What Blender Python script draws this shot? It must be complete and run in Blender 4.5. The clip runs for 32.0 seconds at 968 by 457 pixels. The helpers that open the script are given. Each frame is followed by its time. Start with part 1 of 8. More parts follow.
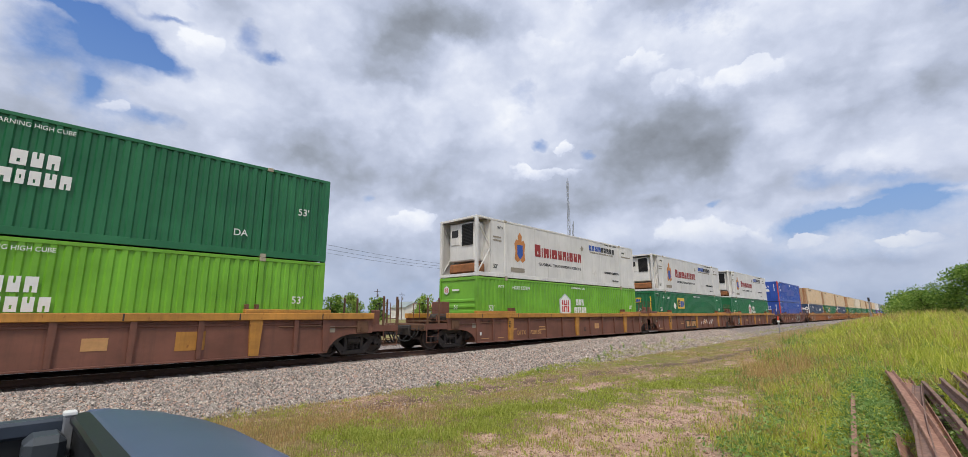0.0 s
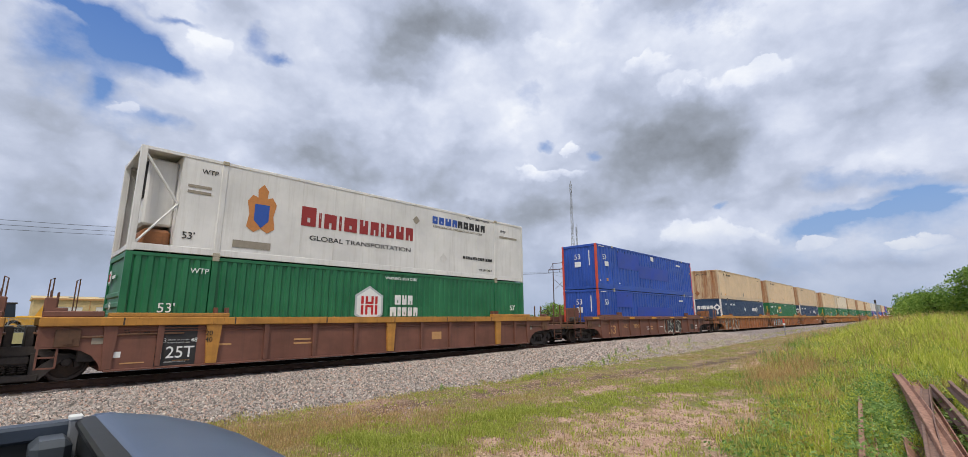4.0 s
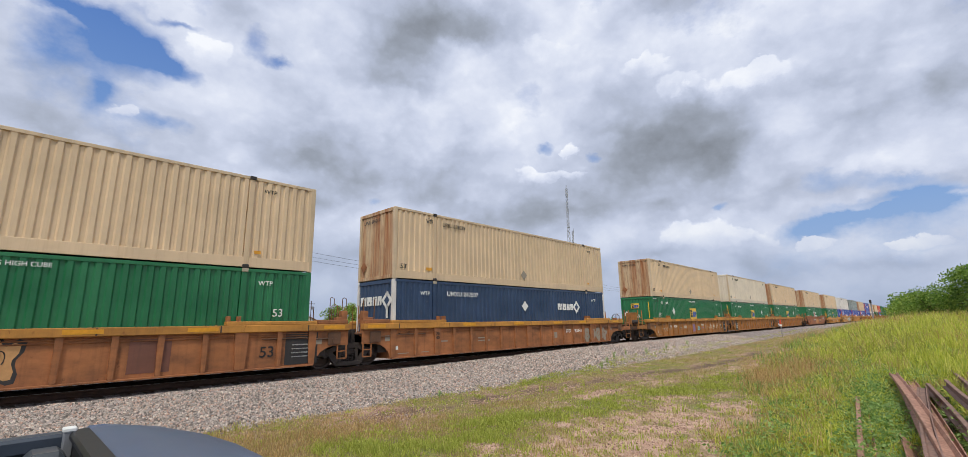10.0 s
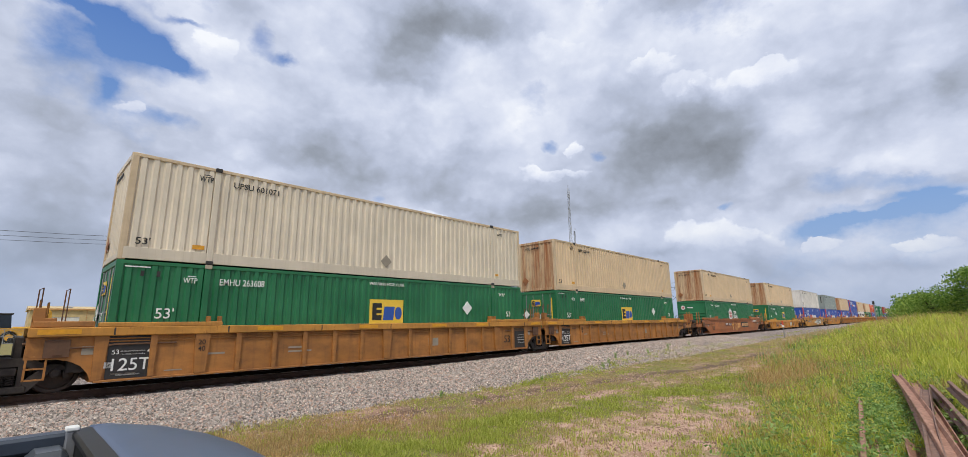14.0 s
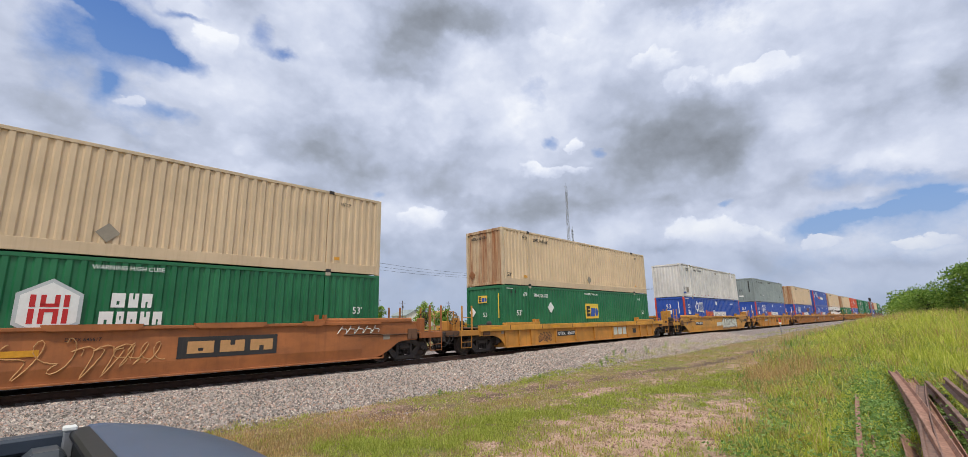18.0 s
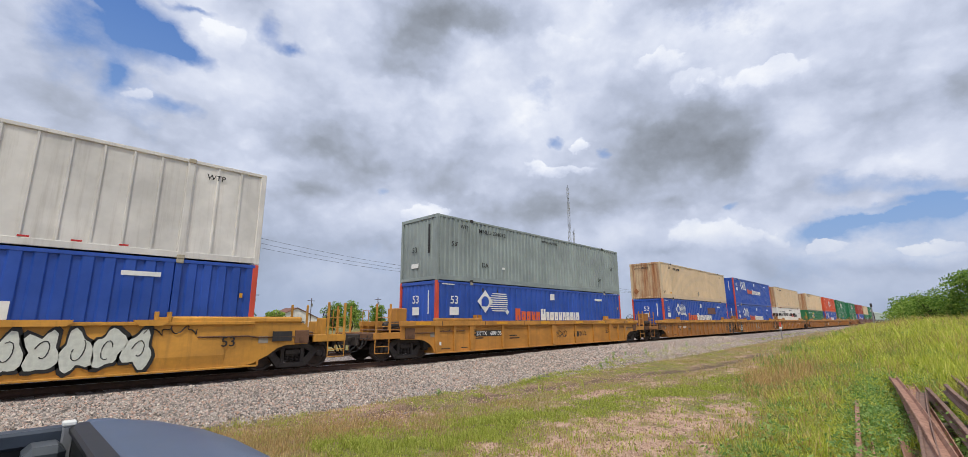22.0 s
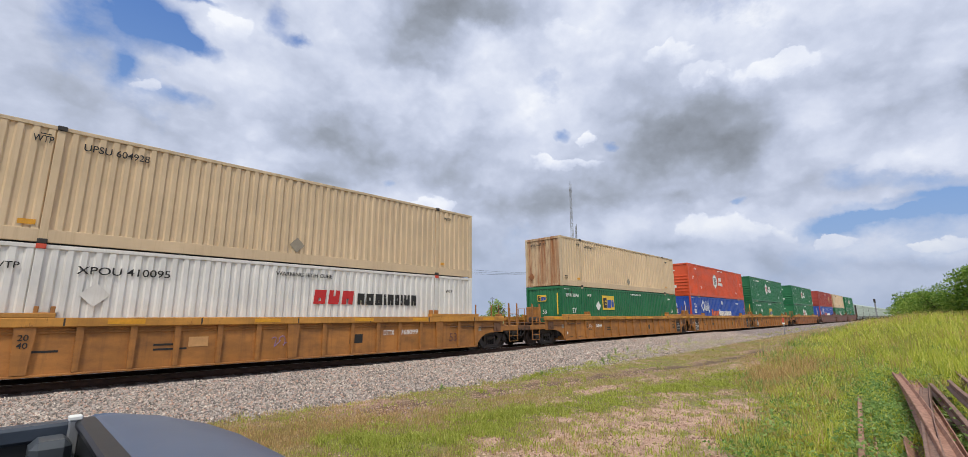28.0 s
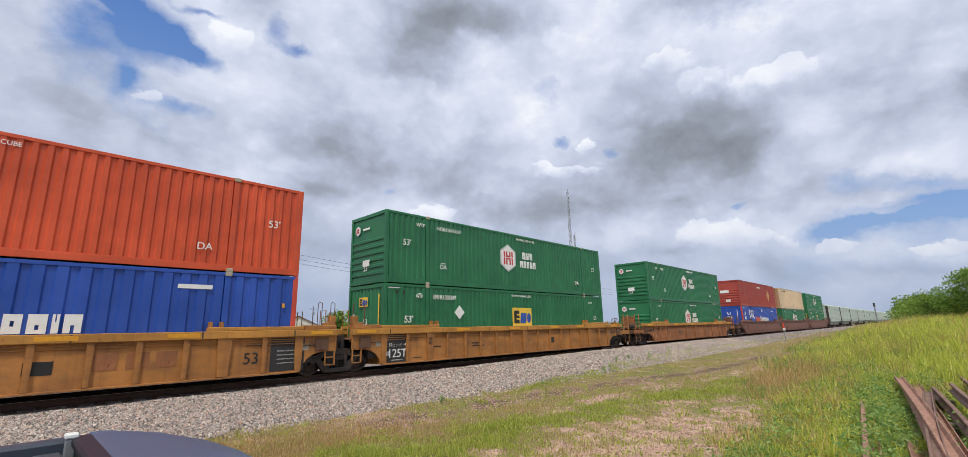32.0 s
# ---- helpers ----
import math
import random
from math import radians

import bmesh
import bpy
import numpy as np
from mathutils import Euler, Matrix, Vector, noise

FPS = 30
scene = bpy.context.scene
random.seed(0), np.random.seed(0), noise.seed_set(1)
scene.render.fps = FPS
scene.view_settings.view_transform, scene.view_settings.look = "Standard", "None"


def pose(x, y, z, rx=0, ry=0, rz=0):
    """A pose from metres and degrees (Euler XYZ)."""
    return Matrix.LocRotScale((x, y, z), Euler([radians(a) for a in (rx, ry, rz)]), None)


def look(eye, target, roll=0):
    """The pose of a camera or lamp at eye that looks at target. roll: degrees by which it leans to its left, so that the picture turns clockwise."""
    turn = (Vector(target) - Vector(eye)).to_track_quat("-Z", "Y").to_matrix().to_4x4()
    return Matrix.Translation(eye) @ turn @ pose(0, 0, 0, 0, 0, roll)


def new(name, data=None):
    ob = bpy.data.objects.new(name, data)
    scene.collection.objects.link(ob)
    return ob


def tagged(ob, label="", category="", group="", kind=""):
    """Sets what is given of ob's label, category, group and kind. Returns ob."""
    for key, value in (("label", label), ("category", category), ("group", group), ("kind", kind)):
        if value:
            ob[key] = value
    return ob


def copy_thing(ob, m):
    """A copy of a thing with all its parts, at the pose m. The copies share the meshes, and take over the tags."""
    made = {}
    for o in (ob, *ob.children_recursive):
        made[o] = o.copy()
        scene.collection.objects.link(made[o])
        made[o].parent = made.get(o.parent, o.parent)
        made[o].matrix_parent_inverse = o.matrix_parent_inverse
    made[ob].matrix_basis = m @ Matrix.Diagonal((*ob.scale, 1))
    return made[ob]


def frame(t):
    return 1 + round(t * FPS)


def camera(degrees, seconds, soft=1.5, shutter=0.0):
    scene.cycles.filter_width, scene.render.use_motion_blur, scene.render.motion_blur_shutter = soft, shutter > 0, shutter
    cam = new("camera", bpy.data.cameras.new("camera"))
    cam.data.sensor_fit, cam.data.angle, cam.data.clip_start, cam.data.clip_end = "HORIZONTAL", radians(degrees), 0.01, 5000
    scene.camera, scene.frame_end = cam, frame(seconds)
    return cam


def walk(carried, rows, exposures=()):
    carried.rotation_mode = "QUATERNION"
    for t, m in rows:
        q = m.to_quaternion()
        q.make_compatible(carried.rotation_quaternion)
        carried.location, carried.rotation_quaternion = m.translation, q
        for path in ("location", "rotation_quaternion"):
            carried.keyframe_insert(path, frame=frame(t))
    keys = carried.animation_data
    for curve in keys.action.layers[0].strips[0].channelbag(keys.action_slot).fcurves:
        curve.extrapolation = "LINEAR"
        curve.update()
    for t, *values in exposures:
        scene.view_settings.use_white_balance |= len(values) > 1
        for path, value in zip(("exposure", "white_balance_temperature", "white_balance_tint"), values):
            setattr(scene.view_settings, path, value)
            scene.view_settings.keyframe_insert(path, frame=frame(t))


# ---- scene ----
EYE = Vector((0.0, 0.0, 1.445))          # over the rail heads, which lie at z = 0
TRACK_Y = 15.943                         # centre line of the train's track


def aim(yaw, pitch, roll):
    a, b = radians(yaw), radians(pitch)
    way = Vector((math.cos(a) * math.cos(b), math.sin(a) * math.cos(b), math.sin(b)))
    return look(EYE, EYE + way, roll)


cam = camera(93.99, 32.0, soft=0.6, shutter=0.0)
walk(cam, [
    (0, aim(43.620, 10.784, -0.118)), (0.5, aim(43.540, 10.845, -0.143)), (1, aim(43.491, 10.884, -0.096)),
    (1.5, aim(43.491, 10.983, -0.118)), (2, aim(43.847, 11.053, -0.048)), (2.5, aim(44.371, 11.100, 0.015)),
    (3, aim(44.663, 11.174, -0.029)), (3.5, aim(44.177, 11.155, -0.113)), (5.5, aim(43.929, 11.333, -0.418)),
    (6, aim(43.835, 11.450, -0.586)), (6.5, aim(43.862, 11.559, -0.691)), (7, aim(43.820, 11.614, -0.801)),
    (7.5, aim(43.785, 11.660, -0.875)), (8, aim(43.760, 11.681, -0.904)), (8.5, aim(43.708, 11.692, -0.916)),
    (9, aim(43.672, 11.753, -0.973)), (9.5, aim(43.655, 11.773, -1.006)), (10, aim(43.581, 11.822, -1.020)),
    (10.5, aim(43.605, 11.860, -0.937)), (11, aim(43.601, 11.903, -0.856)), (11.5, aim(43.550, 11.904, -0.858)),
    (12, aim(43.529, 11.889, -0.855)), (12.5, aim(43.522, 11.879, -0.860)), (13, aim(43.712, 11.883, -0.907)),
    (13.5, aim(43.793, 11.868, -0.884)), (14, aim(43.803, 11.863, -0.896)), (14.5, aim(43.785, 11.865, -0.880)),
    (16.5, aim(43.680, 11.747, -0.986)), (17, aim(43.622, 11.655, -0.954)), (17.5, aim(43.598, 11.666, -1.006)),
    (18, aim(43.542, 11.623, -1.097)), (18.5, aim(43.529, 11.634, -1.192)), (19, aim(43.524, 11.657, -1.217)),
    (19.5, aim(43.520, 11.682, -1.148)), (20, aim(43.578, 11.743, -0.956)), (20.5, aim(43.677, 11.799, -0.638)),
    (21, aim(43.920, 11.773, -0.366)), (21.5, aim(43.988, 11.740, -0.244)), (22, aim(43.694, 11.701, -0.336)),
    (22.5, aim(43.803, 11.692, -0.373)), (23, aim(43.857, 11.586, -0.311)), (23.5, aim(43.819, 11.313, 0.146)),
    (24, aim(43.778, 11.047, 0.487)), (24.5, aim(43.731, 10.789, 0.576)), (25, aim(43.653, 10.705, 0.560)),
    (25.5, aim(43.724, 10.674, 0.530)), (27.5, aim(44.030, 11.020, -0.097)), (28, aim(44.000, 11.176, -0.332)),
    (28.5, aim(43.973, 11.461, -0.624)), (29, aim(43.923, 11.714, -0.824)), (29.5, aim(43.877, 11.912, -0.930)),
    (30, aim(43.809, 12.040, -1.019)), (30.5, aim(43.766, 12.117, -1.073)), (31, aim(43.770, 12.228, -1.055)),
    (31.5, aim(43.783, 12.337, -1.155)), (32, aim(43.774, 12.387, -1.224))
])

# ---- light ----
SUN_EL, SUN_AZ = 56.0, 216.0             # degrees; azimuth counter-clockwise from +X
sun_way = Vector((math.cos(radians(SUN_AZ)) * math.cos(radians(SUN_EL)),
                  math.sin(radians(SUN_AZ)) * math.cos(radians(SUN_EL)), math.sin(radians(SUN_EL))))
sun_data = bpy.data.lights.new("sun", "SUN")
sun_data.energy, sun_data.angle, sun_data.color = 2.9, radians(7), (1.0, 0.955, 0.85)
sun = new("sun", sun_data)
sun.matrix_basis = look(sun_way * 500, (0, 0, 0))

world = bpy.data.worlds.new("world")
scene.world = world
world.use_nodes = True
wt = world.node_tree
wt.nodes.clear()
w_out = wt.nodes.new("ShaderNodeOutputWorld")
w_bg = wt.nodes.new("ShaderNodeBackground")
w_sky = wt.nodes.new("ShaderNodeTexSky")
w_sky.sky_type, w_sky.sun_disc = "NISHITA", False
w_sky.sun_elevation, w_sky.sun_rotation = radians(SUN_EL), radians(90 - SUN_AZ)
w_noise = wt.nodes.new("ShaderNodeTexNoise")
w_noise.inputs["Scale"].default_value, w_noise.inputs["Detail"].default_value = 2.4, 6
w_ramp = wt.nodes.new("ShaderNodeValToRGB")
w_ramp.color_ramp.elements[0].position, w_ramp.color_ramp.elements[1].position = 0.36, 0.52
w_mix = wt.nodes.new("ShaderNodeMix")
w_mix.data_type = "RGBA"
w_mix.inputs[7].default_value = (7.4, 7.5, 7.75, 1)
w_bg.inputs["Strength"].default_value = 0.1
wt.links.new(w_noise.outputs["Fac"], w_ramp.inputs[0])
wt.links.new(w_ramp.outputs[0], w_mix.inputs[0])
wt.links.new(w_sky.outputs[0], w_mix.inputs[6])
wt.links.new(w_mix.outputs[2], w_bg.inputs["Color"])
wt.links.new(w_bg.outputs[0], w_out.inputs["Surface"])
scene.view_settings.exposure = 0.0

# ---- small tools ----
def lin(r, g, b):
    """A colour from 0..255 display values."""
    return tuple(((c / 255) / 12.92 if c < 10.3 else ((c / 255 + 0.055) / 1.055) ** 2.4) for c in (r, g, b)) + (1.0,)


class Geo:
    """Vertices and faces gathered for one mesh."""

    def __init__(self):
        self.v, self.f = [], []

    def add(self, pts, faces):
        n = len(self.v)
        self.v += [tuple(p) for p in pts]
        self.f += [tuple(i + n for i in fc) for fc in faces]
        return self

    def box(self, x0, x1, y0, y1, z0, z1, b=0.0):
        if b <= 0:
            p = [(x, y, z) for x in (x0, x1) for y in (y0, y1) for z in (z0, z1)]
            return self.add(p, [(0, 1, 3, 2), (4, 6, 7, 5), (0, 4, 5, 1), (2, 3, 7, 6), (0, 2, 6, 4), (1, 5, 7, 3)])
        bm = bmesh.new()
        bmesh.ops.create_cube(bm, size=1)
        for q in bm.verts:
            q.co = Vector(((x0 + x1) / 2 + q.co.x * (x1 - x0), (y0 + y1) / 2 + q.co.y * (y1 - y0), (z0 + z1) / 2 + q.co.z * (z1 - z0)))
        bmesh.ops.bevel(bm, geom=bm.edges[:], offset=b, segments=1, affect="EDGES")
        bm.verts.index_update()
        self.add([q.co[:] for q in bm.verts], [[q.index for q in fc.verts] for fc in bm.faces])
        bm.free()
        return self

    def prism(self, outline, a, b, axis="y"):
        """A polygon drawn out along an axis: (x, z) for y, (y, z) for x, (x, y) for z."""
        def at(p, h):
            return {"y": (p[0], h, p[1]), "x": (h, p[0], p[1]), "z": (p[0], p[1], h)}[axis]
        n = len(outline)
        pts = [at(p, a) for p in outline] + [at(p, b) for p in outline]
        area = sum(outline[i][0] * outline[(i + 1) % n][1] - outline[(i + 1) % n][0] * outline[i][1] for i in range(n))
        flip = (area < 0) != (axis == "y")
        faces = [tuple(range(n - 1, -1, -1)), tuple(range(n, 2 * n))] + [(i, (i + 1) % n, n + (i + 1) % n, n + i) for i in range(n)]
        if flip:
            faces = [fc[::-1] for fc in faces]
        return self.add(pts, faces)

    def tube(self, pts, r, n=6, closed=False, r2=None):
        pts = [Vector(p) for p in pts]
        rings = []
        for i, p in enumerate(pts):
            a = pts[i - 1] if (i or closed) else p
            c = pts[(i + 1) % len(pts)] if (i < len(pts) - 1 or closed) else p
            d = (c - a).normalized()
            side = d.orthogonal().normalized() if abs(d.z) > 0.99 else d.cross(Vector((0, 0, 1))).normalized()
            up = side.cross(d)
            rr = r if r2 is None else r + (r2 - r) * i / max(1, len(pts) - 1)
            rings.append([p + side * math.cos(2 * math.pi * k / n) * rr + up * math.sin(2 * math.pi * k / n) * rr for k in range(n)])
        vs = [q for ring in rings for q in ring]
        m = len(pts)
        fs = []
        for i in range(m if closed else m - 1):
            j = (i + 1) % m
            fs += [(i * n + k, j * n + k, j * n + (k + 1) % n, i * n + (k + 1) % n) for k in range(n)]
        if not closed:
            fs += [tuple(range(n)), tuple((m - 1) * n + k for k in range(n - 1, -1, -1))]
        return self.add(vs, [fc[::-1] for fc in fs])

    def lathe(self, profile, centre, n=20, axis="y"):
        """A closed turned body; profile of (offset along the axis, radius)."""
        cx, cy, cz = centre
        vs = []
        for h, r in profile:
            for k in range(n):
                a = 2 * math.pi * k / n
                c, s = math.cos(a) * r, math.sin(a) * r
                vs.append({"y": (cx + c, cy + h, cz + s), "x": (cx + h, cy + c, cz + s), "z": (cx + c, cy + s, cz + h)}[axis])
        m = len(profile)
        fs = [(i * n + k, i * n + (k + 1) % n, (i + 1) * n + (k + 1) % n, (i + 1) * n + k) for i in range(m - 1) for k in range(n)]
        fs += [tuple(range(n - 1, -1, -1)), tuple((m - 1) * n + k for k in range(n))]
        return self.add(vs, fs)

    def mesh(self, mat, smooth=False, name="part"):
        me = bpy.data.meshes.new(name)
        me.from_pydata(self.v, [], self.f)
        me.materials.append(mat)
        if smooth:
            me.polygons.foreach_set("use_smooth", [True] * len(me.polygons))
        me.update()
        return me


def part(name, me, parent, label="", m=None):
    ob = new(name, me)
    ob.parent = parent
    if m is not None:
        ob.matrix_basis = m
    if label:
        ob["label"] = label
    return ob


def thing(name, label, category, m=None, group="", kind="", data=None):
    ob = new(name, data)
    if data is None:
        ob.empty_display_size = 0.2
    if m is not None:
        ob.matrix_basis = m
    return tagged(ob, label, category, group, kind)


STORE = {}


def kept(key, make):
    if key not in STORE:
        STORE[key] = make()
    return STORE[key]


LETTERS = {}


def letters(text, mat, height, width=None):
    """A flat lettering mesh in the x-z plane, its lower left corner at the origin, facing -y."""
    key = (text, mat.name, round(height, 3), width)
    if key not in LETTERS:
        cu = bpy.data.curves.new("letters", "FONT")
        cu.body, cu.size, cu.extrude, cu.offset = text, 1.0, 0.004, 0.005
        tmp = bpy.data.objects.new("letters", cu)
        me = bpy.data.meshes.new_from_object(tmp)
        co = np.empty(len(me.vertices) * 3)
        me.vertices.foreach_get("co", co)
        co = co.reshape(-1, 3)
        lo, hi = co.min(0), co.max(0)
        k = height / (hi[1] - lo[1])
        kx = k if width is None else width / (hi[0] - lo[0])
        out = np.stack([(co[:, 0] - lo[0]) * kx, -co[:, 2] * 1.0, (co[:, 1] - lo[1]) * k], 1)
        me.vertices.foreach_set("co", out.ravel())
        me.materials.clear()
        me.materials.append(mat)
        me.update()
        bpy.data.objects.remove(tmp)
        bpy.data.curves.remove(cu)
        LETTERS[key] = me
    return LETTERS[key]


# ---- materials ----
def material(name):
    mat = bpy.data.materials.new(name)
    mat.use_nodes = True
    return mat, mat.node_tree, mat.node_tree.nodes["Principled BSDF"]


def node(nt, kind, **values):
    nd = nt.nodes.new(kind)
    for k, v in values.items():
        key = k.replace("_", " ")
        if key in nd.inputs:
            nd.inputs[key].default_value = v
    return nd


def noise_of(nt, coord, scale, detail=4, stretch=None, rough=0.6):
    mp = nt.nodes.new("ShaderNodeMapping")
    if stretch:
        mp.inputs["Scale"].default_value = stretch
    nt.links.new(coord, mp.inputs[0])
    nz = node(nt, "ShaderNodeTexNoise", Scale=scale, Detail=detail, Roughness=rough)
    nt.links.new(mp.outputs[0], nz.inputs["Vector"])
    return nz.outputs["Fac"]


def ramp(nt, fac, a, b, ca=(0, 0, 0, 1), cb=(1, 1, 1, 1)):
    r = nt.nodes.new("ShaderNodeValToRGB")
    e = r.color_ramp.elements
    e[0].position, e[1].position, e[0].color, e[1].color = a, b, ca, cb
    nt.links.new(fac, r.inputs[0])
    return r.outputs[0]


def mixed(nt, fac, a, b, blend="MIX"):
    m = nt.nodes.new("ShaderNodeMix")
    m.data_type, m.blend_type = "RGBA", blend
    for sock, val in ((m.inputs[0], fac), (m.inputs[6], a), (m.inputs[7], b)):
        if isinstance(val, (int, float)):
            sock.default_value = val
        elif isinstance(val, tuple):
            sock.default_value = val
        else:
            nt.links.new(val, sock)
    return m.outputs[2]


def coords(nt, which="Object"):
    return nt.nodes.new("ShaderNodeTexCoord").outputs[which]


def bump(nt, bsdf, height, strength=0.3, distance=0.02):
    bp = node(nt, "ShaderNodeBump", Strength=strength, Distance=distance)
    nt.links.new(height, bp.inputs["Height"])
    nt.links.new(bp.outputs[0], bsdf.inputs["Normal"])


PAINTS = {}


def paint(name, rgb, dirt=0.25, rust=0.06, rough=0.45, dirt_rgb=(96, 84, 70), rust_rgb=(96, 52, 28), grime=0.0, blotch=1.0):
    """Weathered paint on steel: faded patches, vertical dirt streaks, rust flecks."""
    if name in PAINTS:
        return PAINTS[name]
    mat, nt, bsdf = material(name)
    co = coords(nt)
    base = lin(*rgb)
    pale = tuple(min(1, c * (1 + 0.14 * blotch) + 0.01) for c in base[:3]) + (1,)
    dull = tuple(c * (1 - 0.16 * blotch) for c in base[:3]) + (1,)
    broad = noise_of(nt, co, 0.7, 4)
    col = mixed(nt, ramp(nt, broad, 0.35, 0.65), dull, pale)
    streak = noise_of(nt, co, 2.2, 6, (3.2, 3.2, 0.16), 0.7)
    st = ramp(nt, streak, 0.5, 0.78, (0, 0, 0, 1), (dirt,) * 3 + (1,))
    col = mixed(nt, st, col, lin(*dirt_rgb))
    if grime > 0:
        soot = noise_of(nt, co, 1.6, 7, (0.55, 1, 1.1), 0.68)
        col = mixed(nt, ramp(nt, soot, 0.42, 0.72, (0, 0, 0, 1), (grime,) * 3 + (1,)), col, lin(74, 54, 42))
    if rust > 0:
        fleck = noise_of(nt, co, 5.5, 8, (1, 1, 0.45), 0.75)
        fl = ramp(nt, fleck, 0.74 - rust, 0.80 - rust * 0.6)
        col = mixed(nt, fl, col, lin(*rust_rgb))
    info = nt.nodes.new("ShaderNodeObjectInfo")
    vary = node(nt, "ShaderNodeHueSaturation")
    mr = node(nt, "ShaderNodeMapRange")
    mr.inputs[3].default_value, mr.inputs[4].default_value = 0.93, 1.06
    nt.links.new(info.outputs["Random"], mr.inputs[0])
    nt.links.new(mr.outputs[0], vary.inputs["Value"])
    nt.links.new(col, vary.inputs["Color"])
    nt.links.new(vary.outputs[0], bsdf.inputs["Base Color"])
    grain = noise_of(nt, co, 30, 4)
    rg = ramp(nt, broad, 0.3, 0.7, (rough - 0.08,) * 3 + (1,), (rough + 0.14,) * 3 + (1,))
    nt.links.new(rg, bsdf.inputs["Roughness"])
    bump(nt, bsdf, grain, 0.12, 0.004)
    PAINTS[name] = mat
    return mat


def plain(name, rgb, rough=0.5, metal=0.0, vary=0.12, scale=8.0):
    if name in PAINTS:
        return PAINTS[name]
    mat, nt, bsdf = material(name)
    base = lin(*rgb)
    nz = noise_of(nt, coords(nt), scale, 5)
    lo = tuple(c * (1 - vary) for c in base[:3]) + (1,)
    hi = tuple(min(1, c * (1 + vary)) for c in base[:3]) + (1,)
    nt.links.new(mixed(nt, ramp(nt, nz, 0.3, 0.7), lo, hi), bsdf.inputs["Base Color"])
    bsdf.inputs["Roughness"].default_value, bsdf.inputs["Metallic"].default_value = rough, metal
    bump(nt, bsdf, nz, 0.15, 0.005)
    PAINTS[name] = mat
    return mat


def rusty(name, rgb, rgb2, rough=0.85, scale=6.0):
    if name in PAINTS:
        return PAINTS[name]
    mat, nt, bsdf = material(name)
    co = coords(nt)
    a, b = noise_of(nt, co, scale, 8, None, 0.7), noise_of(nt, co, scale * 6, 4)
    col = mixed(nt, ramp(nt, a, 0.35, 0.65), lin(*rgb), lin(*rgb2))
    col = mixed(nt, ramp(nt, b, 0.45, 0.75, (0, 0, 0, 1), (0.4, 0.4, 0.4, 1)), col, lin(60, 44, 36))
    nt.links.new(col, bsdf.inputs["Base Color"])
    bsdf.inputs["Roughness"].default_value = rough
    bump(nt, bsdf, b, 0.35, 0.006)
    PAINTS[name] = mat
    return mat


def stained_end(name, rgb):
    """Container end with long brown rust runs."""
    mat, nt, bsdf = material(name)
    co = coords(nt)
    run = noise_of(nt, co, 1.5, 5, (2.2, 2.2, 0.10), 0.65)
    fine = noise_of(nt, co, 6, 6, (2, 2, 0.2), 0.7)
    col = mixed(nt, ramp(nt, run, 0.39, 0.62), lin(*rgb), lin(158, 102, 60))
    col = mixed(nt, ramp(nt, fine, 0.48, 0.70, (0, 0, 0, 1), (0.75,) * 3 + (1,)), col, lin(120, 66, 34))
    nt.links.new(col, bsdf.inputs["Base Color"])
    bsdf.inputs["Roughness"].default_value = 0.7
    bump(nt, bsdf, fine, 0.15, 0.004)
    return mat


M_TAN = paint("tan_paint", (212, 187, 153), 0.30, 0.03, 0.5, (158, 122, 86), (104, 62, 36), 0.0, 0.5)
M_TAN2 = paint("pale_tan_paint", (214, 202, 182), 0.26, 0.03, 0.5, (156, 130, 100), (104, 62, 36), 0.0, 0.5)
M_TAN_RAIL = paint("chipped_tan_rail", (208, 186, 154), 0.35, 0.09, 0.55, (140, 104, 74), (84, 50, 34), 0.15, 0.6)
M_TAN_END = stained_end("tan_stained_paint", (200, 174, 140))
M_GREEN = paint("dark_green_paint", (28, 108, 66), 0.16, 0.0, 0.4, (60, 90, 64))
M_LIME = paint("lime_green_paint", (112, 172, 44), 0.2, 0.0, 0.4, (90, 120, 60))
M_BLUE = paint("blue_paint", (34, 76, 166), 0.18, 0.015, 0.4, (70, 84, 130))
M_BLUE_NEW = paint("fresh_blue_paint", (26, 62, 164), 0.05, 0.0, 0.4, (50, 60, 120))
M_NAVY = paint("navy_paint", (40, 64, 96), 0.2, 0.0, 0.42, (70, 76, 84))
M_RED = paint("orange_red_paint", (206, 80, 40), 0.22, 0.01, 0.45, (140, 70, 48))
M_BRICKRED = paint("brick_red_paint", (156, 60, 48), 0.22, 0.01, 0.5, (120, 64, 54))
M_POST_RED = paint("signal_red_paint", (206, 76, 52), 0.16, 0.02, 0.45, (120, 60, 46))
M_GREY = paint("grey_paint", (140, 150, 148), 0.22, 0.01, 0.45, (100, 100, 92))
M_WHITE = paint("white_paint", (222, 219, 214), 0.32, 0.03, 0.4, (150, 136, 116), (110, 72, 44), 0.0, 0.6)
M_OFFWHITE = paint("weathered_white_paint", (218, 214, 208), 0.34, 0.05, 0.45, (146, 130, 110))
M_CAR_ORANGE = paint("car_orange_paint", (172, 114, 52), 0.5, 0.12, 0.6, (104, 72, 50), (110, 64, 40), 0.6)
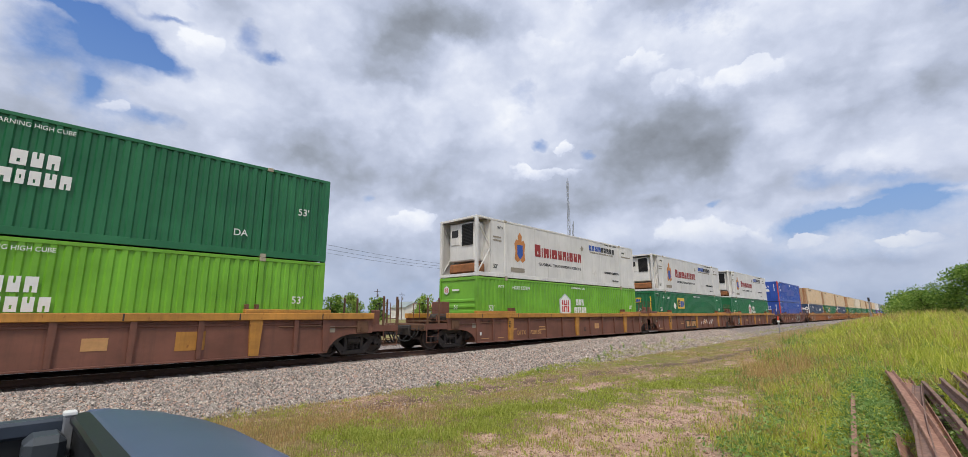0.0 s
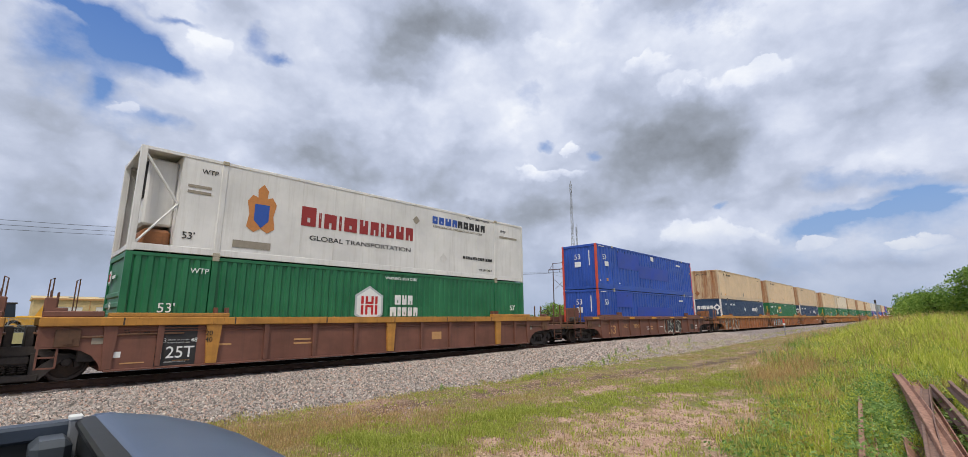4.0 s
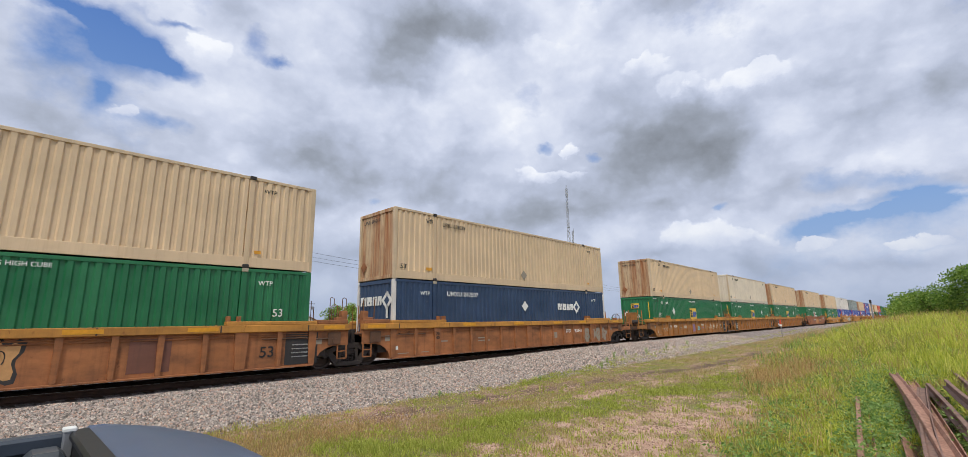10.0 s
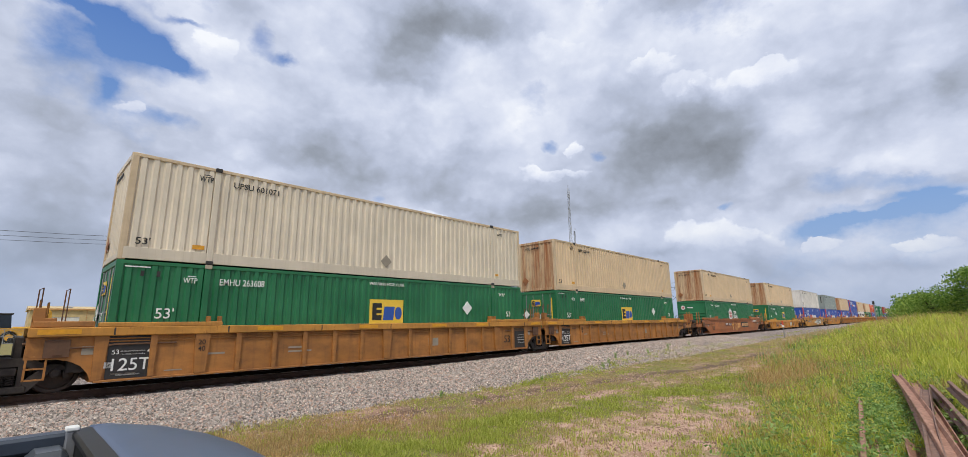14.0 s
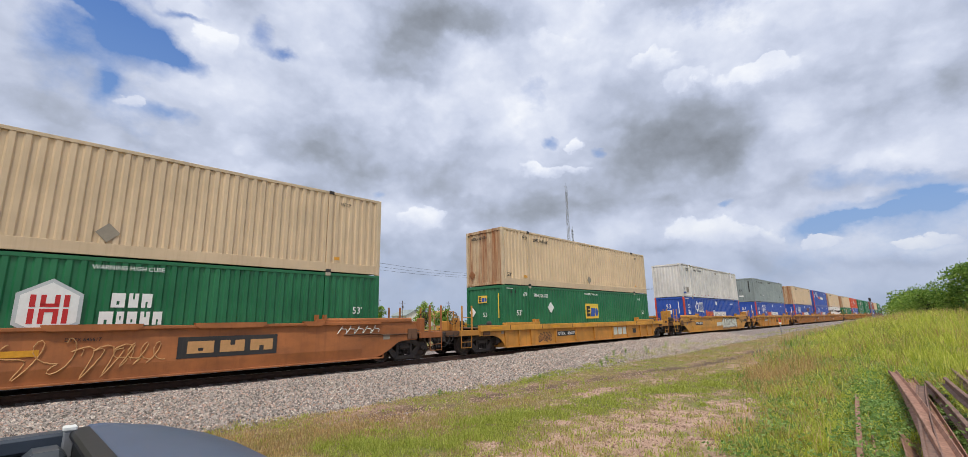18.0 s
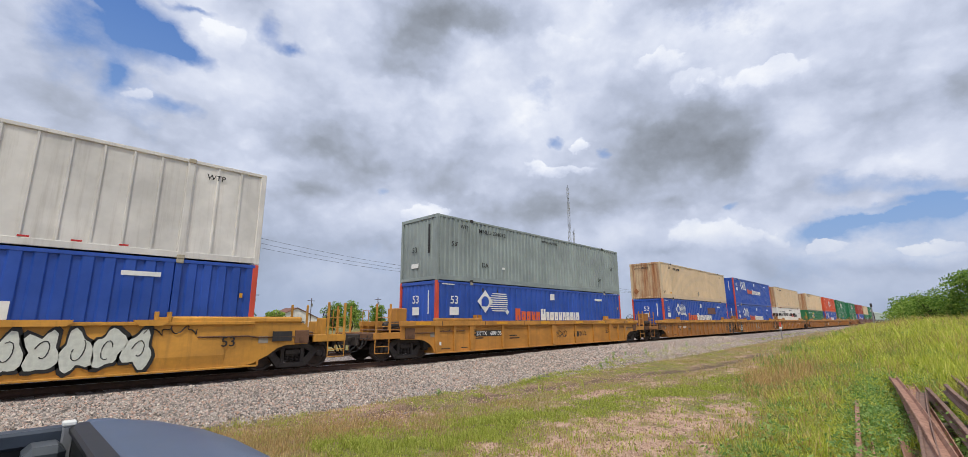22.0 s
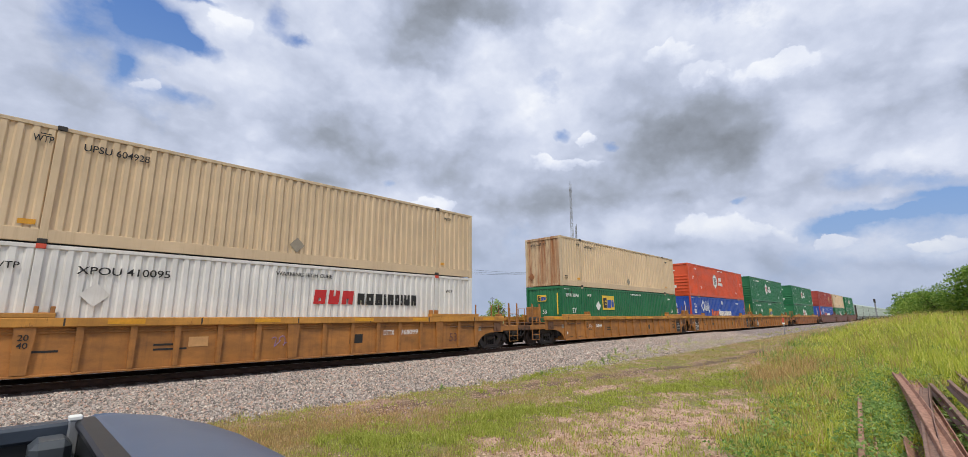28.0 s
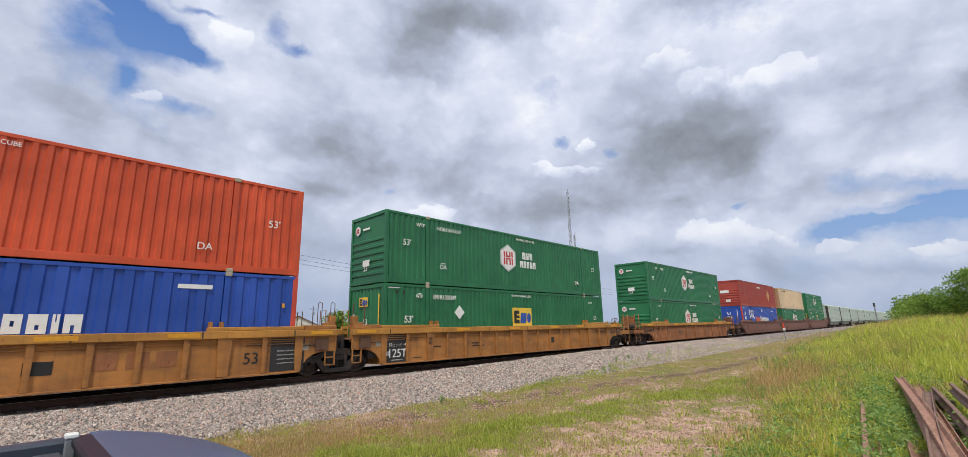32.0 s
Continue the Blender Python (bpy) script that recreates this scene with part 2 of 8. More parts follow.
M_CAR_YELLOW = paint("car_yellow_paint", (208, 148, 54), 0.45, 0.08, 0.55, (130, 92, 50), (124, 74, 40), 0.35)
M_CAR_GOLD = paint("car_golden_paint", (196, 134, 52), 0.4, 0.08, 0.55, (132, 92, 50), (120, 70, 38), 0.3)
M_CAR_RUST = paint("car_rust_paint", (164, 104, 60), 0.6, 0.14, 0.7, (112, 72, 48), (96, 54, 36), 0.7)
M_CAR_SMOOTH = paint("car_red_oxide_paint", (170, 102, 52), 0.5, 0.08, 0.6, (126, 76, 48), (104, 60, 38), 0.42)
M_GRIME = paint("grimy_deck_paint", (112, 78, 54), 0.6, 0.14, 0.75, (70, 56, 46), (70, 48, 36), 0.8)
M_CAR_BROWN = paint("car_brown_paint", (120, 76, 60), 0.45, 0.10, 0.6, (76, 58, 50), (124, 70, 42), 0.35)
M_CHORD = paint("chord_orange_paint", (194, 136, 56), 0.42, 0.14, 0.6, (120, 80, 46), (116, 66, 36), 0.45)
M_BRIGHT = plain("reflector_yellow", (214, 152, 38), 0.45)
M_BLACKPATCH = paint("black_stencil_panel", (44, 42, 42), 0.3, 0.02, 0.6, (90, 78, 66))
M_STEEL = rusty("dark_cast_steel", (70, 63, 58), (50, 44, 41), 0.7)
M_WHEEL = rusty("wheel_steel", (56, 49, 45), (80, 63, 53), 0.65)
M_RAIL = rusty("rusty_rail_side", (92, 66, 52), (70, 52, 44), 0.8)
M_RAILHEAD = plain("worn_rail_head", (150, 146, 142), 0.3, 0.9)
M_TIE = rusty("tie_timber", (84, 72, 64), (116, 104, 94), 0.95, 3.0)
M_SCRAP = rusty("scrap_rail_rust", (182, 138, 116), (138, 98, 80), 0.75, 4.0)
M_SCRAP_DARK = rusty("dark_scrap_rust", (150, 118, 102), (116, 90, 78), 0.8, 4.0)
M_CAST = plain("corner_casting", (170, 160, 140), 0.6)
M_CAST_DARK = plain("dark_casting", (48, 44, 42), 0.6)
M_INK_W = plain("white_lettering", (232, 232, 228), 0.5, 0, 0.05)
M_INK_K = plain("black_lettering", (38, 36, 34), 0.5, 0, 0.05)
M_INK_R = plain("red_lettering", (190, 40, 40), 0.5, 0, 0.05)
M_INK_O = plain("orange_lettering", (214, 96, 48), 0.5, 0, 0.05)
M_INK_B = plain("blue_lettering", (44, 84, 168), 0.5, 0, 0.05)
M_INK_Y = plain("yellow_marking", (234, 196, 66), 0.5, 0, 0.05)
M_INK_MAROON = plain("dark_red_lettering", (150, 44, 40), 0.5, 0, 0.05)
M_INK_GREY = plain("grey_marking", (150, 140, 124), 0.6, 0, 0.1)
M_INK_TAN = plain("tan_lettering", (196, 148, 96), 0.6, 0, 0.1)
M_INK_EDGE = plain("pale_grey_marking", (188, 194, 194), 0.5, 0, 0.05)
M_INK_GOLD = plain("gold_brown_emblem", (196, 128, 66), 0.5, 0, 0.1)
M_INK_CYAN = plain("pale_blue_spray", (120, 196, 214), 0.6, 0, 0.15)
M_INK_PALE = plain("pale_spray", (206, 208, 196), 0.6, 0, 0.12)
M_INK_LILAC = plain("lilac_spray", (150, 120, 150), 0.7, 0, 0.15)
M_RUBBER = plain("black_rubber", (30, 30, 32), 0.8)
M_GLASS = plain("dark_glass", (36, 44, 52), 0.08)
M_GALV = plain("galvanised_steel", (150, 152, 156), 0.5, 0.4)

# ---- cloudy sky, a far backdrop that drifts ----
def make_sky():
    nu, nv, rad = 96, 22, 3600.0
    g = Geo()
    for j in range(nv + 1):
        el = radians(-9 + 71 * j / nv)
        for i in range(nu):
            az = 2 * math.pi * i / nu
            g.v.append((rad * math.cos(el) * math.cos(az), rad * math.cos(el) * math.sin(az), rad * math.sin(el)))
    for j in range(nv):
        for i in range(nu):
            k = (i + 1) % nu
            g.f.append((j * nu + i, (j + 1) * nu + i, (j + 1) * nu + k, j * nu + k))
    mat = bpy.data.materials.new("cloudy_sky")
    mat.use_nodes = True
    nt = mat.node_tree
    nt.nodes.clear()
    L = nt.links

    def mth(op, a, b=None, c=None, clamp=False):
        n = nt.nodes.new("ShaderNodeMath")
        n.operation, n.use_clamp = op, clamp
        for s, v in zip(n.inputs, (a, b, c)):
            if v is None:
                continue
            if isinstance(v, (int, float)):
                s.default_value = v
            else:
                L.new(v, s)
        return n.outputs[0]

    nrm = nt.nodes.new("ShaderNodeVectorMath")
    nrm.operation = "NORMALIZE"
    L.new(coords(nt), nrm.inputs[0])
    d = nrm.outputs[0]

    def puffs(scale, off, squash):
        mp = nt.nodes.new("ShaderNodeMapping")
        mp.inputs["Location"].default_value = (off, off, off)
        mp.inputs["Scale"].default_value = (1, 1, squash)
        L.new(ad.outputs[0], mp.inputs[0])
        n = node(nt, "ShaderNodeTexVoronoi", Scale=scale, Detail=3.0, Roughness=0.55, Smoothness=0.35)
        n.feature = "SMOOTH_F1"
        L.new(mp.outputs[0], n.inputs["Vector"])
        return n.outputs["Distance"]

    def fbm(scale, detail, rough=0.55, off=0.0, colour=False, squash=1.0):
        mp = nt.nodes.new("ShaderNodeMapping")
        mp.inputs["Location"].default_value = (off, off * 0.7, off * 1.3)
        mp.inputs["Scale"].default_value = (1, 1, squash)
        L.new(d, mp.inputs[0])
        n = node(nt, "ShaderNodeTexNoise", Scale=scale, Detail=detail, Roughness=rough)
        L.new(mp.outputs[0], n.inputs["Vector"])
        return n.outputs["Color"] if colour else n.outputs["Fac"]

    # the direction, stirred by noise so that cloud edges are ragged
    sub = nt.nodes.new("ShaderNodeVectorMath")
    sub.operation = "SUBTRACT"
    L.new(fbm(9.0, 9, 0.60, 3.1, True, 1.3), sub.inputs[0])
    sub.inputs[1].default_value = (0.5, 0.5, 0.5)
    sc = nt.nodes.new("ShaderNodeVectorMath")
    sc.operation = "SCALE"
    L.new(sub.outputs[0], sc.inputs[0])
    sc.inputs["Scale"].default_value = 0.075
    ad = nt.nodes.new("ShaderNodeVectorMath")
    L.new(d, ad.inputs[0])
    L.new(sc.outputs[0], ad.inputs[1])
    sep = nt.nodes.new("ShaderNodeSeparateXYZ")
    L.new(ad.outputs[0], sep.inputs[0])
    az = mth("MULTIPLY", mth("ARCTAN2", sep.outputs[1], sep.outputs[0]), 57.2958)
    el = mth("MULTIPLY", mth("ARCSINE", sep.outputs[2]), 57.2958)
    sep0 = nt.nodes.new("ShaderNodeSeparateXYZ")
    L.new(d, sep0.inputs[0])
    el0 = mth("MULTIPLY", mth("ARCSINE", sep0.outputs[2]), 57.2958)

    def lump(a, e, wa, we, amount):
        p = mth("POWER", mth("DIVIDE", mth("SUBTRACT", az, a), wa), 2.0)
        q = mth("POWER", mth("DIVIDE", mth("SUBTRACT", el, e), we), 2.0)
        return mth("MULTIPLY", mth("EXPONENT", mth("MULTIPLY", mth("ADD", p, q), -1.0)), amount)

    def total(start, lumps):
        s = start
        for l in lumps:
            s = mth("ADD", s, lump(*l))
        return s

    # thickness: below zero lets the blue through; shade: high is bright; heaps: crisp-edged cumulus
    thick = total(mth("MULTIPLY_ADD", fbm(6.0, 9, 0.62, 7.7, False, 1.4), 1.5, -0.02), CLOUD_THICK + CLOUD_GAPS)
    shade = total(mth("MULTIPLY_ADD", fbm(3.4, 9, 0.52, 1.9, False, 1.15), 0.46, 0.46), CLOUD_DARK + CLOUD_BELLIES + CLOUD_BRIGHT)
    fine = mth("MULTIPLY_ADD", fbm(14, 8, 0.62, 5.0, False, 1.2), 0.30, -0.15)
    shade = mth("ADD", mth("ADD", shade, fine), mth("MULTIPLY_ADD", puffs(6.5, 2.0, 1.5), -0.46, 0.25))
    ruffle = mth("MULTIPLY_ADD", puffs(13.0, 5.0, 1.2), -0.7, 0.36)
    for a, e, wa, we, amount in CLOUD_HEAPS:
        body = mth("ADD", lump(a, e, wa * 1.3, we * 1.3, 1.0), ruffle)
        rim = nt.nodes.new("ShaderNodeMapRange")
        rim.interpolation_type = "SMOOTHSTEP"
        L.new(body, rim.inputs[0])
        rim.inputs[1].default_value, rim.inputs[2].default_value = 0.42, 0.56
        fade = nt.nodes.new("ShaderNodeMapRange")
        fade.interpolation_type = "SMOOTHSTEP"
        L.new(el, fade.inputs[0])
        fade.inputs[1].default_value, fade.inputs[2].default_value = e - we * 1.1, e + we * 0.6
        top = mth("MULTIPLY", rim.outputs[0], fade.outputs[0])
        shade = mth("MULTIPLY_ADD", top, amount * 0.55, shade)
        thick = mth("MULTIPLY_ADD", top, 0.5, thick)
    cover = ramp(nt, thick, 0.0, 0.62)
    cr = nt.nodes.new("ShaderNodeValToRGB")
    stops = [(0.0, lin(132, 138, 148)), (0.22, lin(158, 166, 181)), (0.42, lin(184, 193, 214)), (0.58, lin(205, 213, 233)), (0.76, lin(225, 231, 246)), (0.94, lin(246, 249, 255))]
    cr.color_ramp.elements[0].position, cr.color_ramp.elements[0].color = stops[0]
    cr.color_ramp.elements[1].position, cr.color_ramp.elements[1].color = stops[-1]
    for p, c in stops[1:-1]:
        cr.color_ramp.elements.new(p).color = c
    L.new(shade, cr.inputs[0])
    up = mth("DIVIDE", el0, 32.0, None, True)
    blue = ramp(nt, up, 0.0, 1.0, lin(152, 186, 228), lin(82, 122, 190))
    col = mixed(nt, cover, blue, cr.outputs[0])
    haze = ramp(nt, mth("DIVIDE", el0, 12.0, None, True), 0.0, 1.0, (0.78,) * 3 + (1,), (0, 0, 0, 1))
    col = mixed(nt, haze, col, lin(160, 175, 202))
    em = nt.nodes.new("ShaderNodeEmission")
    L.new(col, em.inputs[0])
    em.inputs[1].default_value = 1.0
    tr = nt.nodes.new("ShaderNodeBsdfTransparent")
    mx = nt.nodes.new("ShaderNodeMixShader")
    L.new(ramp(nt, mth("DIVIDE", el0, 62.0, None, True), 0.78, 0.95), mx.inputs[0])
    L.new(em.outputs[0], mx.inputs[1])
    L.new(tr.outputs[0], mx.inputs[2])
    out = nt.nodes.new("ShaderNodeOutputMaterial")
    L.new(mx.outputs[0], out.inputs[0])
    me = g.mesh(mat, True, "sky")
    return thing("backdrop_sky", "broken grey and white clouds over blue sky", "sky", data=me, kind="structure")


# azimuth, elevation, their half widths, amount
CLOUD_THICK = [(0.5, 10.6, 7.0, 0.35, 0.55), (88.5, 26.6, 5.0, 0.35, 0.30), (86.5, 25.0, 8.0, 4.5, -0.30), (2.0, 9.0, 9.0, 3.2, -0.36), (92.7, 21.3, 2.3, 2.8, -0.2), (58.2, 13.7, 1.1, 0.5, -0.5), (53.2, 31.4, 10.8, 6.0, 0.35), (19.7, 19.9, 15.4, 7.6, 0.4), (66.3, 19.2, 11.4, 5.7, 0.25), (78.9, 27.7, 3.0, 2.1, 0.3), (1.2, 19.6, 6.6, 4.4, 0.25), (84.4, 22.6, 3.0, 0.7, 0.15), (16.4, 9.2, 8.6, 1.9, 0.25)]
CLOUD_GAPS = [(90.3, 27.6, 2.6, 1.5, -0.6), (86.3, 27.3, 2.5, 1.5, -0.85), (84.0, 26.7, 2.4, 1.2, -0.8), (82.2, 26.1, 1.8, 0.9, -0.7), (90.8, 24.3, 2.2, 1.8, -0.44), (87.0, 21.4, 1.0, 1.6, -0.57), (79.6, 25.3, 2.2, 0.9, -0.53), (81.4, 19.7, 2.5, 0.9, -0.53), (81.1, 30.2, 2.4, 0.4, -0.55), (73.6, 30.2, 1.3, 2.1, -0.46), (71.1, 28.6, 1.5, 0.9, -0.6), (35.8, 21.1, 1.6, 1.0, -0.85), (30.3, 19.8, 1.2, 0.8, -0.85), (16.2, 12.5, 1.1, 0.5, -0.7), (5.2, 13.3, 3.3, 1.0, -0.46), (6.7, 14.6, 1.5, 0.9, -0.36), (6.9, 9.4, 3.0, 1.2, -0.95), (3.1, 10.2, 3.6, 0.9, -0.85), (-1.0, 10.6, 2.6, 1.0, -0.95), (-0.2, 12.6, 2.8, 0.6, -0.42)]
CLOUD_DARK = [(55.3, 31.6, 5.4, 3.3, -0.4), (53.1, 35.7, 5.1, 2.8, -0.3), (57.9, 28.3, 5.6, 1.5, -0.14), (44.8, 35.5, 6.9, 2.2, -0.2), (69.1, 18.6, 5.8, 2.2, -0.26), (67.2, 14.0, 4.2, 1.7, -0.2), (63.2, 16.7, 4.4, 2.9, -0.1), (22.8, 21.3, 5.7, 3.8, -0.34), (15.2, 18.0, 5.9, 2.5, -0.36), (21.3, 15.8, 4.8, 1.8, -0.22), (16.8, 23.6, 4.6, 2.6, -0.14), (29.0, 24.4, 3.9, 3.5, -0.12), (42.4, 12.3, 7.5, 2.7, -0.3), (31.5, 13.4, 5.3, 2.0, -0.18), (21.4, 13.3, 3.0, 0.9, -0.18), (-3.3, 20.2, 1.7, 2.3, -0.28), (3.2, 23.0, 4.2, 3.4, -0.12), (1.4, 18.2, 3.5, 2.0, -0.1), (91.6, 17.5, 3.6, 2.4, -0.1), (71.0, 11.3, 5.2, 2.1, -0.12)]
CLOUD_BELLIES = [(89.5, 20.0, 9.0, 5.0, -0.10), (56.3, 5.9, 21.7, 2.3, -0.14), (8.3, 10.9, 2.1, 1.1, -0.08), (3.6, 5.1, 5.8, 0.8, -0.22), (12.5, 5.6, 5.0, 1.2, -0.14), (9.6, 14.6, 2.7, 1.9, -0.08), (81.7, 26.8, 1.1, 1.2, -0.06), (90.6, 8.2, 6.3, 3.3, -0.1), (81.5, 5.3, 7.7, 2.5, -0.1), (23.0, 7.3, 4.1, 0.7, -0.12), (3.7, 27.2, 2.9, 3.3, -0.06)]
CLOUD_BRIGHT = [(14.0, 25.5, 8.0, 1.8, 0.12), (30.0, 31.0, 14.0, 5.0, 0.09), (78.7, 28.4, 3.6, 2.5, 0.16), (79.9, 22.4, 3.4, 1.7, 0.1), (62.6, 26.9, 5.4, 2.7, 0.1), (49.1, 26.8, 3.8, 3.2, 0.2), (23.4, 30.9, 7.0, 2.4, 0.22), (35.3, 33.1, 5.0, 2.6, 0.1), (40.2, 24.1, 3.7, 4.0, 0.16), (12.3, 31.4, 9.3, 1.7, 0.12), (52.8, 11.5, 5.5, 1.9, 0.16), (18.3, 9.6, 6.3, 1.7, 0.14), (4.7, 7.2, 4.6, 0.8, 0.1), (2.6, 14.8, 4.0, 0.9, 0.16), (0.1, 6.4, 2.4, 0.6, 0.16), (83.8, 18.2, 5.6, 2.2, 0.06), (11.6, 25.5, 4.1, 0.9, 0.14), (59.2, 23.8, 3.9, 2.1, 0.08), (8.0, 21.2, 2.1, 2.4, 0.06), (39.3, 18.5, 4.8, 1.1, 0.12)]
CLOUD_HEAPS = [(77.7, 28.4, 3.2, 2.4, 0.4), (84.8, 20.2, 2.0, 1.2, 0.22), (32.9, 20.5, 1.4, 1.6, 0.6), (35.7, 17.9, 4.8, 1.1, 0.55), (12.9, 26.0, 6.4, 1.7, 0.42), (19.0, 26.4, 4.4, 1.4, 0.3), (23.5, 28.9, 3.7, 1.4, 0.35), (17.0, 9.3, 8.1, 2.2, 0.42), (7.3, 7.8, 2.2, 0.9, 0.35), (0.2, 7.1, 2.6, 0.7, 0.35), (52.8, 11.9, 4.1, 2.0, 0.42), (36.2, 32.5, 5.0, 2.0, 0.15)]
sky = make_sky()


# ---- ground ----
def step(a, b, x):
    t = min(1.0, max(0.0, (x - a) / (b - a)))
    return t * t * (3 - 2 * t)


def fbm2(x, y, s, seed=0.0, octaves=4):
    return noise.fractal(Vector((x * s, y * s, seed)), 1.0, 2.0, octaves)


def ground_z(x, y):
    z = -0.56
    near = 1 - step(9, 12, y)
    z += near * 0.62 * step(5, 85, x)
    z += step(14, 34, x) * (0.5 * step(8.4, 4.6, y) + 0.85 * step(4.2, -0.4, y)) * (1 - 0.8 * step(80, 160, x))
    z += near * 0.05 * fbm2(x, y, 0.35, 2.0)
    z -= near * 0.05 * math.exp(-((y - rut_y(x)) / 0.4) ** 2) * step(3, 6, x)
    if y > 27:
        z += 0.25 * step(27, 60, y)
    return z


def rut_y(x):
    return 8.75 + 0.25 * math.sin(x * 0.3) - 2.6 * step(12, 26, x)


def lush(x, y):
    """Green strips beside the worn track, 0 to 1."""
    w = fbm2(x, y, 0.5, 23.0)
    a = math.exp(-((y - 6.9 + 0.17 * (x - 5) + 0.6 * w) / (0.62 + 0.35 * step(9, 5, x))) ** 2) * step(3.4, 4.4, x) * (1 - step(20, 28, x))
    c = math.exp(-((y - 9.9 - 1.3 * step(11, 24, x) + 0.5 * w) / 0.6) ** 2) * step(9, 14, x)
    return max(a, c) * (0.35 + 0.65 * step(-0.35, 0.25, fbm2(x, y, 1.1, 25.0)))


def rut(x, y):
    """The worn wheel track along the verge, 0 to 1."""
    wander = rut_y(x) + 0.35 * fbm2(x, 0.0, 0.6, 17.0)
    return math.exp(-((y - wander) / 0.55) ** 2) * step(4, 7, x) * (1 - step(24, 34, x)) * (0.55 + 0.45 * step(-0.4, 0.3, fbm2(x, y, 0.9, 19.0)))


def bank_y(x):
    """Where the rank growth of the bank begins."""
    return 1.95 + 0.25 * min(6.4, max(0.0, x - 7.8)) + 0.16 * max(0.0, x - 14.2) * (1 - 0.6 * step(20, 40, x)) + 0.3 * math.sin(x * 0.9)


def bare(x, y):
    """How bare the soil lies, 0 to 1."""
    b = 0.36 * fbm2(x, y, 0.55, 11.0) + 0.42 * fbm2(x, y, 2.2, 4.0, 3) + 0.14
    wob = 0.5 * fbm2(x, y, 0.9, 29.0)
    patch = step(bank_y(x) - 0.2, bank_y(x) + 0.5, y) * step(6.5, 4.3, y + 1.6 * wob - 0.05 * (x - 6)) * step(3.8, 5.8, x) * (1 - step(9.8, 14.0, x + 2 * wob))
    b += patch * (0.22 + 0.62 * step(-0.3, 0.4, fbm2(x, y, 1.3, 37.0)))
    b += 0.62 * rut(x, y)
    b += 0.30 * math.exp(-((y - rut_y(x) + 1.75) / 0.35) ** 2) * step(9, 12, x) * (1 - step(20, 30, x))
    b -= 0.7 * step(bank_y(x) + 0.4, bank_y(x) - 0.5, y) * step(7, 9, x)
    b -= 0.5 * lush(x, y)
    return min(1.0, max(0.0, b))


def dryness(x, y):
    d = 0.45 + 0.5 * fbm2(x, y, 0.4, 21.0)
    d += 1.0 * math.exp(-((x - 3.6) / 2.6) ** 2 - ((y - 8.6) / 1.25) ** 2)
    d += 0.6 * math.exp(-((x - 23.5) / 4.5) ** 2 - ((y - 4.9) / 1.0) ** 2)
    d += 0.35 * math.exp(-((x - 17) / 3.5) ** 2 - ((y - 4.0) / 0.9) ** 2)
    d -= 0.4 * step(6, 1.5, y) * step(30, 8, x)
    d -= 0.7 * lush(x, y)
    return min(1.0, max(0.0, d))


def axis_steps(points):
    out = []
    for a, b, n in points:
        out += [a + (b - a) * i / n for i in range(n)]
    return out + [points[-1][1]]


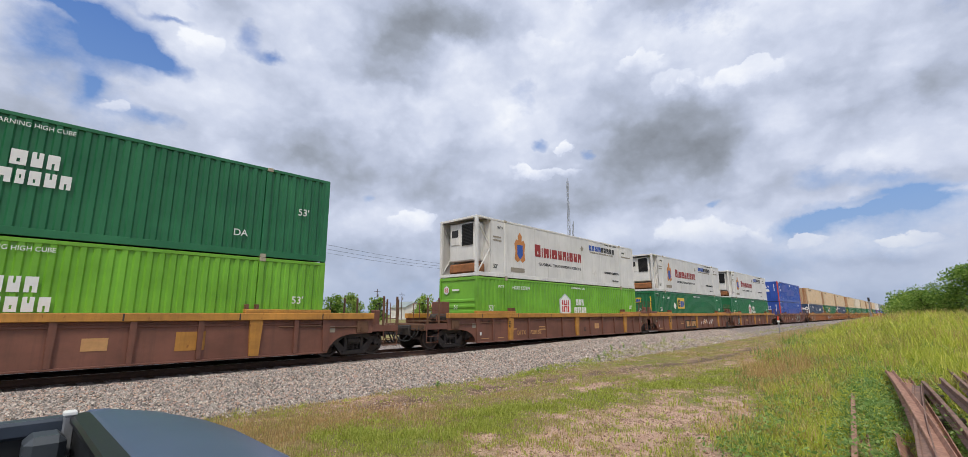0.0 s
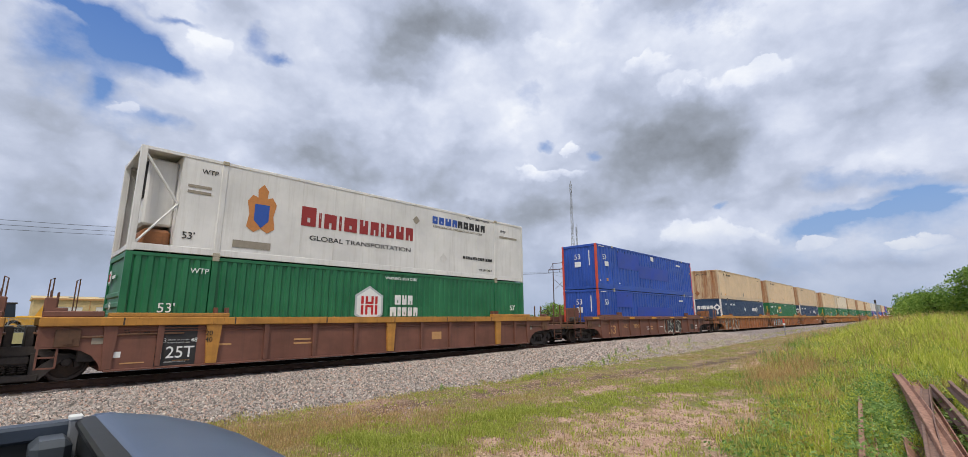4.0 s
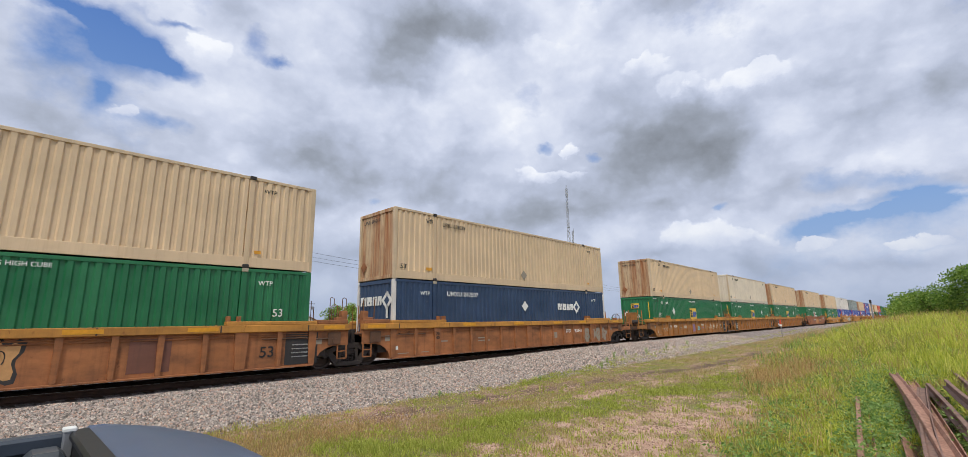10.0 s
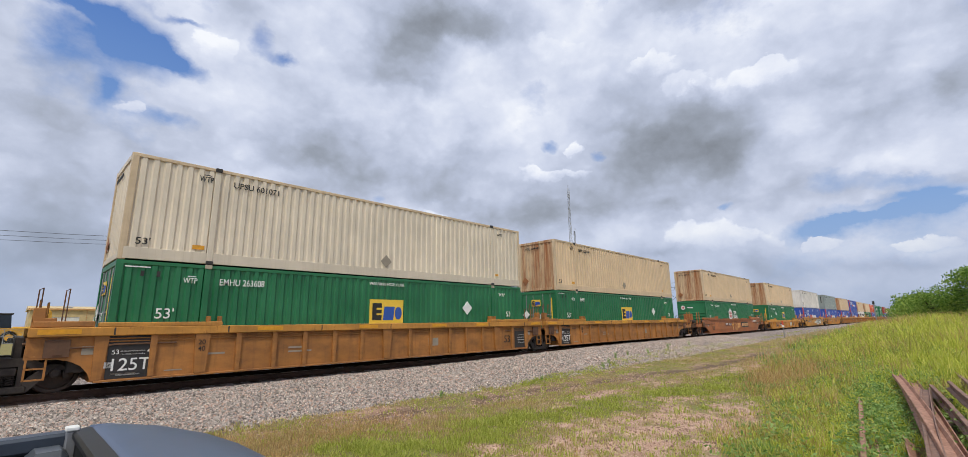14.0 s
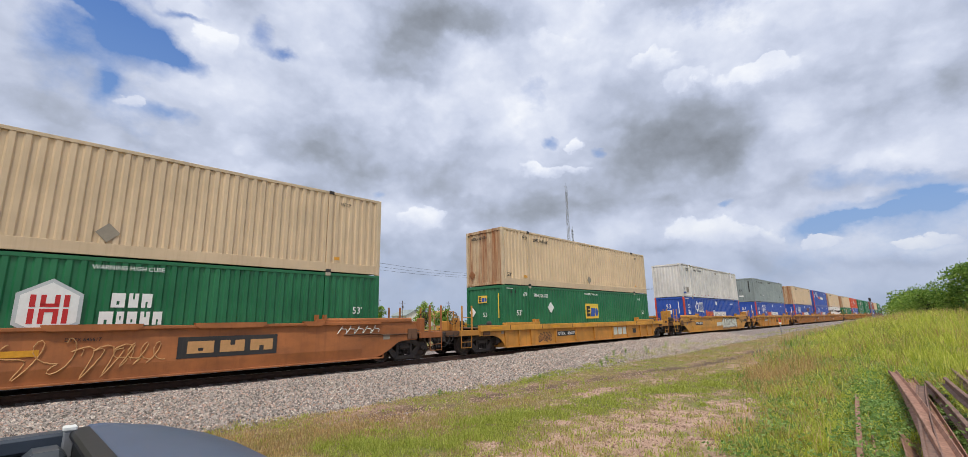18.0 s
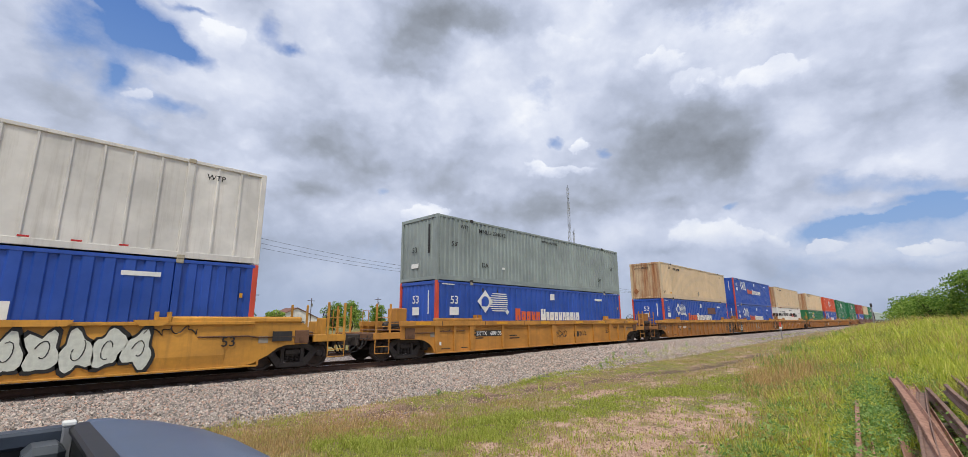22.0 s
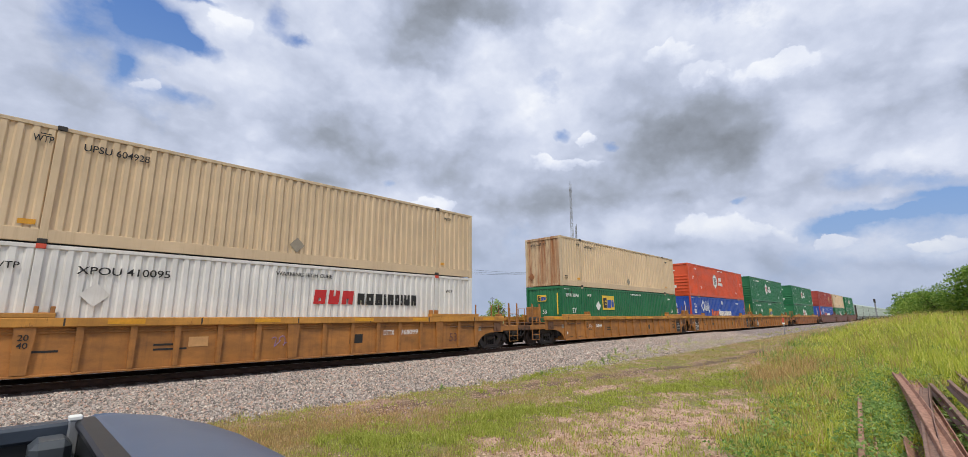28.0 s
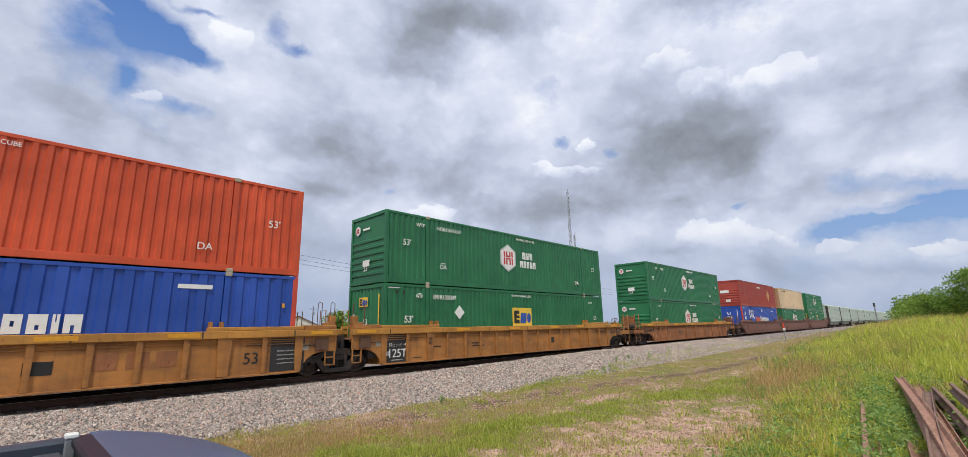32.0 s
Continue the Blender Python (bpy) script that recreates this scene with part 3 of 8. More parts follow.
def make_ground():
    xs = axis_steps([(-3400, -200, 8), (-200, -10, 14), (-10, 0, 12), (0, 30, 120), (30, 90, 90), (90, 300, 42), (300, 3400, 14)])
    ys = axis_steps([(-3400, -200, 8), (-200, -12, 14), (-12, -2, 22), (-2, 11, 86), (11, 30, 16), (30, 200, 20), (200, 3400, 12)])
    g = Geo()
    cols = []
    for x in xs:
        for y in ys:
            g.v.append((x, y, ground_z(x, y)))
            inner = -10 <= x <= 90 and -12 <= y <= 13
            cols.append((bare(x, y), dryness(x, y), min(1.0, 1.7 * rut(x, y))) if inner else (0.18 if y < 30 else 0.02, 0.4 if y < 30 else 0.25, 0.0))
    n = len(ys)
    g.f = [(i * n + j, (i + 1) * n + j, (i + 1) * n + j + 1, i * n + j + 1) for i in range(len(xs) - 1) for j in range(n - 1)]
    mat, nt, bsdf = material("soil_and_turf")
    co = coords(nt)
    at = nt.nodes.new("ShaderNodeAttribute")
    at.attribute_name = "wear"
    sp = nt.nodes.new("ShaderNodeSeparateColor")
    nt.links.new(at.outputs["Color"], sp.inputs[0])
    big, mid, fine = noise_of(nt, co, 0.5, 5), noise_of(nt, co, 3.0, 6), noise_of(nt, co, 34, 4)
    soil = mixed(nt, ramp(nt, mid, 0.32, 0.68), lin(156, 122, 100), lin(204, 170, 146))
    soil = mixed(nt, ramp(nt, fine, 0.52, 0.70), soil, lin(216, 194, 176))
    soil = mixed(nt, ramp(nt, noise_of(nt, co, 60, 3), 0.56, 0.72, (0, 0, 0, 1), (0.7,) * 3 + (1,)), soil, lin(96, 78, 68))
    soil = mixed(nt, sp.outputs[2], soil, mixed(nt, ramp(nt, fine, 0.3, 0.7), lin(86, 70, 54), lin(124, 102, 80)))
    soil = mixed(nt, ramp(nt, big, 0.6, 0.72, (0, 0, 0, 1), (0.45,) * 3 + (1,)), soil, lin(150, 104, 84))
    turf = mixed(nt, ramp(nt, noise_of(nt, co, 14, 6), 0.36, 0.64), lin(92, 92, 46), lin(136, 142, 66))
    turf = mixed(nt, ramp(nt, mid, 0.45, 0.62, (0, 0, 0, 1), (0.7,) * 3 + (1,)), turf, lin(128, 108, 76))
    straw = mixed(nt, ramp(nt, fine, 0.35, 0.65), lin(124, 98, 68), lin(172, 142, 102))
    turf = mixed(nt, sp.outputs[1], turf, straw)
    add = nt.nodes.new("ShaderNodeMath")
    nt.links.new(sp.outputs[0], add.inputs[0])
    mm = node(nt, "ShaderNodeMapRange")
    mm.inputs[3].default_value, mm.inputs[4].default_value = -0.3, 0.3
    nt.links.new(noise_of(nt, co, 9, 6), mm.inputs[0])
    nt.links.new(mm.outputs[0], add.inputs[1])
    nt.links.new(mixed(nt, ramp(nt, add.outputs[0], 0.22, 0.5), turf, soil), bsdf.inputs["Base Color"])
    bsdf.inputs["Roughness"].default_value = 0.95
    bump(nt, bsdf, fine, 0.6, 0.03)
    me = g.mesh(mat, True, "ground")
    ca = me.color_attributes.new("wear", "FLOAT_COLOR", "POINT")
    ca.data.foreach_set("color", [c for b, d, w in cols for c in (b, d, w, 1.0)])
    thing("ground", "patchy grass and bare pinkish dirt beside the tracks", "ground", data=me, kind="structure")


make_ground()


def ballast_z(x, y):
    crest = -0.24 + 0.27 * step(2, 26, x)
    toe = ground_z(x, 9.6) - 0.06
    if y < 13.7:
        z = toe + (crest - toe) * step(9.2, 14.2, y) / step(9.2, 14.2, 13.7)
    elif y < 14.5:
        z = crest + (-0.185 - crest) * step(13.9, 14.5, y)
    elif y < 24:
        z = -0.185 - 0.14 * math.exp(-((y - 19.2) / 0.9) ** 2)
    else:
        z = -0.185 - 0.55 * step(24, 27, y)
    return z + 0.025 * fbm2(x, y, 1.4, 8.0)


def make_ballast():
    xs = axis_steps([(-150, -10, 30), (-10, 40, 150), (40, 120, 90), (120, 1500, 60)])
    ys = axis_steps([(9.2, 14.6, 26), (14.6, 27.2, 22)])
    g = Geo()
    for x in xs:
        for y in ys:
            g.v.append((x, y + 0.35 * fbm2(x, y, 0.6, 3.3) * (1 - step(9.2, 12, y)), ballast_z(x, y)))
    n = len(ys)
    g.f = [(i * n + j, (i + 1) * n + j, (i + 1) * n + j + 1, i * n + j + 1) for i in range(len(xs) - 1) for j in range(n - 1)]
    mat, nt, bsdf = material("crushed_stone_bed")
    co = coords(nt)
    vo = node(nt, "ShaderNodeTexVoronoi", Scale=24.0)
    nt.links.new(co, vo.inputs["Vector"])
    sp = nt.nodes.new("ShaderNodeSeparateColor")
    nt.links.new(vo.outputs["Color"], sp.inputs[0])
    stone = mixed(nt, sp.outputs[0], lin(122, 112, 108), lin(208, 196, 190))
    stone = mixed(nt, ramp(nt, sp.outputs[1], 0.7, 0.9, (0, 0, 0, 1), (0.6,) * 3 + (1,)), stone, lin(176, 144, 132))
    # shade in the gaps between stones is put into the colour, by cell distance
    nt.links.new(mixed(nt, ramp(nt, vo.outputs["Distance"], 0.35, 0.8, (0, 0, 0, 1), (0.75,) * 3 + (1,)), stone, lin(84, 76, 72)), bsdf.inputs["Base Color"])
    bsdf.inputs["Roughness"].default_value = 0.9
    inv = node(nt, "ShaderNodeMath")
    inv.operation = "SUBTRACT"
    inv.inputs[0].default_value = 1.0
    nt.links.new(vo.outputs["Distance"], inv.inputs[1])
    bump(nt, bsdf, inv.outputs[0], 0.9, 0.05)
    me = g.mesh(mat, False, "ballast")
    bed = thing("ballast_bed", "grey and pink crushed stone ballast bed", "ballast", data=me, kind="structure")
    # loose stones on the shoulder that the camera looks at
    rng = np.random.default_rng(5)
    mat2, nt2, b2 = material("ballast_stones")
    geo = nt2.nodes.new("ShaderNodeNewGeometry")
    cr = nt2.nodes.new("ShaderNodeValToRGB")
    els = [(0.0, lin(96, 89, 83)), (0.35, lin(158, 148, 140)), (0.7, lin(198, 187, 177)), (0.86, lin(188, 148, 128)), (1.0, lin(230, 222, 210))]
    cr.color_ramp.elements[0].color, cr.color_ramp.elements[1].color = els[0][1], els[-1][1]
    for p, c in els[1:-1]:
        cr.color_ramp.elements.new(p).color = c
    nt2.links.new(geo.outputs["Random Per Island"], cr.inputs[0])
    nt2.links.new(cr.outputs[0], b2.inputs["Base Color"])
    b2.inputs["Roughness"].default_value = 0.9
    base = np.array([(1, 0, 0), (-1, 0, 0), (0, 1, 0), (0, -1, 0), (0, 0, 1), (0, 0, -1)], float)
    faces = np.array([(0, 2, 4), (2, 1, 4), (1, 3, 4), (3, 0, 4), (2, 0, 5), (1, 2, 5), (3, 1, 5), (0, 3, 5)])
    vs, fs, count = [], [], 0
    while count < 84000:
        x = -1 + 46 * rng.random() ** 1.7
        y = 9.3 + 5.1 * rng.random()
        if y < 10.4 + 0.4 * fbm2(x, y, 0.5, 9.0) and rng.random() < 0.55:
            continue
        r = 0.015 + 0.022 * rng.random() + 0.0005 * x
        q = Euler(rng.random(3) * 6.3).to_matrix()
        pts = (base * (r * (0.7 + 0.6 * rng.random((6, 1)))) * (1, 1, 0.75)) @ np.array(q).T
        vs.append(pts + (x, y, ballast_z(x, y) + r * 0.25))
        fs.append(faces + count * 6)
        count += 1
    me2 = bpy.data.meshes.new("stones")
    me2.from_pydata(np.concatenate(vs).tolist(), [], np.concatenate(fs).tolist())
    me2.materials.append(mat2)
    thing("ballast_stones", "loose angular grey and pink ballast stones", "gravel", data=me2, kind="stuff")
    return bed


bed = make_ballast()


def pebbles():
    rng = np.random.default_rng(15)
    base = np.array([(1, 0, 0), (-1, 0, 0), (0, 1, 0), (0, -1, 0), (0, 0, 1), (0, 0, -1)], float)
    faces = np.array([(0, 2, 4), (2, 1, 4), (1, 3, 4), (3, 0, 4), (2, 0, 5), (1, 2, 5), (3, 1, 5), (0, 3, 5)])
    vs, fs, n = [], [], 0
    while n < 16000:
        x, y = 3.5 + 14 * rng.random() ** 1.3, 1.0 + 9 * rng.random()
        if rng.random() > bare(x, y) * 1.3 + (0.25 if y > 9.3 else 0.0):
            continue
        r = 0.008 + 0.030 * rng.random() ** 3
        vs.append(base * r * (0.6 + 0.7 * rng.random((6, 1))) * (1, 1, 0.6) + (x, y, ground_z(x, y) + r * 0.2))
        fs.append(faces + n * 6)
        n += 1
    me = bpy.data.meshes.new("pebbles")
    me.from_pydata(np.concatenate(vs).tolist(), [], np.concatenate(fs).tolist())
    warm, wn, wb = material("dirt_pebbles")
    isl = wn.nodes.new("ShaderNodeNewGeometry").outputs["Random Per Island"]
    wn.links.new(ramp(wn, isl, 0.0, 1.0, lin(134, 104, 88), lin(206, 178, 156)), wb.inputs["Base Color"])
    wb.inputs["Roughness"].default_value = 0.95
    me.materials.append(warm)
    thing("pebbles", "scattered pale pebbles on the bare dirt", "gravel", data=me, kind="stuff")


pebbles()


# ---- the two tracks ----
def rail_outline(y):
    return [(y - 0.07, -0.17), (y + 0.07, -0.17), (y + 0.07, -0.155), (y + 0.012, -0.13), (y + 0.01, -0.05), (y + 0.036, -0.035),
            (y + 0.036, -0.008), (y + 0.028, -0.001), (y - 0.028, -0.001), (y - 0.036, -0.008), (y - 0.036, -0.035), (y - 0.01, -0.05), (y - 0.012, -0.13), (y - 0.07, -0.155)]


def make_track(yc, label, first, last, close):
    tr = thing("railway_track", label, "railway track", pose(0, yc, 0), kind="structure")
    for s in (-1, 1):
        y = s * 0.7525
        rail = part("rail", Geo().prism(rail_outline(y), -150, 1500, "x").mesh(M_RAIL), tr, "rust-brown steel rail")
        part("running_surface", Geo().box(-150, 1500, y - 0.026, y + 0.026, -0.003, 0.0015).mesh(M_RAILHEAD), rail, "bright worn rail head")
    me = Geo().box(-0.115, 0.115, -1.3, 1.3, -0.36, -0.172, 0.012).mesh(M_TIE)
    plate = Geo().box(-0.09, 0.09, -0.17, 0.17, -0.172, -0.156).mesh(M_RAIL)
    far = Geo()
    x = -60.0
    while x < 700:
        if first <= x <= last:
            tie = part("tie", me, tr, m=pose(x, random.uniform(-0.03, 0.03), random.uniform(-0.012, 0.0), 0, 0, random.uniform(-0.8, 0.8)))
            if close:
                for s in (-1, 1):
                    part("tie_plate", plate, tie, m=pose(0, s * 0.7525, 0))
        else:
            far.box(x - 0.115, x + 0.115, -1.3, 1.3, -0.36, -0.176)
        x += 0.52
    rest = part("far_ties", far.mesh(M_TIE), tr)
    rest["kind"] = "stuff"
    return tr


make_track(TRACK_Y, "main track of rusty steel rails on timber ties", -6, 40, True)
make_track(22.1, "second empty track behind the train", -6, 60, False)

# ---- containers ----
CL, CW, CH, POST = 16.154, 2.591, 2.896, 5.9925


def ribbed_sheet(x0, x1, z0, z1, outer, depth, pitch):
    """A folded steel sheet in the x-z plane; its outer folds lie at y = outer."""
    n = max(1, round((x1 - x0) / pitch))
    p = (x1 - x0) / n
    flank = min(0.16 * p, 0.036)
    line = []
    for i in range(n):
        a = x0 + i * p
        line += [(a, outer + depth), (a + 0.34 * p, outer + depth), (a + 0.34 * p + flank, outer), (a + p - flank, outer)]
    line.append((x1, outer + depth))
    g = Geo()
    for x, y in line:
        g.v += [(x, y, z0), (x, y, z1)]
    g.f = [(2 * i, 2 * i + 2, 2 * i + 3, 2 * i + 1) for i in range(len(line) - 1)]
    return g


def side_mesh(style, x0, x1, zb, mat):
    def make():
        y = -CW / 2 + 0.012
        if style == "ribbed":
            g = ribbed_sheet(x0, x1, zb, CH - 0.10, y, 0.042, 0.27)
        elif style == "wide":
            g = ribbed_sheet(x0, x1, zb, CH - 0.10, y, 0.044, 0.42)
        elif style == "plate":
            n = max(2, round((x1 - x0) / 0.62))
            line = [(x0, y)]
            for i in range(n + 1):
                x = x0 + (x1 - x0) * i / n
                line += [(max(x0, x - 0.03), y + 0.035), (max(x0, x - 0.024), y), (min(x1, x + 0.024), y), (min(x1, x + 0.03), y + 0.035)]
            g = Geo()
            for x, yy in line:
                g.v += [(x, yy, zb), (x, yy, CH - 0.10)]
            g.f = [(2 * i, 2 * i + 2, 2 * i + 3, 2 * i + 1) for i in range(len(line) - 1)]
        elif style == "flat":
            n = max(1, round((x1 - x0) / 1.22))
            line = [(x0, y + 0.006)]
            for i in range(1, n):
                x = x0 + (x1 - x0) * i / n
                line += [(x - 0.014, y + 0.006), (x - 0.012, y), (x + 0.012, y), (x + 0.014, y + 0.006)]
            line.append((x1, y + 0.006))
            g = Geo()
            for x, yy in line:
                g.v += [(x, yy, zb), (x, yy, CH - 0.10)]
            g.f = [(2 * i, 2 * i + 2, 2 * i + 3, 2 * i + 1) for i in range(len(line) - 1)]
        else:
            g = Geo().box(x0, x1, y + 0.006, y + 0.03, zb, CH - 0.10)
            n = max(1, round((x1 - x0) / 1.22))
            for i in range(1, n):
                x = x0 + (x1 - x0) * i / n
                g.box(x - 0.012, x + 0.012, y + 0.001, y + 0.007, zb, CH - 0.10)
        return g.mesh(mat)
    return kept(("side", style, x0, x1, zb, mat.name), make)


def end_mesh(style, mat):
    def make():
        w = CW / 2 - 0.13
        x = -CL / 2
        if style == "ribbed":
            flat = ribbed_sheet(-w, w, 0.16, CH - 0.14, 0.0, 0.036, 0.25)
            g = Geo()
            g.add([(x + 0.03 + q[1], -q[0], q[2]) for q in flat.v], flat.f)
        elif style == "bars":
            line = [(x + 0.05, 0.16), (x + 0.05, 0.33)]
            for i in range(6):
                z = 0.35 + i * 0.27
                line += [(x + 0.05, z), (x + 0.012, z + 0.04), (x + 0.012, z + 0.13), (x + 0.05, z + 0.17)]
            line += [(x + 0.05, CH - 0.14)]
            g = Geo()
            for xx, z in line:
                g.v += [(xx, -w, z), (xx, w, z)]
            g.f = [(2 * i, 2 * i + 2, 2 * i + 3, 2 * i + 1) for i in range(len(line) - 1)]
        else:
            g = Geo().box(x + 0.035, x + 0.06, -w, w, 0.16, CH - 0.14)
        return g.mesh(mat)
    return kept(("end", style, mat.name), make)


def corner_mesh(mat, w):
    return kept(("corner", mat.name, w), lambda: Geo().box(-w / 2, w / 2, -0.065, 0.065, 0.0, CH, 0.012).mesh(mat))


def long_mesh(key, mat, x0, x1, z0, z1, out=0.0):
    return kept((key, mat.name, x0, x1, z0, z1), lambda: Geo().box(x0, x1, -0.045 - out, 0.04, z0, z1, 0.008).mesh(mat))


CAST = Geo().box(-0.09, 0.09, -0.085, 0.085, 0.0, 0.118, 0.014)


def container(spec, label):
    c = thing("shipping_container", label, "container", group="containers of the train")
    body, wall, rail_h = spec["paint"], spec.get("wall", "ribbed"), spec.get("rail", 0.17)
    corner = spec.get("corner", body)
    cast = spec.get("cast", M_CAST)
    for s in (-1, 1):
        turn = pose(0, 0, 0, 0, 0, 0 if s < 0 else 180)
        for x0, x1 in ((-CL / 2 + 0.1, -POST - 0.08), (-POST + 0.08, POST - 0.08), (POST + 0.08, CL / 2 - 0.1)):
            if spec.get("reefer") and x0 < -7 and s < 0:
                x0 = -CL / 2 + 1.02
            part("side_panel", side_mesh(wall, x0, x1, rail_h, body), c, m=turn)
        part("top_rail", long_mesh("top", spec.get("edge", body), -CL / 2 + 0.09, CL / 2 - 0.09, CH - 0.10, CH - 0.004), c, m=pose(0, s * (CW / 2 - 0.045), 0, 0, 0, 0 if s < 0 else 180))
        part("bottom_rail", long_mesh("low", body, -CL / 2 + 0.09, CL / 2 - 0.09, 0.03, rail_h, 0.0), c, m=pose(0, s * (CW / 2 - 0.045), 0, 0, 0, 0 if s < 0 else 180))
        for x in (-POST, POST):
            p = part("lifting_post", corner_mesh(body, 0.16), c, m=pose(x, s * (CW / 2 - 0.058), 0))
            for z in (-0.005, CH - 0.11):
                part("corner_casting", kept(("cast", cast.name), lambda: CAST.mesh(cast)), p, m=pose(0, s * -0.012 * -1, z))
        for x in (-CL / 2 + 0.08, CL / 2 - 0.08):
            part("corner_post", corner_mesh(corner, 0.16), c, m=pose(x, s * (CW / 2 - 0.066), 0))
    back = M_TAN_END if spec.get("stained") else body
    end = spec.get("end", "ribbed")
    if spec.get("reefer"):
        reefer_end(c, body)
    else:
        if end == "doors":
            for yy in (-0.85, -0.35, 0.35, 0.85):
                part("lock_rod", kept(("rod", yy), lambda: Geo().tube([(-CL / 2 + 0.02, yy, 0.2), (-CL / 2 + 0.02, yy, CH - 0.18)], 0.018, 6).mesh(M_GALV)), c, "galvanised lock rod")
                part("lock_handle", kept(("handle", yy), lambda: Geo().box(-CL / 2 + 0.0, -CL / 2 + 0.03, yy - 0.04, yy + 0.3, 1.55, 1.6).mesh(M_GALV)), c)
        part("end_panel", end_mesh(end, back), c, "rust-streaked end panel" if spec.get("stained") else "")
        for z0, z1, nm in ((0.03, 0.17, "end_sill"), (CH - 0.15, CH - 0.004, "end_header")):
            part(nm, kept((nm, back.name), lambda a=z0, b=z1: Geo().box(-CL / 2 + 0.004, -CL / 2 + 0.1, -CW / 2 + 0.13, CW / 2 - 0.13, a, b, 0.008).mesh(back)), c)
    part("end_panel", end_mesh("ribbed", body), c, m=pose(0, 0, 0, 0, 0, 180))
    part("roof_panel", kept(("roof", body.name), lambda: Geo().box(-CL / 2 + 0.05, CL / 2 - 0.05, -CW / 2 + 0.03, CW / 2 - 0.03, CH - 0.03, CH - 0.006).mesh(body)), c)
    part("floor", kept(("floor",), lambda: Geo().box(-CL / 2 + 0.05, CL / 2 - 0.05, -CW / 2 + 0.06, CW / 2 - 0.06, 0.06, 0.12).mesh(M_CAST_DARK)), c)
    for mk in spec.get("marks", ()):
        put_mark(c, mk, -CW / 2 + 0.010 if wall in ("flat", "plate") else None)
    return c


def reefer_end(c, body):
    """Open steel frame with a cooling unit in front of the insulated box."""
    x = -CL / 2
    part("insulated_end_wall", kept("reefer_wall", lambda: Geo().box(x + 1.0, x + 1.06, -CW / 2 + 0.06, CW / 2 - 0.06, 0.05, CH - 0.05).mesh(body)), c)
    part("end_header", kept("reefer_head", lambda: Geo().box(x + 0.01, x + 0.12, -CW / 2 + 0.13, CW / 2 - 0.13, CH - 0.12, CH - 0.01, 0.01).mesh(body)), c)
    part("end_sill", kept("reefer_sill", lambda: Geo().box(x + 0.01, x + 0.14, -CW / 2 + 0.13, CW / 2 - 0.13, 0.02, 0.16, 0.01).mesh(body)), c)
    for s in (-1, 1):
        y = s * (CW / 2 - 0.06)
        part("brace", kept(("reefer_brace", s), lambda: Geo().tube([(x + 0.1, y, 0.15), (x + 1.0, y, 1.4)], 0.035).tube([(x + 1.0, y, 1.4), (x + 0.1, y, CH - 0.15)], 0.035).mesh(body)), c)
    unit = part("cooling_unit", kept("reefer_unit", lambda: Geo().box(x + 0.28, x + 1.0, -0.88, 0.88, 0.78, CH - 0.2, 0.06).mesh(M_WHITE)), c, "white cooling unit with a black grille")
    part("grille", kept("reefer_grille", lambda: grille(x)), unit, "black louvred grille")
    part("control_panel", kept("reefer_ctl", lambda: Geo().box(x + 0.24, x + 0.28, 0.1, 0.75, 1.6, 2.45, 0.02).mesh(M_OFFWHITE)), unit)
    part("window_strip", kept("reefer_strip", lambda: Geo().box(x + 0.225, x + 0.24, 0.2, 0.65, 2.0, 2.35).mesh(M_INK_K)), unit)
    part("fuel_tank", kept("reefer_tank", lambda: Geo().box(x + 0.3, x + 0.98, -0.95, 0.95, 0.2, 0.68, 0.08).mesh(M_CAR_RUST)), c, "rusty brown fuel tank")


def grille(x):
    g = Geo().box(x + 0.25, x + 0.28, -0.8, -0.05, 1.55, 2.6)
    for i in range(14):
        z = 1.6 + i * 0.072
        g.prism([(x + 0.25, z), (x + 0.215, z - 0.03), (x + 0.215, z - 0.02), (x + 0.25, z + 0.012)], -0.78, -0.07)
    return g.mesh(M_INK_K)


# ---- markings: flat painted shapes, a few millimetres proud ----
def outline_mesh(key, points, mat, t=0.006):
    return kept((key, mat.name), lambda: Geo().prism(points, -t, 0.0).mesh(mat))


def ring_points(n, r, a0=0.0, sx=1.0, sz=1.0):
    return [(sx * r * math.cos(a0 + 2 * math.pi * i / n), sz * r * math.sin(a0 + 2 * math.pi * i / n)) for i in range(n)]


def blocks(mat, widths, h, gap, slant=0.0, tall_first=0.0):
    """A row of plain upright blocks that stands for a word mark: meshes with their places."""
    out, x = [], 0.0
    for i, w in enumerate(widths):
        top = h + (tall_first if i == 0 else 0.0)
        key = ("block", mat.name, round(w, 3), round(top, 3), slant)
        v = w * 0.92
        key = key + ((i * 7 + len(widths)) % 4 if w > 0.15 * h else 9,)
        out.append((x + w * 0.04, kept(key, lambda: slit_block(v, top, slant, key[-1]).mesh(mat))))
        x += w + gap
    return out


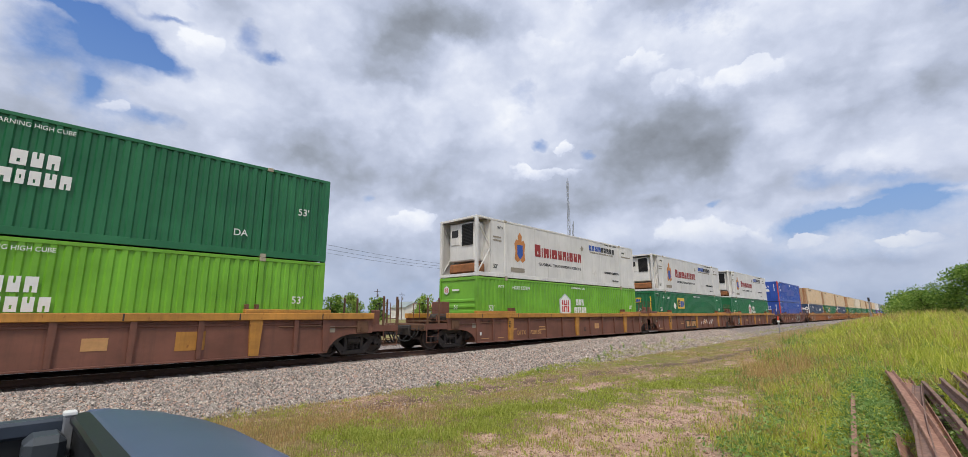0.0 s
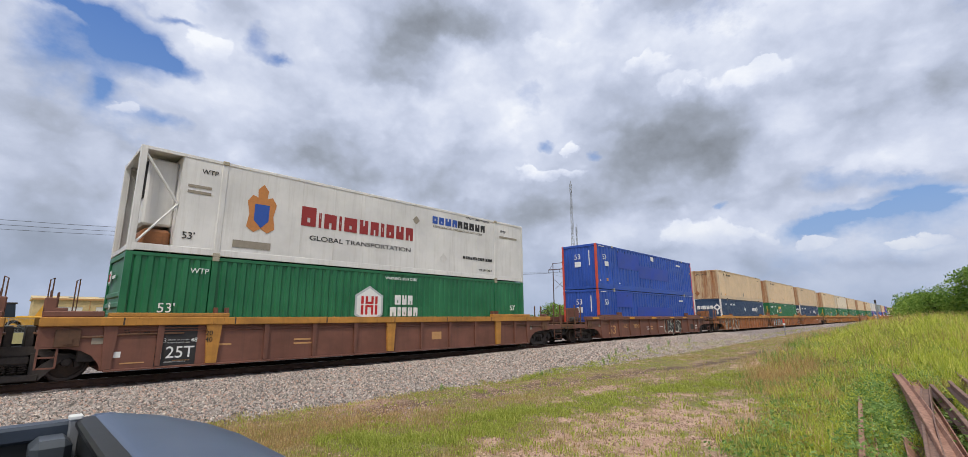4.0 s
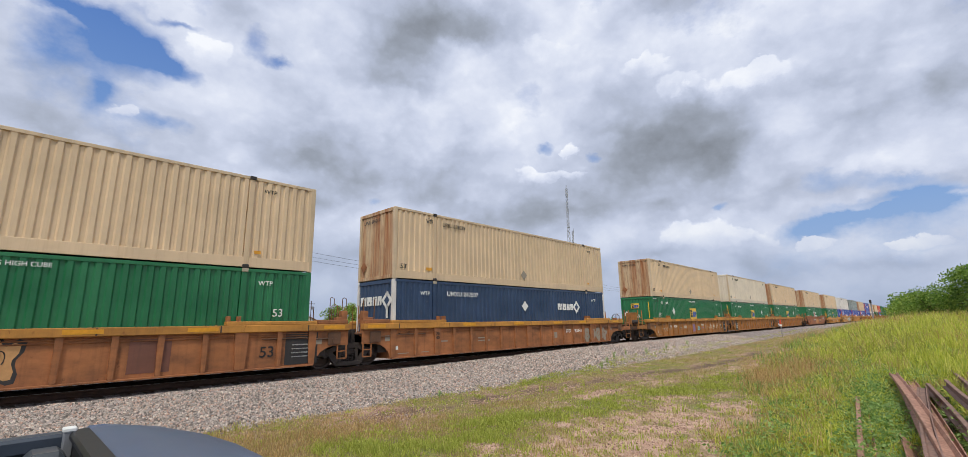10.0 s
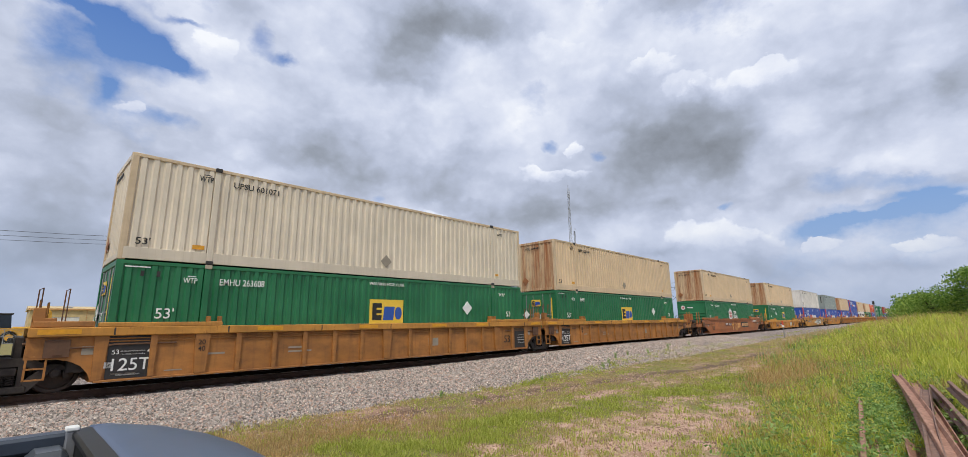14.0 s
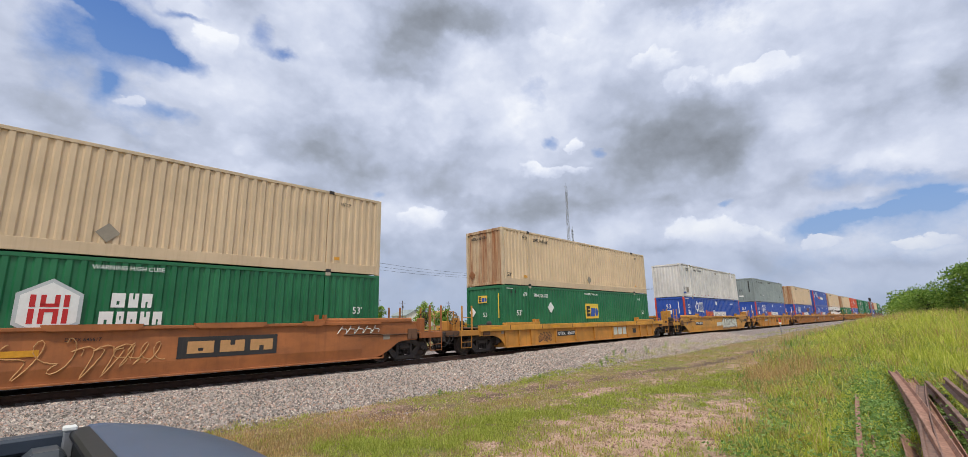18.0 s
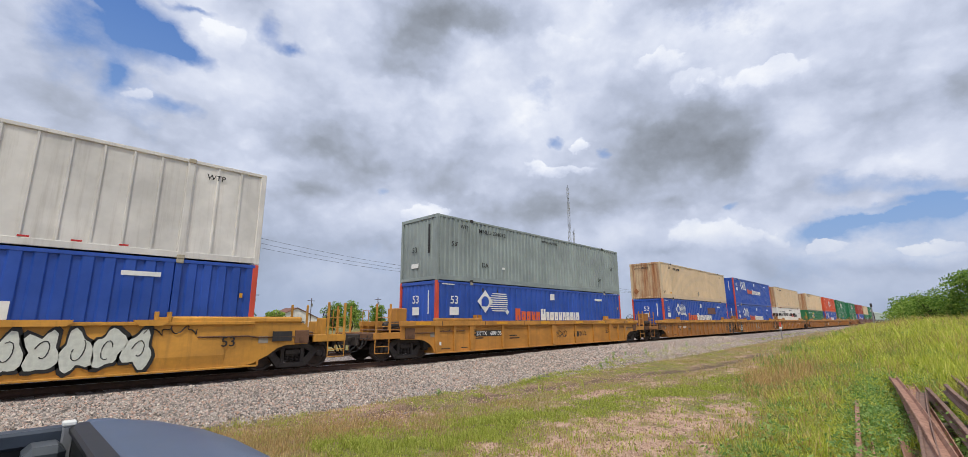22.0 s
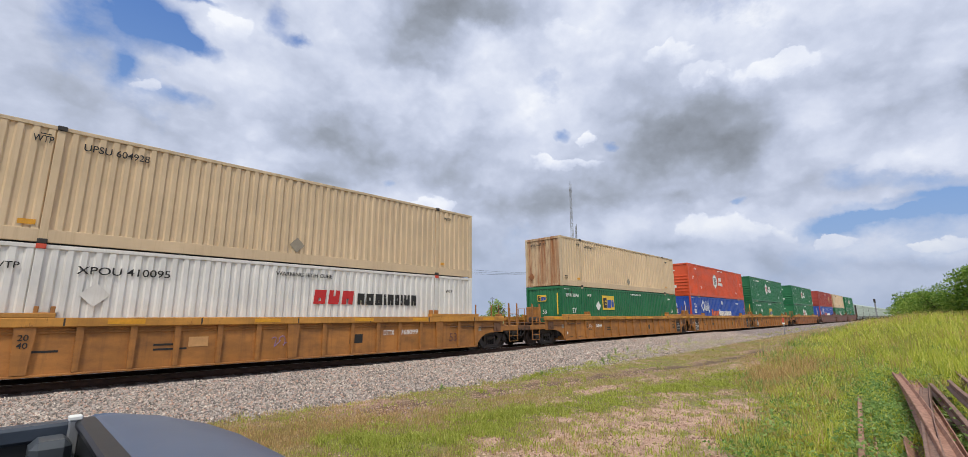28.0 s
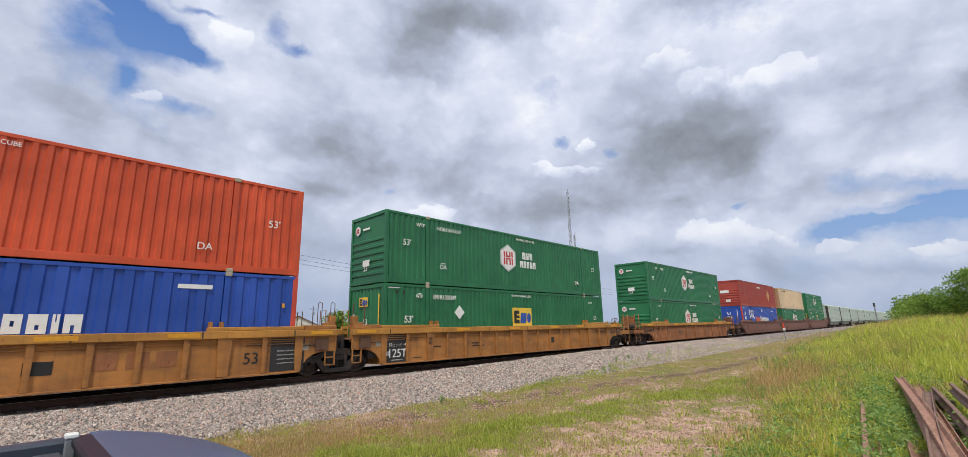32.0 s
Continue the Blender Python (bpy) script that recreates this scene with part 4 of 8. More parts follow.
def slit_block(w, h, slant, way):
    """A plain block with an opening or a notch in it."""
    def bar(g, x0, x1, z0, z1):
        return g.prism([(x0 + slant * z0, z0), (x1 + slant * z0, z0), (x1 + slant * z1, z1), (x0 + slant * z1, z1)], -0.006, 0.0)
    g = Geo()
    if way == 9:
        return bar(g, 0, w, 0, h)
    lo, hi = ((0.38, 0.66), (0.0, 0.42), (0.58, 1.0), (0.2, 0.44))[way]
    bar(g, 0, 0.4 * w, 0, h), bar(g, 0.6 * w, w, 0, h)
    if lo > 0:
        bar(g, 0.4 * w, 0.6 * w, 0, lo * h)
    if hi < 1:
        bar(g, 0.4 * w, 0.6 * w, hi * h, h)
    return g


def rect(key, w, h, mat, t=0.006):
    return kept(("rect", key, w, h, mat.name), lambda: Geo().box(0, w, -t, 0.0, 0, h).mesh(mat))


def put_mark(c, mk, y=None):
    """mk: kind, face ('s' side or 'e' end), place along the face, height, then what the kind needs."""
    kind, face, x, z = mk[:4]
    rest = mk[4:]
    if face == "s":
        m = pose(x, (-CW / 2 - 0.001) if y is None else y, z)
    else:
        m = pose(-CL / 2 - 0.001, -x, z, 0, 0, -90)
    def put(name, me, dx=0.0, dz=0.0, dy=0.0, lab=""):
        if isinstance(me, list):
            for bx, bme in me:
                part("word_block", bme, c, lab, m @ pose(dx + bx, dy, dz))
            return None
        return part(name, me, c, lab, m @ pose(dx, dy, dz))
    if kind == "text":
        put("lettering", letters(rest[0], rest[2] if len(rest) > 2 else M_INK_W, rest[1], rest[3] if len(rest) > 3 else None), 0, 0, -0.007)
    elif kind == "text3":
        put("lettering", letters(rest[0], rest[2], rest[1]), 0, 0, -0.084)
    elif kind == "text2":
        put("lettering", letters(rest[0], rest[2], rest[1], rest[3]), 0, 0, -0.012)
    elif kind == "bars":
        put("word_mark", blocks(rest[2], rest[0], rest[1], 0.1), 0, 0, -0.007)
    elif kind == "rect":
        put("painted_patch", rect("r", rest[0], rest[1], rest[2]))
    elif kind == "diamond":
        put("placard", outline_mesh(("dia", rest[0]), ring_points(4, rest[0]), rest[1]), lab="diamond-shaped placard")
    elif kind == "emp":
        s = rest[0]
        put("logo_panel", rect("e", 1.5 * s, 0.88 * s, M_INK_Y), lab="yellow panel with dark and blue shapes")
        put("logo_shape", rect("e1", 0.40 * s, 0.62 * s, M_INK_K), 0.12 * s, 0.12 * s, -0.006)
        put("logo_shape", rect("e1b", 0.22 * s, 0.07 * s, M_INK_Y), 0.30 * s, 0.30 * s, -0.012)
        put("logo_shape", rect("e1c", 0.22 * s, 0.07 * s, M_INK_Y), 0.30 * s, 0.50 * s, -0.012)
        put("logo_shape", kept(("e2", s), lambda: Geo().prism([(0, 0), (0.46 * s, 0), (0.52 * s, 0.5 * s), (0.06 * s, 0.5 * s)], -0.006, 0).mesh(M_INK_B)), 0.58 * s, 0.12 * s, -0.006)
        put("logo_shape", kept(("e3", s), lambda: Geo().prism(ring_points(14, 0.2 * s, 0.0, 0.8, 1.2), -0.006, 0).mesh(M_INK_B)), 1.27 * s, 0.38 * s, -0.006)
    elif kind == "hub":
        s, ink = rest[0], rest[1]
        put("logo_border", outline_mesh(("hexb", s), ring_points(6, 0.70 * s, math.pi / 6, 0.96, 1.0), M_INK_EDGE), lab="pale grey rim of the emblem")
        put("logo_hexagon", outline_mesh(("hex", s), ring_points(6, 0.61 * s, math.pi / 6, 0.96, 1.0), M_INK_W), 0, 0, -0.006, "white hexagon emblem")
        for i, (dx, w, h, dz) in enumerate(((-0.34, 0.10, 0.28, 0.04), (-0.34, 0.10, 0.34, -0.34), (-0.16, 0.09, 0.24, 0.08), (0.08, 0.09, 0.24, 0.08), (0.24, 0.10, 0.28, 0.04), (0.24, 0.10, 0.34, -0.34), (-0.16, 0.33, 0.08, 0.04), (-0.16, 0.33, 0.08, -0.08), (-0.16, 0.09, 0.26, -0.34), (0.08, 0.09, 0.26, -0.34))):
            put("logo_bar", rect("hb%d" % i, w * s, h * s, ink), dx * s, dz * s, -0.012)
        if len(rest) > 2:
            ws = rest[2]
            put("word_mark", kept(("hubA", ws), lambda: blocks(M_INK_W, [0.3 * ws, 0.22 * ws, 0.24 * ws], 0.36 * ws, 0.05 * ws)), 1.1 * s, 0.04 * s)
            put("word_mark", kept(("hubB", ws), lambda: blocks(M_INK_W, [0.3 * ws, 0.16 * ws, 0.22 * ws, 0.22 * ws, 0.22 * ws], 0.34 * ws, 0.05 * ws)), 0.9 * s, -0.4 * s)
    elif kind == "stack":
        put("logo_diamond", outline_mesh("sd", ring_points(4, 0.52), M_INK_W), lab="white diamond emblem")
        put("logo_shape", outline_mesh("sd2", ring_points(14, 0.24), M_INK_B), 0, 0, -0.006)
        put("logo_shape", kept("sd3", lambda: Geo().box(-0.26, -0.05, -0.006, 0, -0.22, 0.1).mesh(M_BLUE_NEW)), 0, 0, -0.010)
        for i in range(9):
            w = 1.5 - 0.06 * abs(i - 4) * 2
            put("speed_line", rect("sl%d" % i, w, 0.045, M_INK_W), 0.12 + 0.09 * abs(i - 4), -0.44 + 0.1 * i)
        if len(rest) > 0:
            put("word_mark", kept("sw1", lambda: blocks(M_INK_O, [0.42, 0.36, 0.34, 0.34, 0.34], 0.44, 0.06, 0.0, 0.14)), rest[0] - x, rest[1] - z, 0, "orange word mark")
            put("word_mark", kept("sw2", lambda: blocks(M_INK_W, [0.44, 0.28, 0.36, 0.34, 0.34, 0.3, 0.34, 0.36, 0.14, 0.36], 0.44, 0.055, 0.0, 0.14)), rest[0] + 2.1 - x, rest[1] - z, 0, "white word mark")
    elif kind == "england":
        put("crest", kept("crest", crest), lab="gold crest round a blue shield")
        put("crest_shield", kept("crest2", lambda: Geo().prism([(-0.22, -0.1), (0.22, -0.1), (0.22, -0.62), (0, -0.85), (-0.22, -0.62)], -0.006, 0).mesh(M_INK_B)), 0, 0.25, -0.006, "blue shield")
        put("word_mark", kept("cre1", lambda: blocks(M_INK_MAROON, [0.55, 0.1, 0.5, 0.1, 0.55, 0.38, 0.38, 0.16, 0.38, 0.38, 0.38], 0.52, 0.08, 0.0, 0.14)), 1.25, -0.32, 0, "dark red word mark")
        put("lettering", letters("GLOBAL TRANSPORTATION", M_INK_K, 0.16, 4.2), 1.6, -0.78)
        put("word_mark", kept("cre2", lambda: blocks(M_INK_B, [0.3, 0.3, 0.36, 0.3], 0.32, 0.06)), 6.9, 0.58)
        put("word_mark", kept("cre3", lambda: blocks(M_INK_K, [0.3, 0.3, 0.32, 0.3, 0.3], 0.32, 0.06)), 8.36, 0.58)
        put("lettering", letters("REFRIGERATED INTERMODAL NETWORK", M_INK_GREY, 0.09, 3.0), 6.95, 0.42)
        put("lettering", letters("STACK LIMIT 5 HIGH", M_INK_K, 0.09, 1.5), 8.9, 1.08)
        put("word_mark", kept("cre4", lambda: blocks(M_INK_K, [0.13] * 9 + [0.05] + [0.13] * 3, 0.13, 0.025)), 8.7, -0.78)
        put("lettering", letters("TOP LIFT ONLY", M_INK_K, 0.09), 9.7, -1.25)
    elif kind == "xpo":
        put("word_mark", kept("xp1", lambda: blocks(M_INK_R, [0.44, 0.42, 0.46], 0.47, 0.08, 0.1)), 0, 0, 0, "red word mark")
        put("word_mark", kept("xp2", lambda: blocks(M_INK_K, [0.3, 0.32, 0.32, 0.1, 0.28, 0.2, 0.1, 0.28, 0.26], 0.4, 0.06)), 1.65, 0, 0, "black word mark")
    elif kind == "limax":
        put("word_mark", kept("lm1", lambda: blocks(M_INK_W, [0.3, 0.09, 0.36, 0.3, 0.3], 0.36, 0.05)), 0, 0, 0, "white word mark")
        put("logo_diamond", outline_mesh("lmd", ring_points(4, 0.37), M_INK_W), 1.9, 0.18)
        put("logo_shape", outline_mesh("lmd2", ring_points(4, 0.18), M_NAVY), 1.9, 0.18, -0.006)


def crest():
    pts = [(-0.42, -0.6), (-0.2, -0.75), (0, -0.62), (0.2, -0.75), (0.42, -0.6), (0.36, -0.2), (0.44, 0.2), (0.3, 0.42), (0.14, 0.36), (0.16, 0.62), (0, 0.8), (-0.16, 0.62), (-0.14, 0.36), (-0.3, 0.42), (-0.44, 0.2), (-0.36, -0.2)]
    return Geo().prism(pts, -0.006, 0.0).mesh(M_INK_GOLD)


# ---- well cars ----
ZT, ZC, ZB = 1.50, 1.29, 0.22


# places of the side ribs along a half car: narrow ones, wide ones
RIBS_LONE = ((2.13, 4.11, 7.19), (0.0, 6.14))
RIBS_JOINED = ((1.04, 2.08, 3.1, 4.05, 5.07, 7.1), (0.0, 6.0))
RIBS_BROWN = ((1.46, 2.95, 4.46, 7.13), (0.0, 5.9))


def side_outline(lend, rend, zc):
    def end(kind):
        if kind == "s":
            return [(7.75, ZB), (8.12, 0.30), (8.55, 0.52), (8.8, 0.70), (9.05, 0.78), (9.75, 0.80), (9.75, zc - 0.18), (9.55, zc)]
        if kind == "c":
            return [(8.24, ZB), (8.34, 0.42), (8.52, 0.60), (8.76, 0.72), (9.05, 0.78), (9.95, 0.80), (9.95, zc)]
        return [(8.24, ZB), (8.32, 0.42), (8.46, 0.60), (8.66, 0.72), (8.9, 0.78), (9.45, 0.80), (9.45, zc)]
    return [(-x, z) for x, z in reversed(end(lend))] + end(rend)


def truck_frame_mesh():
    """A cast side frame: arched top member, sloping legs, spring seat and pedestals."""
    g = Geo()
    y0, y1 = -0.085, 0.085
    g.prism([(-1.10, 0.54), (-0.98, 0.65), (-0.74, 0.66), (-0.40, 0.84), (0.40, 0.84), (0.74, 0.66), (0.98, 0.65), (1.10, 0.54), (0.70, 0.48), (0.36, 0.65), (-0.36, 0.65), (-0.70, 0.48)], y0, y1)
    for s in (-1, 1):
        leg = [(s * 0.86, 0.56), (s * 0.58, 0.52), (s * 0.36, 0.32), (s * 0.28, 0.08), (s * 0.46, 0.08)]
        g.prism(leg if s < 0 else leg[::-1], y0, y1)
        jaw = [(s * 1.12, 0.56), (s * 1.14, 0.36), (s * 1.04, 0.33), (s * 1.02, 0.54)]
        g.prism(jaw if s < 0 else jaw[::-1], y0, y1)
        g.box(min(s * 0.26, s * 0.38), max(s * 0.26, s * 0.38), y0 - 0.01, y1 + 0.01, 0.2, 0.7, 0.015)
    g.box(-0.44, 0.44, y0 - 0.03, y1 + 0.02, 0.07, 0.22, 0.02)
    g.box(-0.25, 0.25, y0 - 0.02, y1 + 0.02, 0.46, 0.62, 0.02)
    return g.mesh(M_STEEL)


def spring_mesh():
    g = Geo()
    for x in (0.0,):
        pts = [(x + 0.068 * math.cos(a), 0.068 * math.sin(a), 0.24 + 0.24 * a / (2 * math.pi * 5)) for a in [k * math.pi / 4 for k in range(41)]]
        g.tube(pts, 0.017, 4)
    return g.mesh(M_STEEL)


def wheelset_mesh():
    g = Geo()
    R = 0.457
    for s in (-1, 1):
        prof = [(-0.085, 0.10), (-0.06, 0.20), (-0.02, 0.36), (-0.06, 0.385), (-0.068, R - 0.012), (-0.055, R), (0.06, R + 0.003), (0.07, R + 0.026), (0.095, R + 0.028), (0.10, R - 0.01), (0.08, 0.37), (0.05, 0.36), (0.03, 0.2), (0.085, 0.11)]
        g.lathe([(h * -s, r) for h, r in prof], (0, s * 0.7525 + s * 0.02, 0), 28)
        for k in range(3):
            a = k * 2.094
            g.box(0.27 * math.cos(a) - 0.02, 0.27 * math.cos(a) + 0.02, s * 0.80 - 0.012, s * 0.80 + 0.012, 0.27 * math.sin(a) - 0.02, 0.27 * math.sin(a) + 0.02)
    g.lathe([(-1.08, 0.10), (-1.02, 0.11), (-0.9, 0.11), (-0.88, 0.075), (0.88, 0.075), (0.9, 0.11), (1.02, 0.11), (1.08, 0.10)], (0, 0, 0), 12)
    return g.mesh(M_WHEEL)


WHEELSETS = []


def add_truck(car, x):
    t = part("truck", kept("bolster", lambda: Geo().box(-0.24, 0.24, -1.02, 1.02, 0.40, 0.70, 0.03).box(-0.42, -0.32, -0.68, 0.68, 0.22, 0.48, 0.02).box(0.32, 0.42, -0.68, 0.68, 0.22, 0.48, 0.02).box(-0.8, 0.8, -0.24, -0.1, 0.3, 0.62, 0.02).box(-0.8, 0.8, 0.1, 0.24, 0.3, 0.62, 0.02).lathe([(0.0, 0.3), (0.12, 0.3)], (0, 0, 0.70), 14, "z").mesh(M_STEEL)), car, "dark cast-steel truck", pose(x, 0, 0))
    for s in (-1, 1):
        part("side_frame", kept("sideframe", truck_frame_mesh), t, m=pose(0, s * 0.99, 0))
        for sx in (-0.17, 0.0, 0.17):
            part("spring", kept("springs", spring_mesh), t, m=pose(sx, s * 0.99, 0))
    for dx in (-0.89, 0.89):
        w = part("wheelset", kept("wheelset", wheelset_mesh), t, m=pose(dx, 0, 0.457))
        WHEELSETS.append((w, car, x, dx))
    for dx in (-0.89, 0.89):
        for s in (-1, 1):
            part("bearing_cap", kept("bearing", lambda: Geo().lathe([(-0.09, 0.06), (-0.075, 0.10), (0.06, 0.11)], (0, 0, 0), 12).mesh(M_STEEL)), t, m=pose(dx, s * 1.06, 0.457, 0, 0, 0 if s < 0 else 180))
    return t


def end_gear(car, s, body, brake):
    """Platform, sill, coupler, steps and grab irons at a coupled end; s is -1 or 1 along the car."""
    def X(a, b):
        return (min(s * a, s * b), max(s * a, s * b))
    k = (s, body.name)
    part("end_platform", kept(("plat", k), lambda: Geo().box(*X(9.95, 11.05), -1.32, 1.32, 1.0, 1.05, 0.01).box(*X(8.4, 9.95), -1.38, 1.38, 1.12, 1.17, 0.01).mesh(M_GRIME)), car, "grimy dark end platform")
    pipework(car, s, 9.9)
    for y in (-1, 1):
        part("side_sill", kept(("ss", k, y), lambda: Geo().box(*X(9.95, 11.1), min(y * 1.34, y * 1.44), max(y * 1.34, y * 1.44), 0.84, 1.08, 0.015).mesh(body)), car)
    part("end_sill", kept(("es", k), lambda: Geo().box(*X(11.0, 11.1), -1.34, 1.34, 0.80, 1.06, 0.015).mesh(M_GRIME)), car)
    part("draft_sill", kept(("ds", s), lambda: Geo().box(*X(8.6, 11.2), -0.28, 0.28, 0.62, 0.98, 0.02).box(*X(8.3, 8.7), -1.3, 1.3, 0.45, 1.1, 0.02).box(*X(10.3, 10.42), -1.2, 1.2, 0.72, 1.0, 0.02).mesh(M_STEEL)), car)
    cp = part("coupler", kept(("cp", s), lambda: Geo().box(*X(11.1, 11.5), -0.09, 0.09, 0.72, 0.90, 0.02).prism([(s * 11.45, -0.2), (s * 11.72, -0.22), (s * 11.74, -0.08), (s * 11.58, -0.02), (s * 11.62, 0.06), (s * 11.74, 0.1), (s * 11.7, 0.22), (s * 11.45, 0.16)], 0.66, 0.96, "z").mesh(M_STEEL)), car, "dark steel knuckle coupler")
    part("air_hose", kept(("hose", s), lambda: Geo().tube([(s * 11.1, -0.35, 0.72), (s * 11.25, -0.36, 0.55), (s * 11.4, -0.3, 0.40), (s * 11.6, -0.2, 0.34)], 0.025, 6).mesh(M_RUBBER)), cp)
    part("air_hose", kept(("hose2", s), lambda: Geo().tube([(s * 11.1, -0.75, 0.86), (s * 11.2, -0.78, 0.62), (s * 11.34, -0.7, 0.42), (s * 11.5, -0.55, 0.38), (s * 11.66, -0.4, 0.46), (s * 11.74, -0.3, 0.66)], 0.028, 6).mesh(M_RUBBER)), cp)
    part("chain", kept(("chain", s), lambda: Geo().tube([(s * 11.08, -1.0, 1.02), (s * 11.16, -0.98, 0.7), (s * 11.3, -0.9, 0.5), (s * 11.42, -0.8, 0.62), (s * 11.46, -0.75, 0.9)], 0.02, 5).mesh(M_STEEL)), cp)
    part("striker", kept(("striker", s), lambda: Geo().box(*X(11.1, 11.22), -0.5, 0.5, 0.6, 1.02, 0.03).mesh(M_STEEL)), cp)
    part("cut_lever", kept(("lever", s), lambda: Geo().tube([(s * 11.15, -1.35, 0.95), (s * 11.16, -1.2, 0.86), (s * 11.2, -0.5, 0.88), (s * 11.3, -0.12, 0.92)], 0.016, 5).mesh(M_STEEL)), cp)
    for y in (-1.43, 1.43):
        part("stirrup_step", kept(("stirrup", k, y > 0), lambda: Geo().tube([(s * 11.05, y, 0.85), (s * 11.05, y, 0.34), (s * 10.45, y, 0.34), (s * 10.45, y, 0.85)], 0.02, 6).tube([(s * 11.05, y, 0.58), (s * 10.45, y, 0.58)], 0.015, 5).mesh(body)), car)
        for xx in (11.02, 10.42):
            part("grab_post", kept(("grab", k, y > 0, xx), lambda: Geo().box(*X(xx - 0.04, xx + 0.04), y - 0.025, y + 0.025, 1.05, 2.13, 0.01).mesh(M_GRIME if body is M_CAR_BROWN else body)), car)
    part("ladder_rung", kept(("rung", k), lambda: Geo().tube([(s * 11.02, -1.41, 1.3), (s * 10.42, -1.41, 1.3)], 0.014, 5).tube([(s * 11.02, -1.41, 1.62), (s * 10.42, -1.41, 1.62)], 0.014, 5).mesh(body)), car)
    part("hand_rail", kept(("rail", k), lambda: Geo().tube([(s * 11.06, -0.95, 1.05), (s * 11.06, -0.95, 1.9), (s * 11.06, -0.55, 1.9), (s * 11.06, -0.55, 1.05)], 0.018, 6).mesh(body)), car)
    if brake:
        st = part("brake_stand", kept(("bst", k), lambda: Geo().box(*X(10.5, 10.72), -0.75, -0.45, 1.05, 1.62, 0.02).box(*X(10.55, 10.8), -0.3, 0.3, 1.05, 1.5, 0.03).mesh(body)), car)
        part("brake_wheel", kept(("bw", s), brake_wheel), st, "dark spoked hand-brake wheel", pose(s * 10.78, -0.6, 1.62))
        part("brake_cylinder", kept(("bc", s), lambda: Geo().lathe([(-0.25, 0.14), (0.25, 0.16)], (s * 9.6, 0.3, 1.34), 14, "x").mesh(M_STEEL)), car)
    else:
        part("equipment_box", kept(("ebox", k), lambda: Geo().box(*X(8.85, 9.38), -0.35, 0.3, 1.17, 2.02, 0.03).mesh(body)), car, "rust-brown steel equipment box")
        part("equipment_rack", kept(("rack", k), lambda: Geo().box(*X(9.2, 10.2), -1.15, -0.95, 1.17, 1.2).box(*X(9.2, 10.3), -1.15, -1.1, 1.4, 1.44).box(*X(9.2, 9.24), -1.15, -1.1, 1.17, 1.44).box(*X(10.26, 10.3), -1.15, -1.1, 1.17, 1.44).mesh(body)), car)
        part("air_reservoir", kept(("res", s), lambda: Geo().lathe([(-0.42, 0.10), (-0.36, 0.15), (0.36, 0.15), (0.42, 0.10)], (s * 9.75, -0.6, 1.33), 12, "x").mesh(M_STEEL)), car)


def pipework(car, s, end):
    """Brake pipes, a bracket and a stencil plate at the end of a side; clutter on the deck."""
    part("brake_pipe", kept(("pipe", s, end), lambda: Geo().tube([(s * 6.6, -1.475, 1.08), (s * 7.9, -1.475, 1.08), (s * 8.2, -1.475, 1.03), (s * (end - 0.5), -1.475, 1.03), (s * (end - 0.2), -1.475, 1.12)], 0.022, 5).mesh(M_GRIME)), car)
    part("bracket", kept(("bracket", s, end), lambda: Geo().box(min(s * (end - 0.6), s * (end - 0.15)), max(s * (end - 0.6), s * (end - 0.15)), -1.50, -1.45, 0.82, 1.22, 0.01).box(min(s * (end - 0.46), s * (end - 0.3)), max(s * (end - 0.46), s * (end - 0.3)), -1.52, -1.50, 0.88, 1.02).mesh(M_GRIME)), car)
    part("stencil_plate", rect("stencil", 0.28, 0.2, M_INK_GREY), car, "pale stencil plate", pose(s * 8.35 - 0.14, -1.453, 0.86))
    part("valve", kept(("valve", s, end), lambda: Geo().lathe([(0, 0.13), (0.2, 0.13), (0.28, 0.07)], (s * (end - 0.9), -1.15, 1.165), 10, "z").tube([(s * (end - 0.9), -1.2, 1.24), (s * (end - 0.4), -1.15, 1.3), (s * (end - 0.1), -0.7, 1.2)], 0.02, 5).mesh(M_STEEL)), car)


def brake_wheel():
    g = Geo()
    g.tube([(0, 0.28 * math.cos(a), 0.28 * math.sin(a)) for a in [k * math.pi / 9 for k in range(18)]], 0.018, 5, True)
    for a in range(4):
        c, q = math.cos(a * math.pi / 4), math.sin(a * math.pi / 4)
        g.tube([(0, -0.28 * c, -0.28 * q), (0, 0.28 * c, 0.28 * q)], 0.012, 4)
    return g.mesh(M_STEEL)


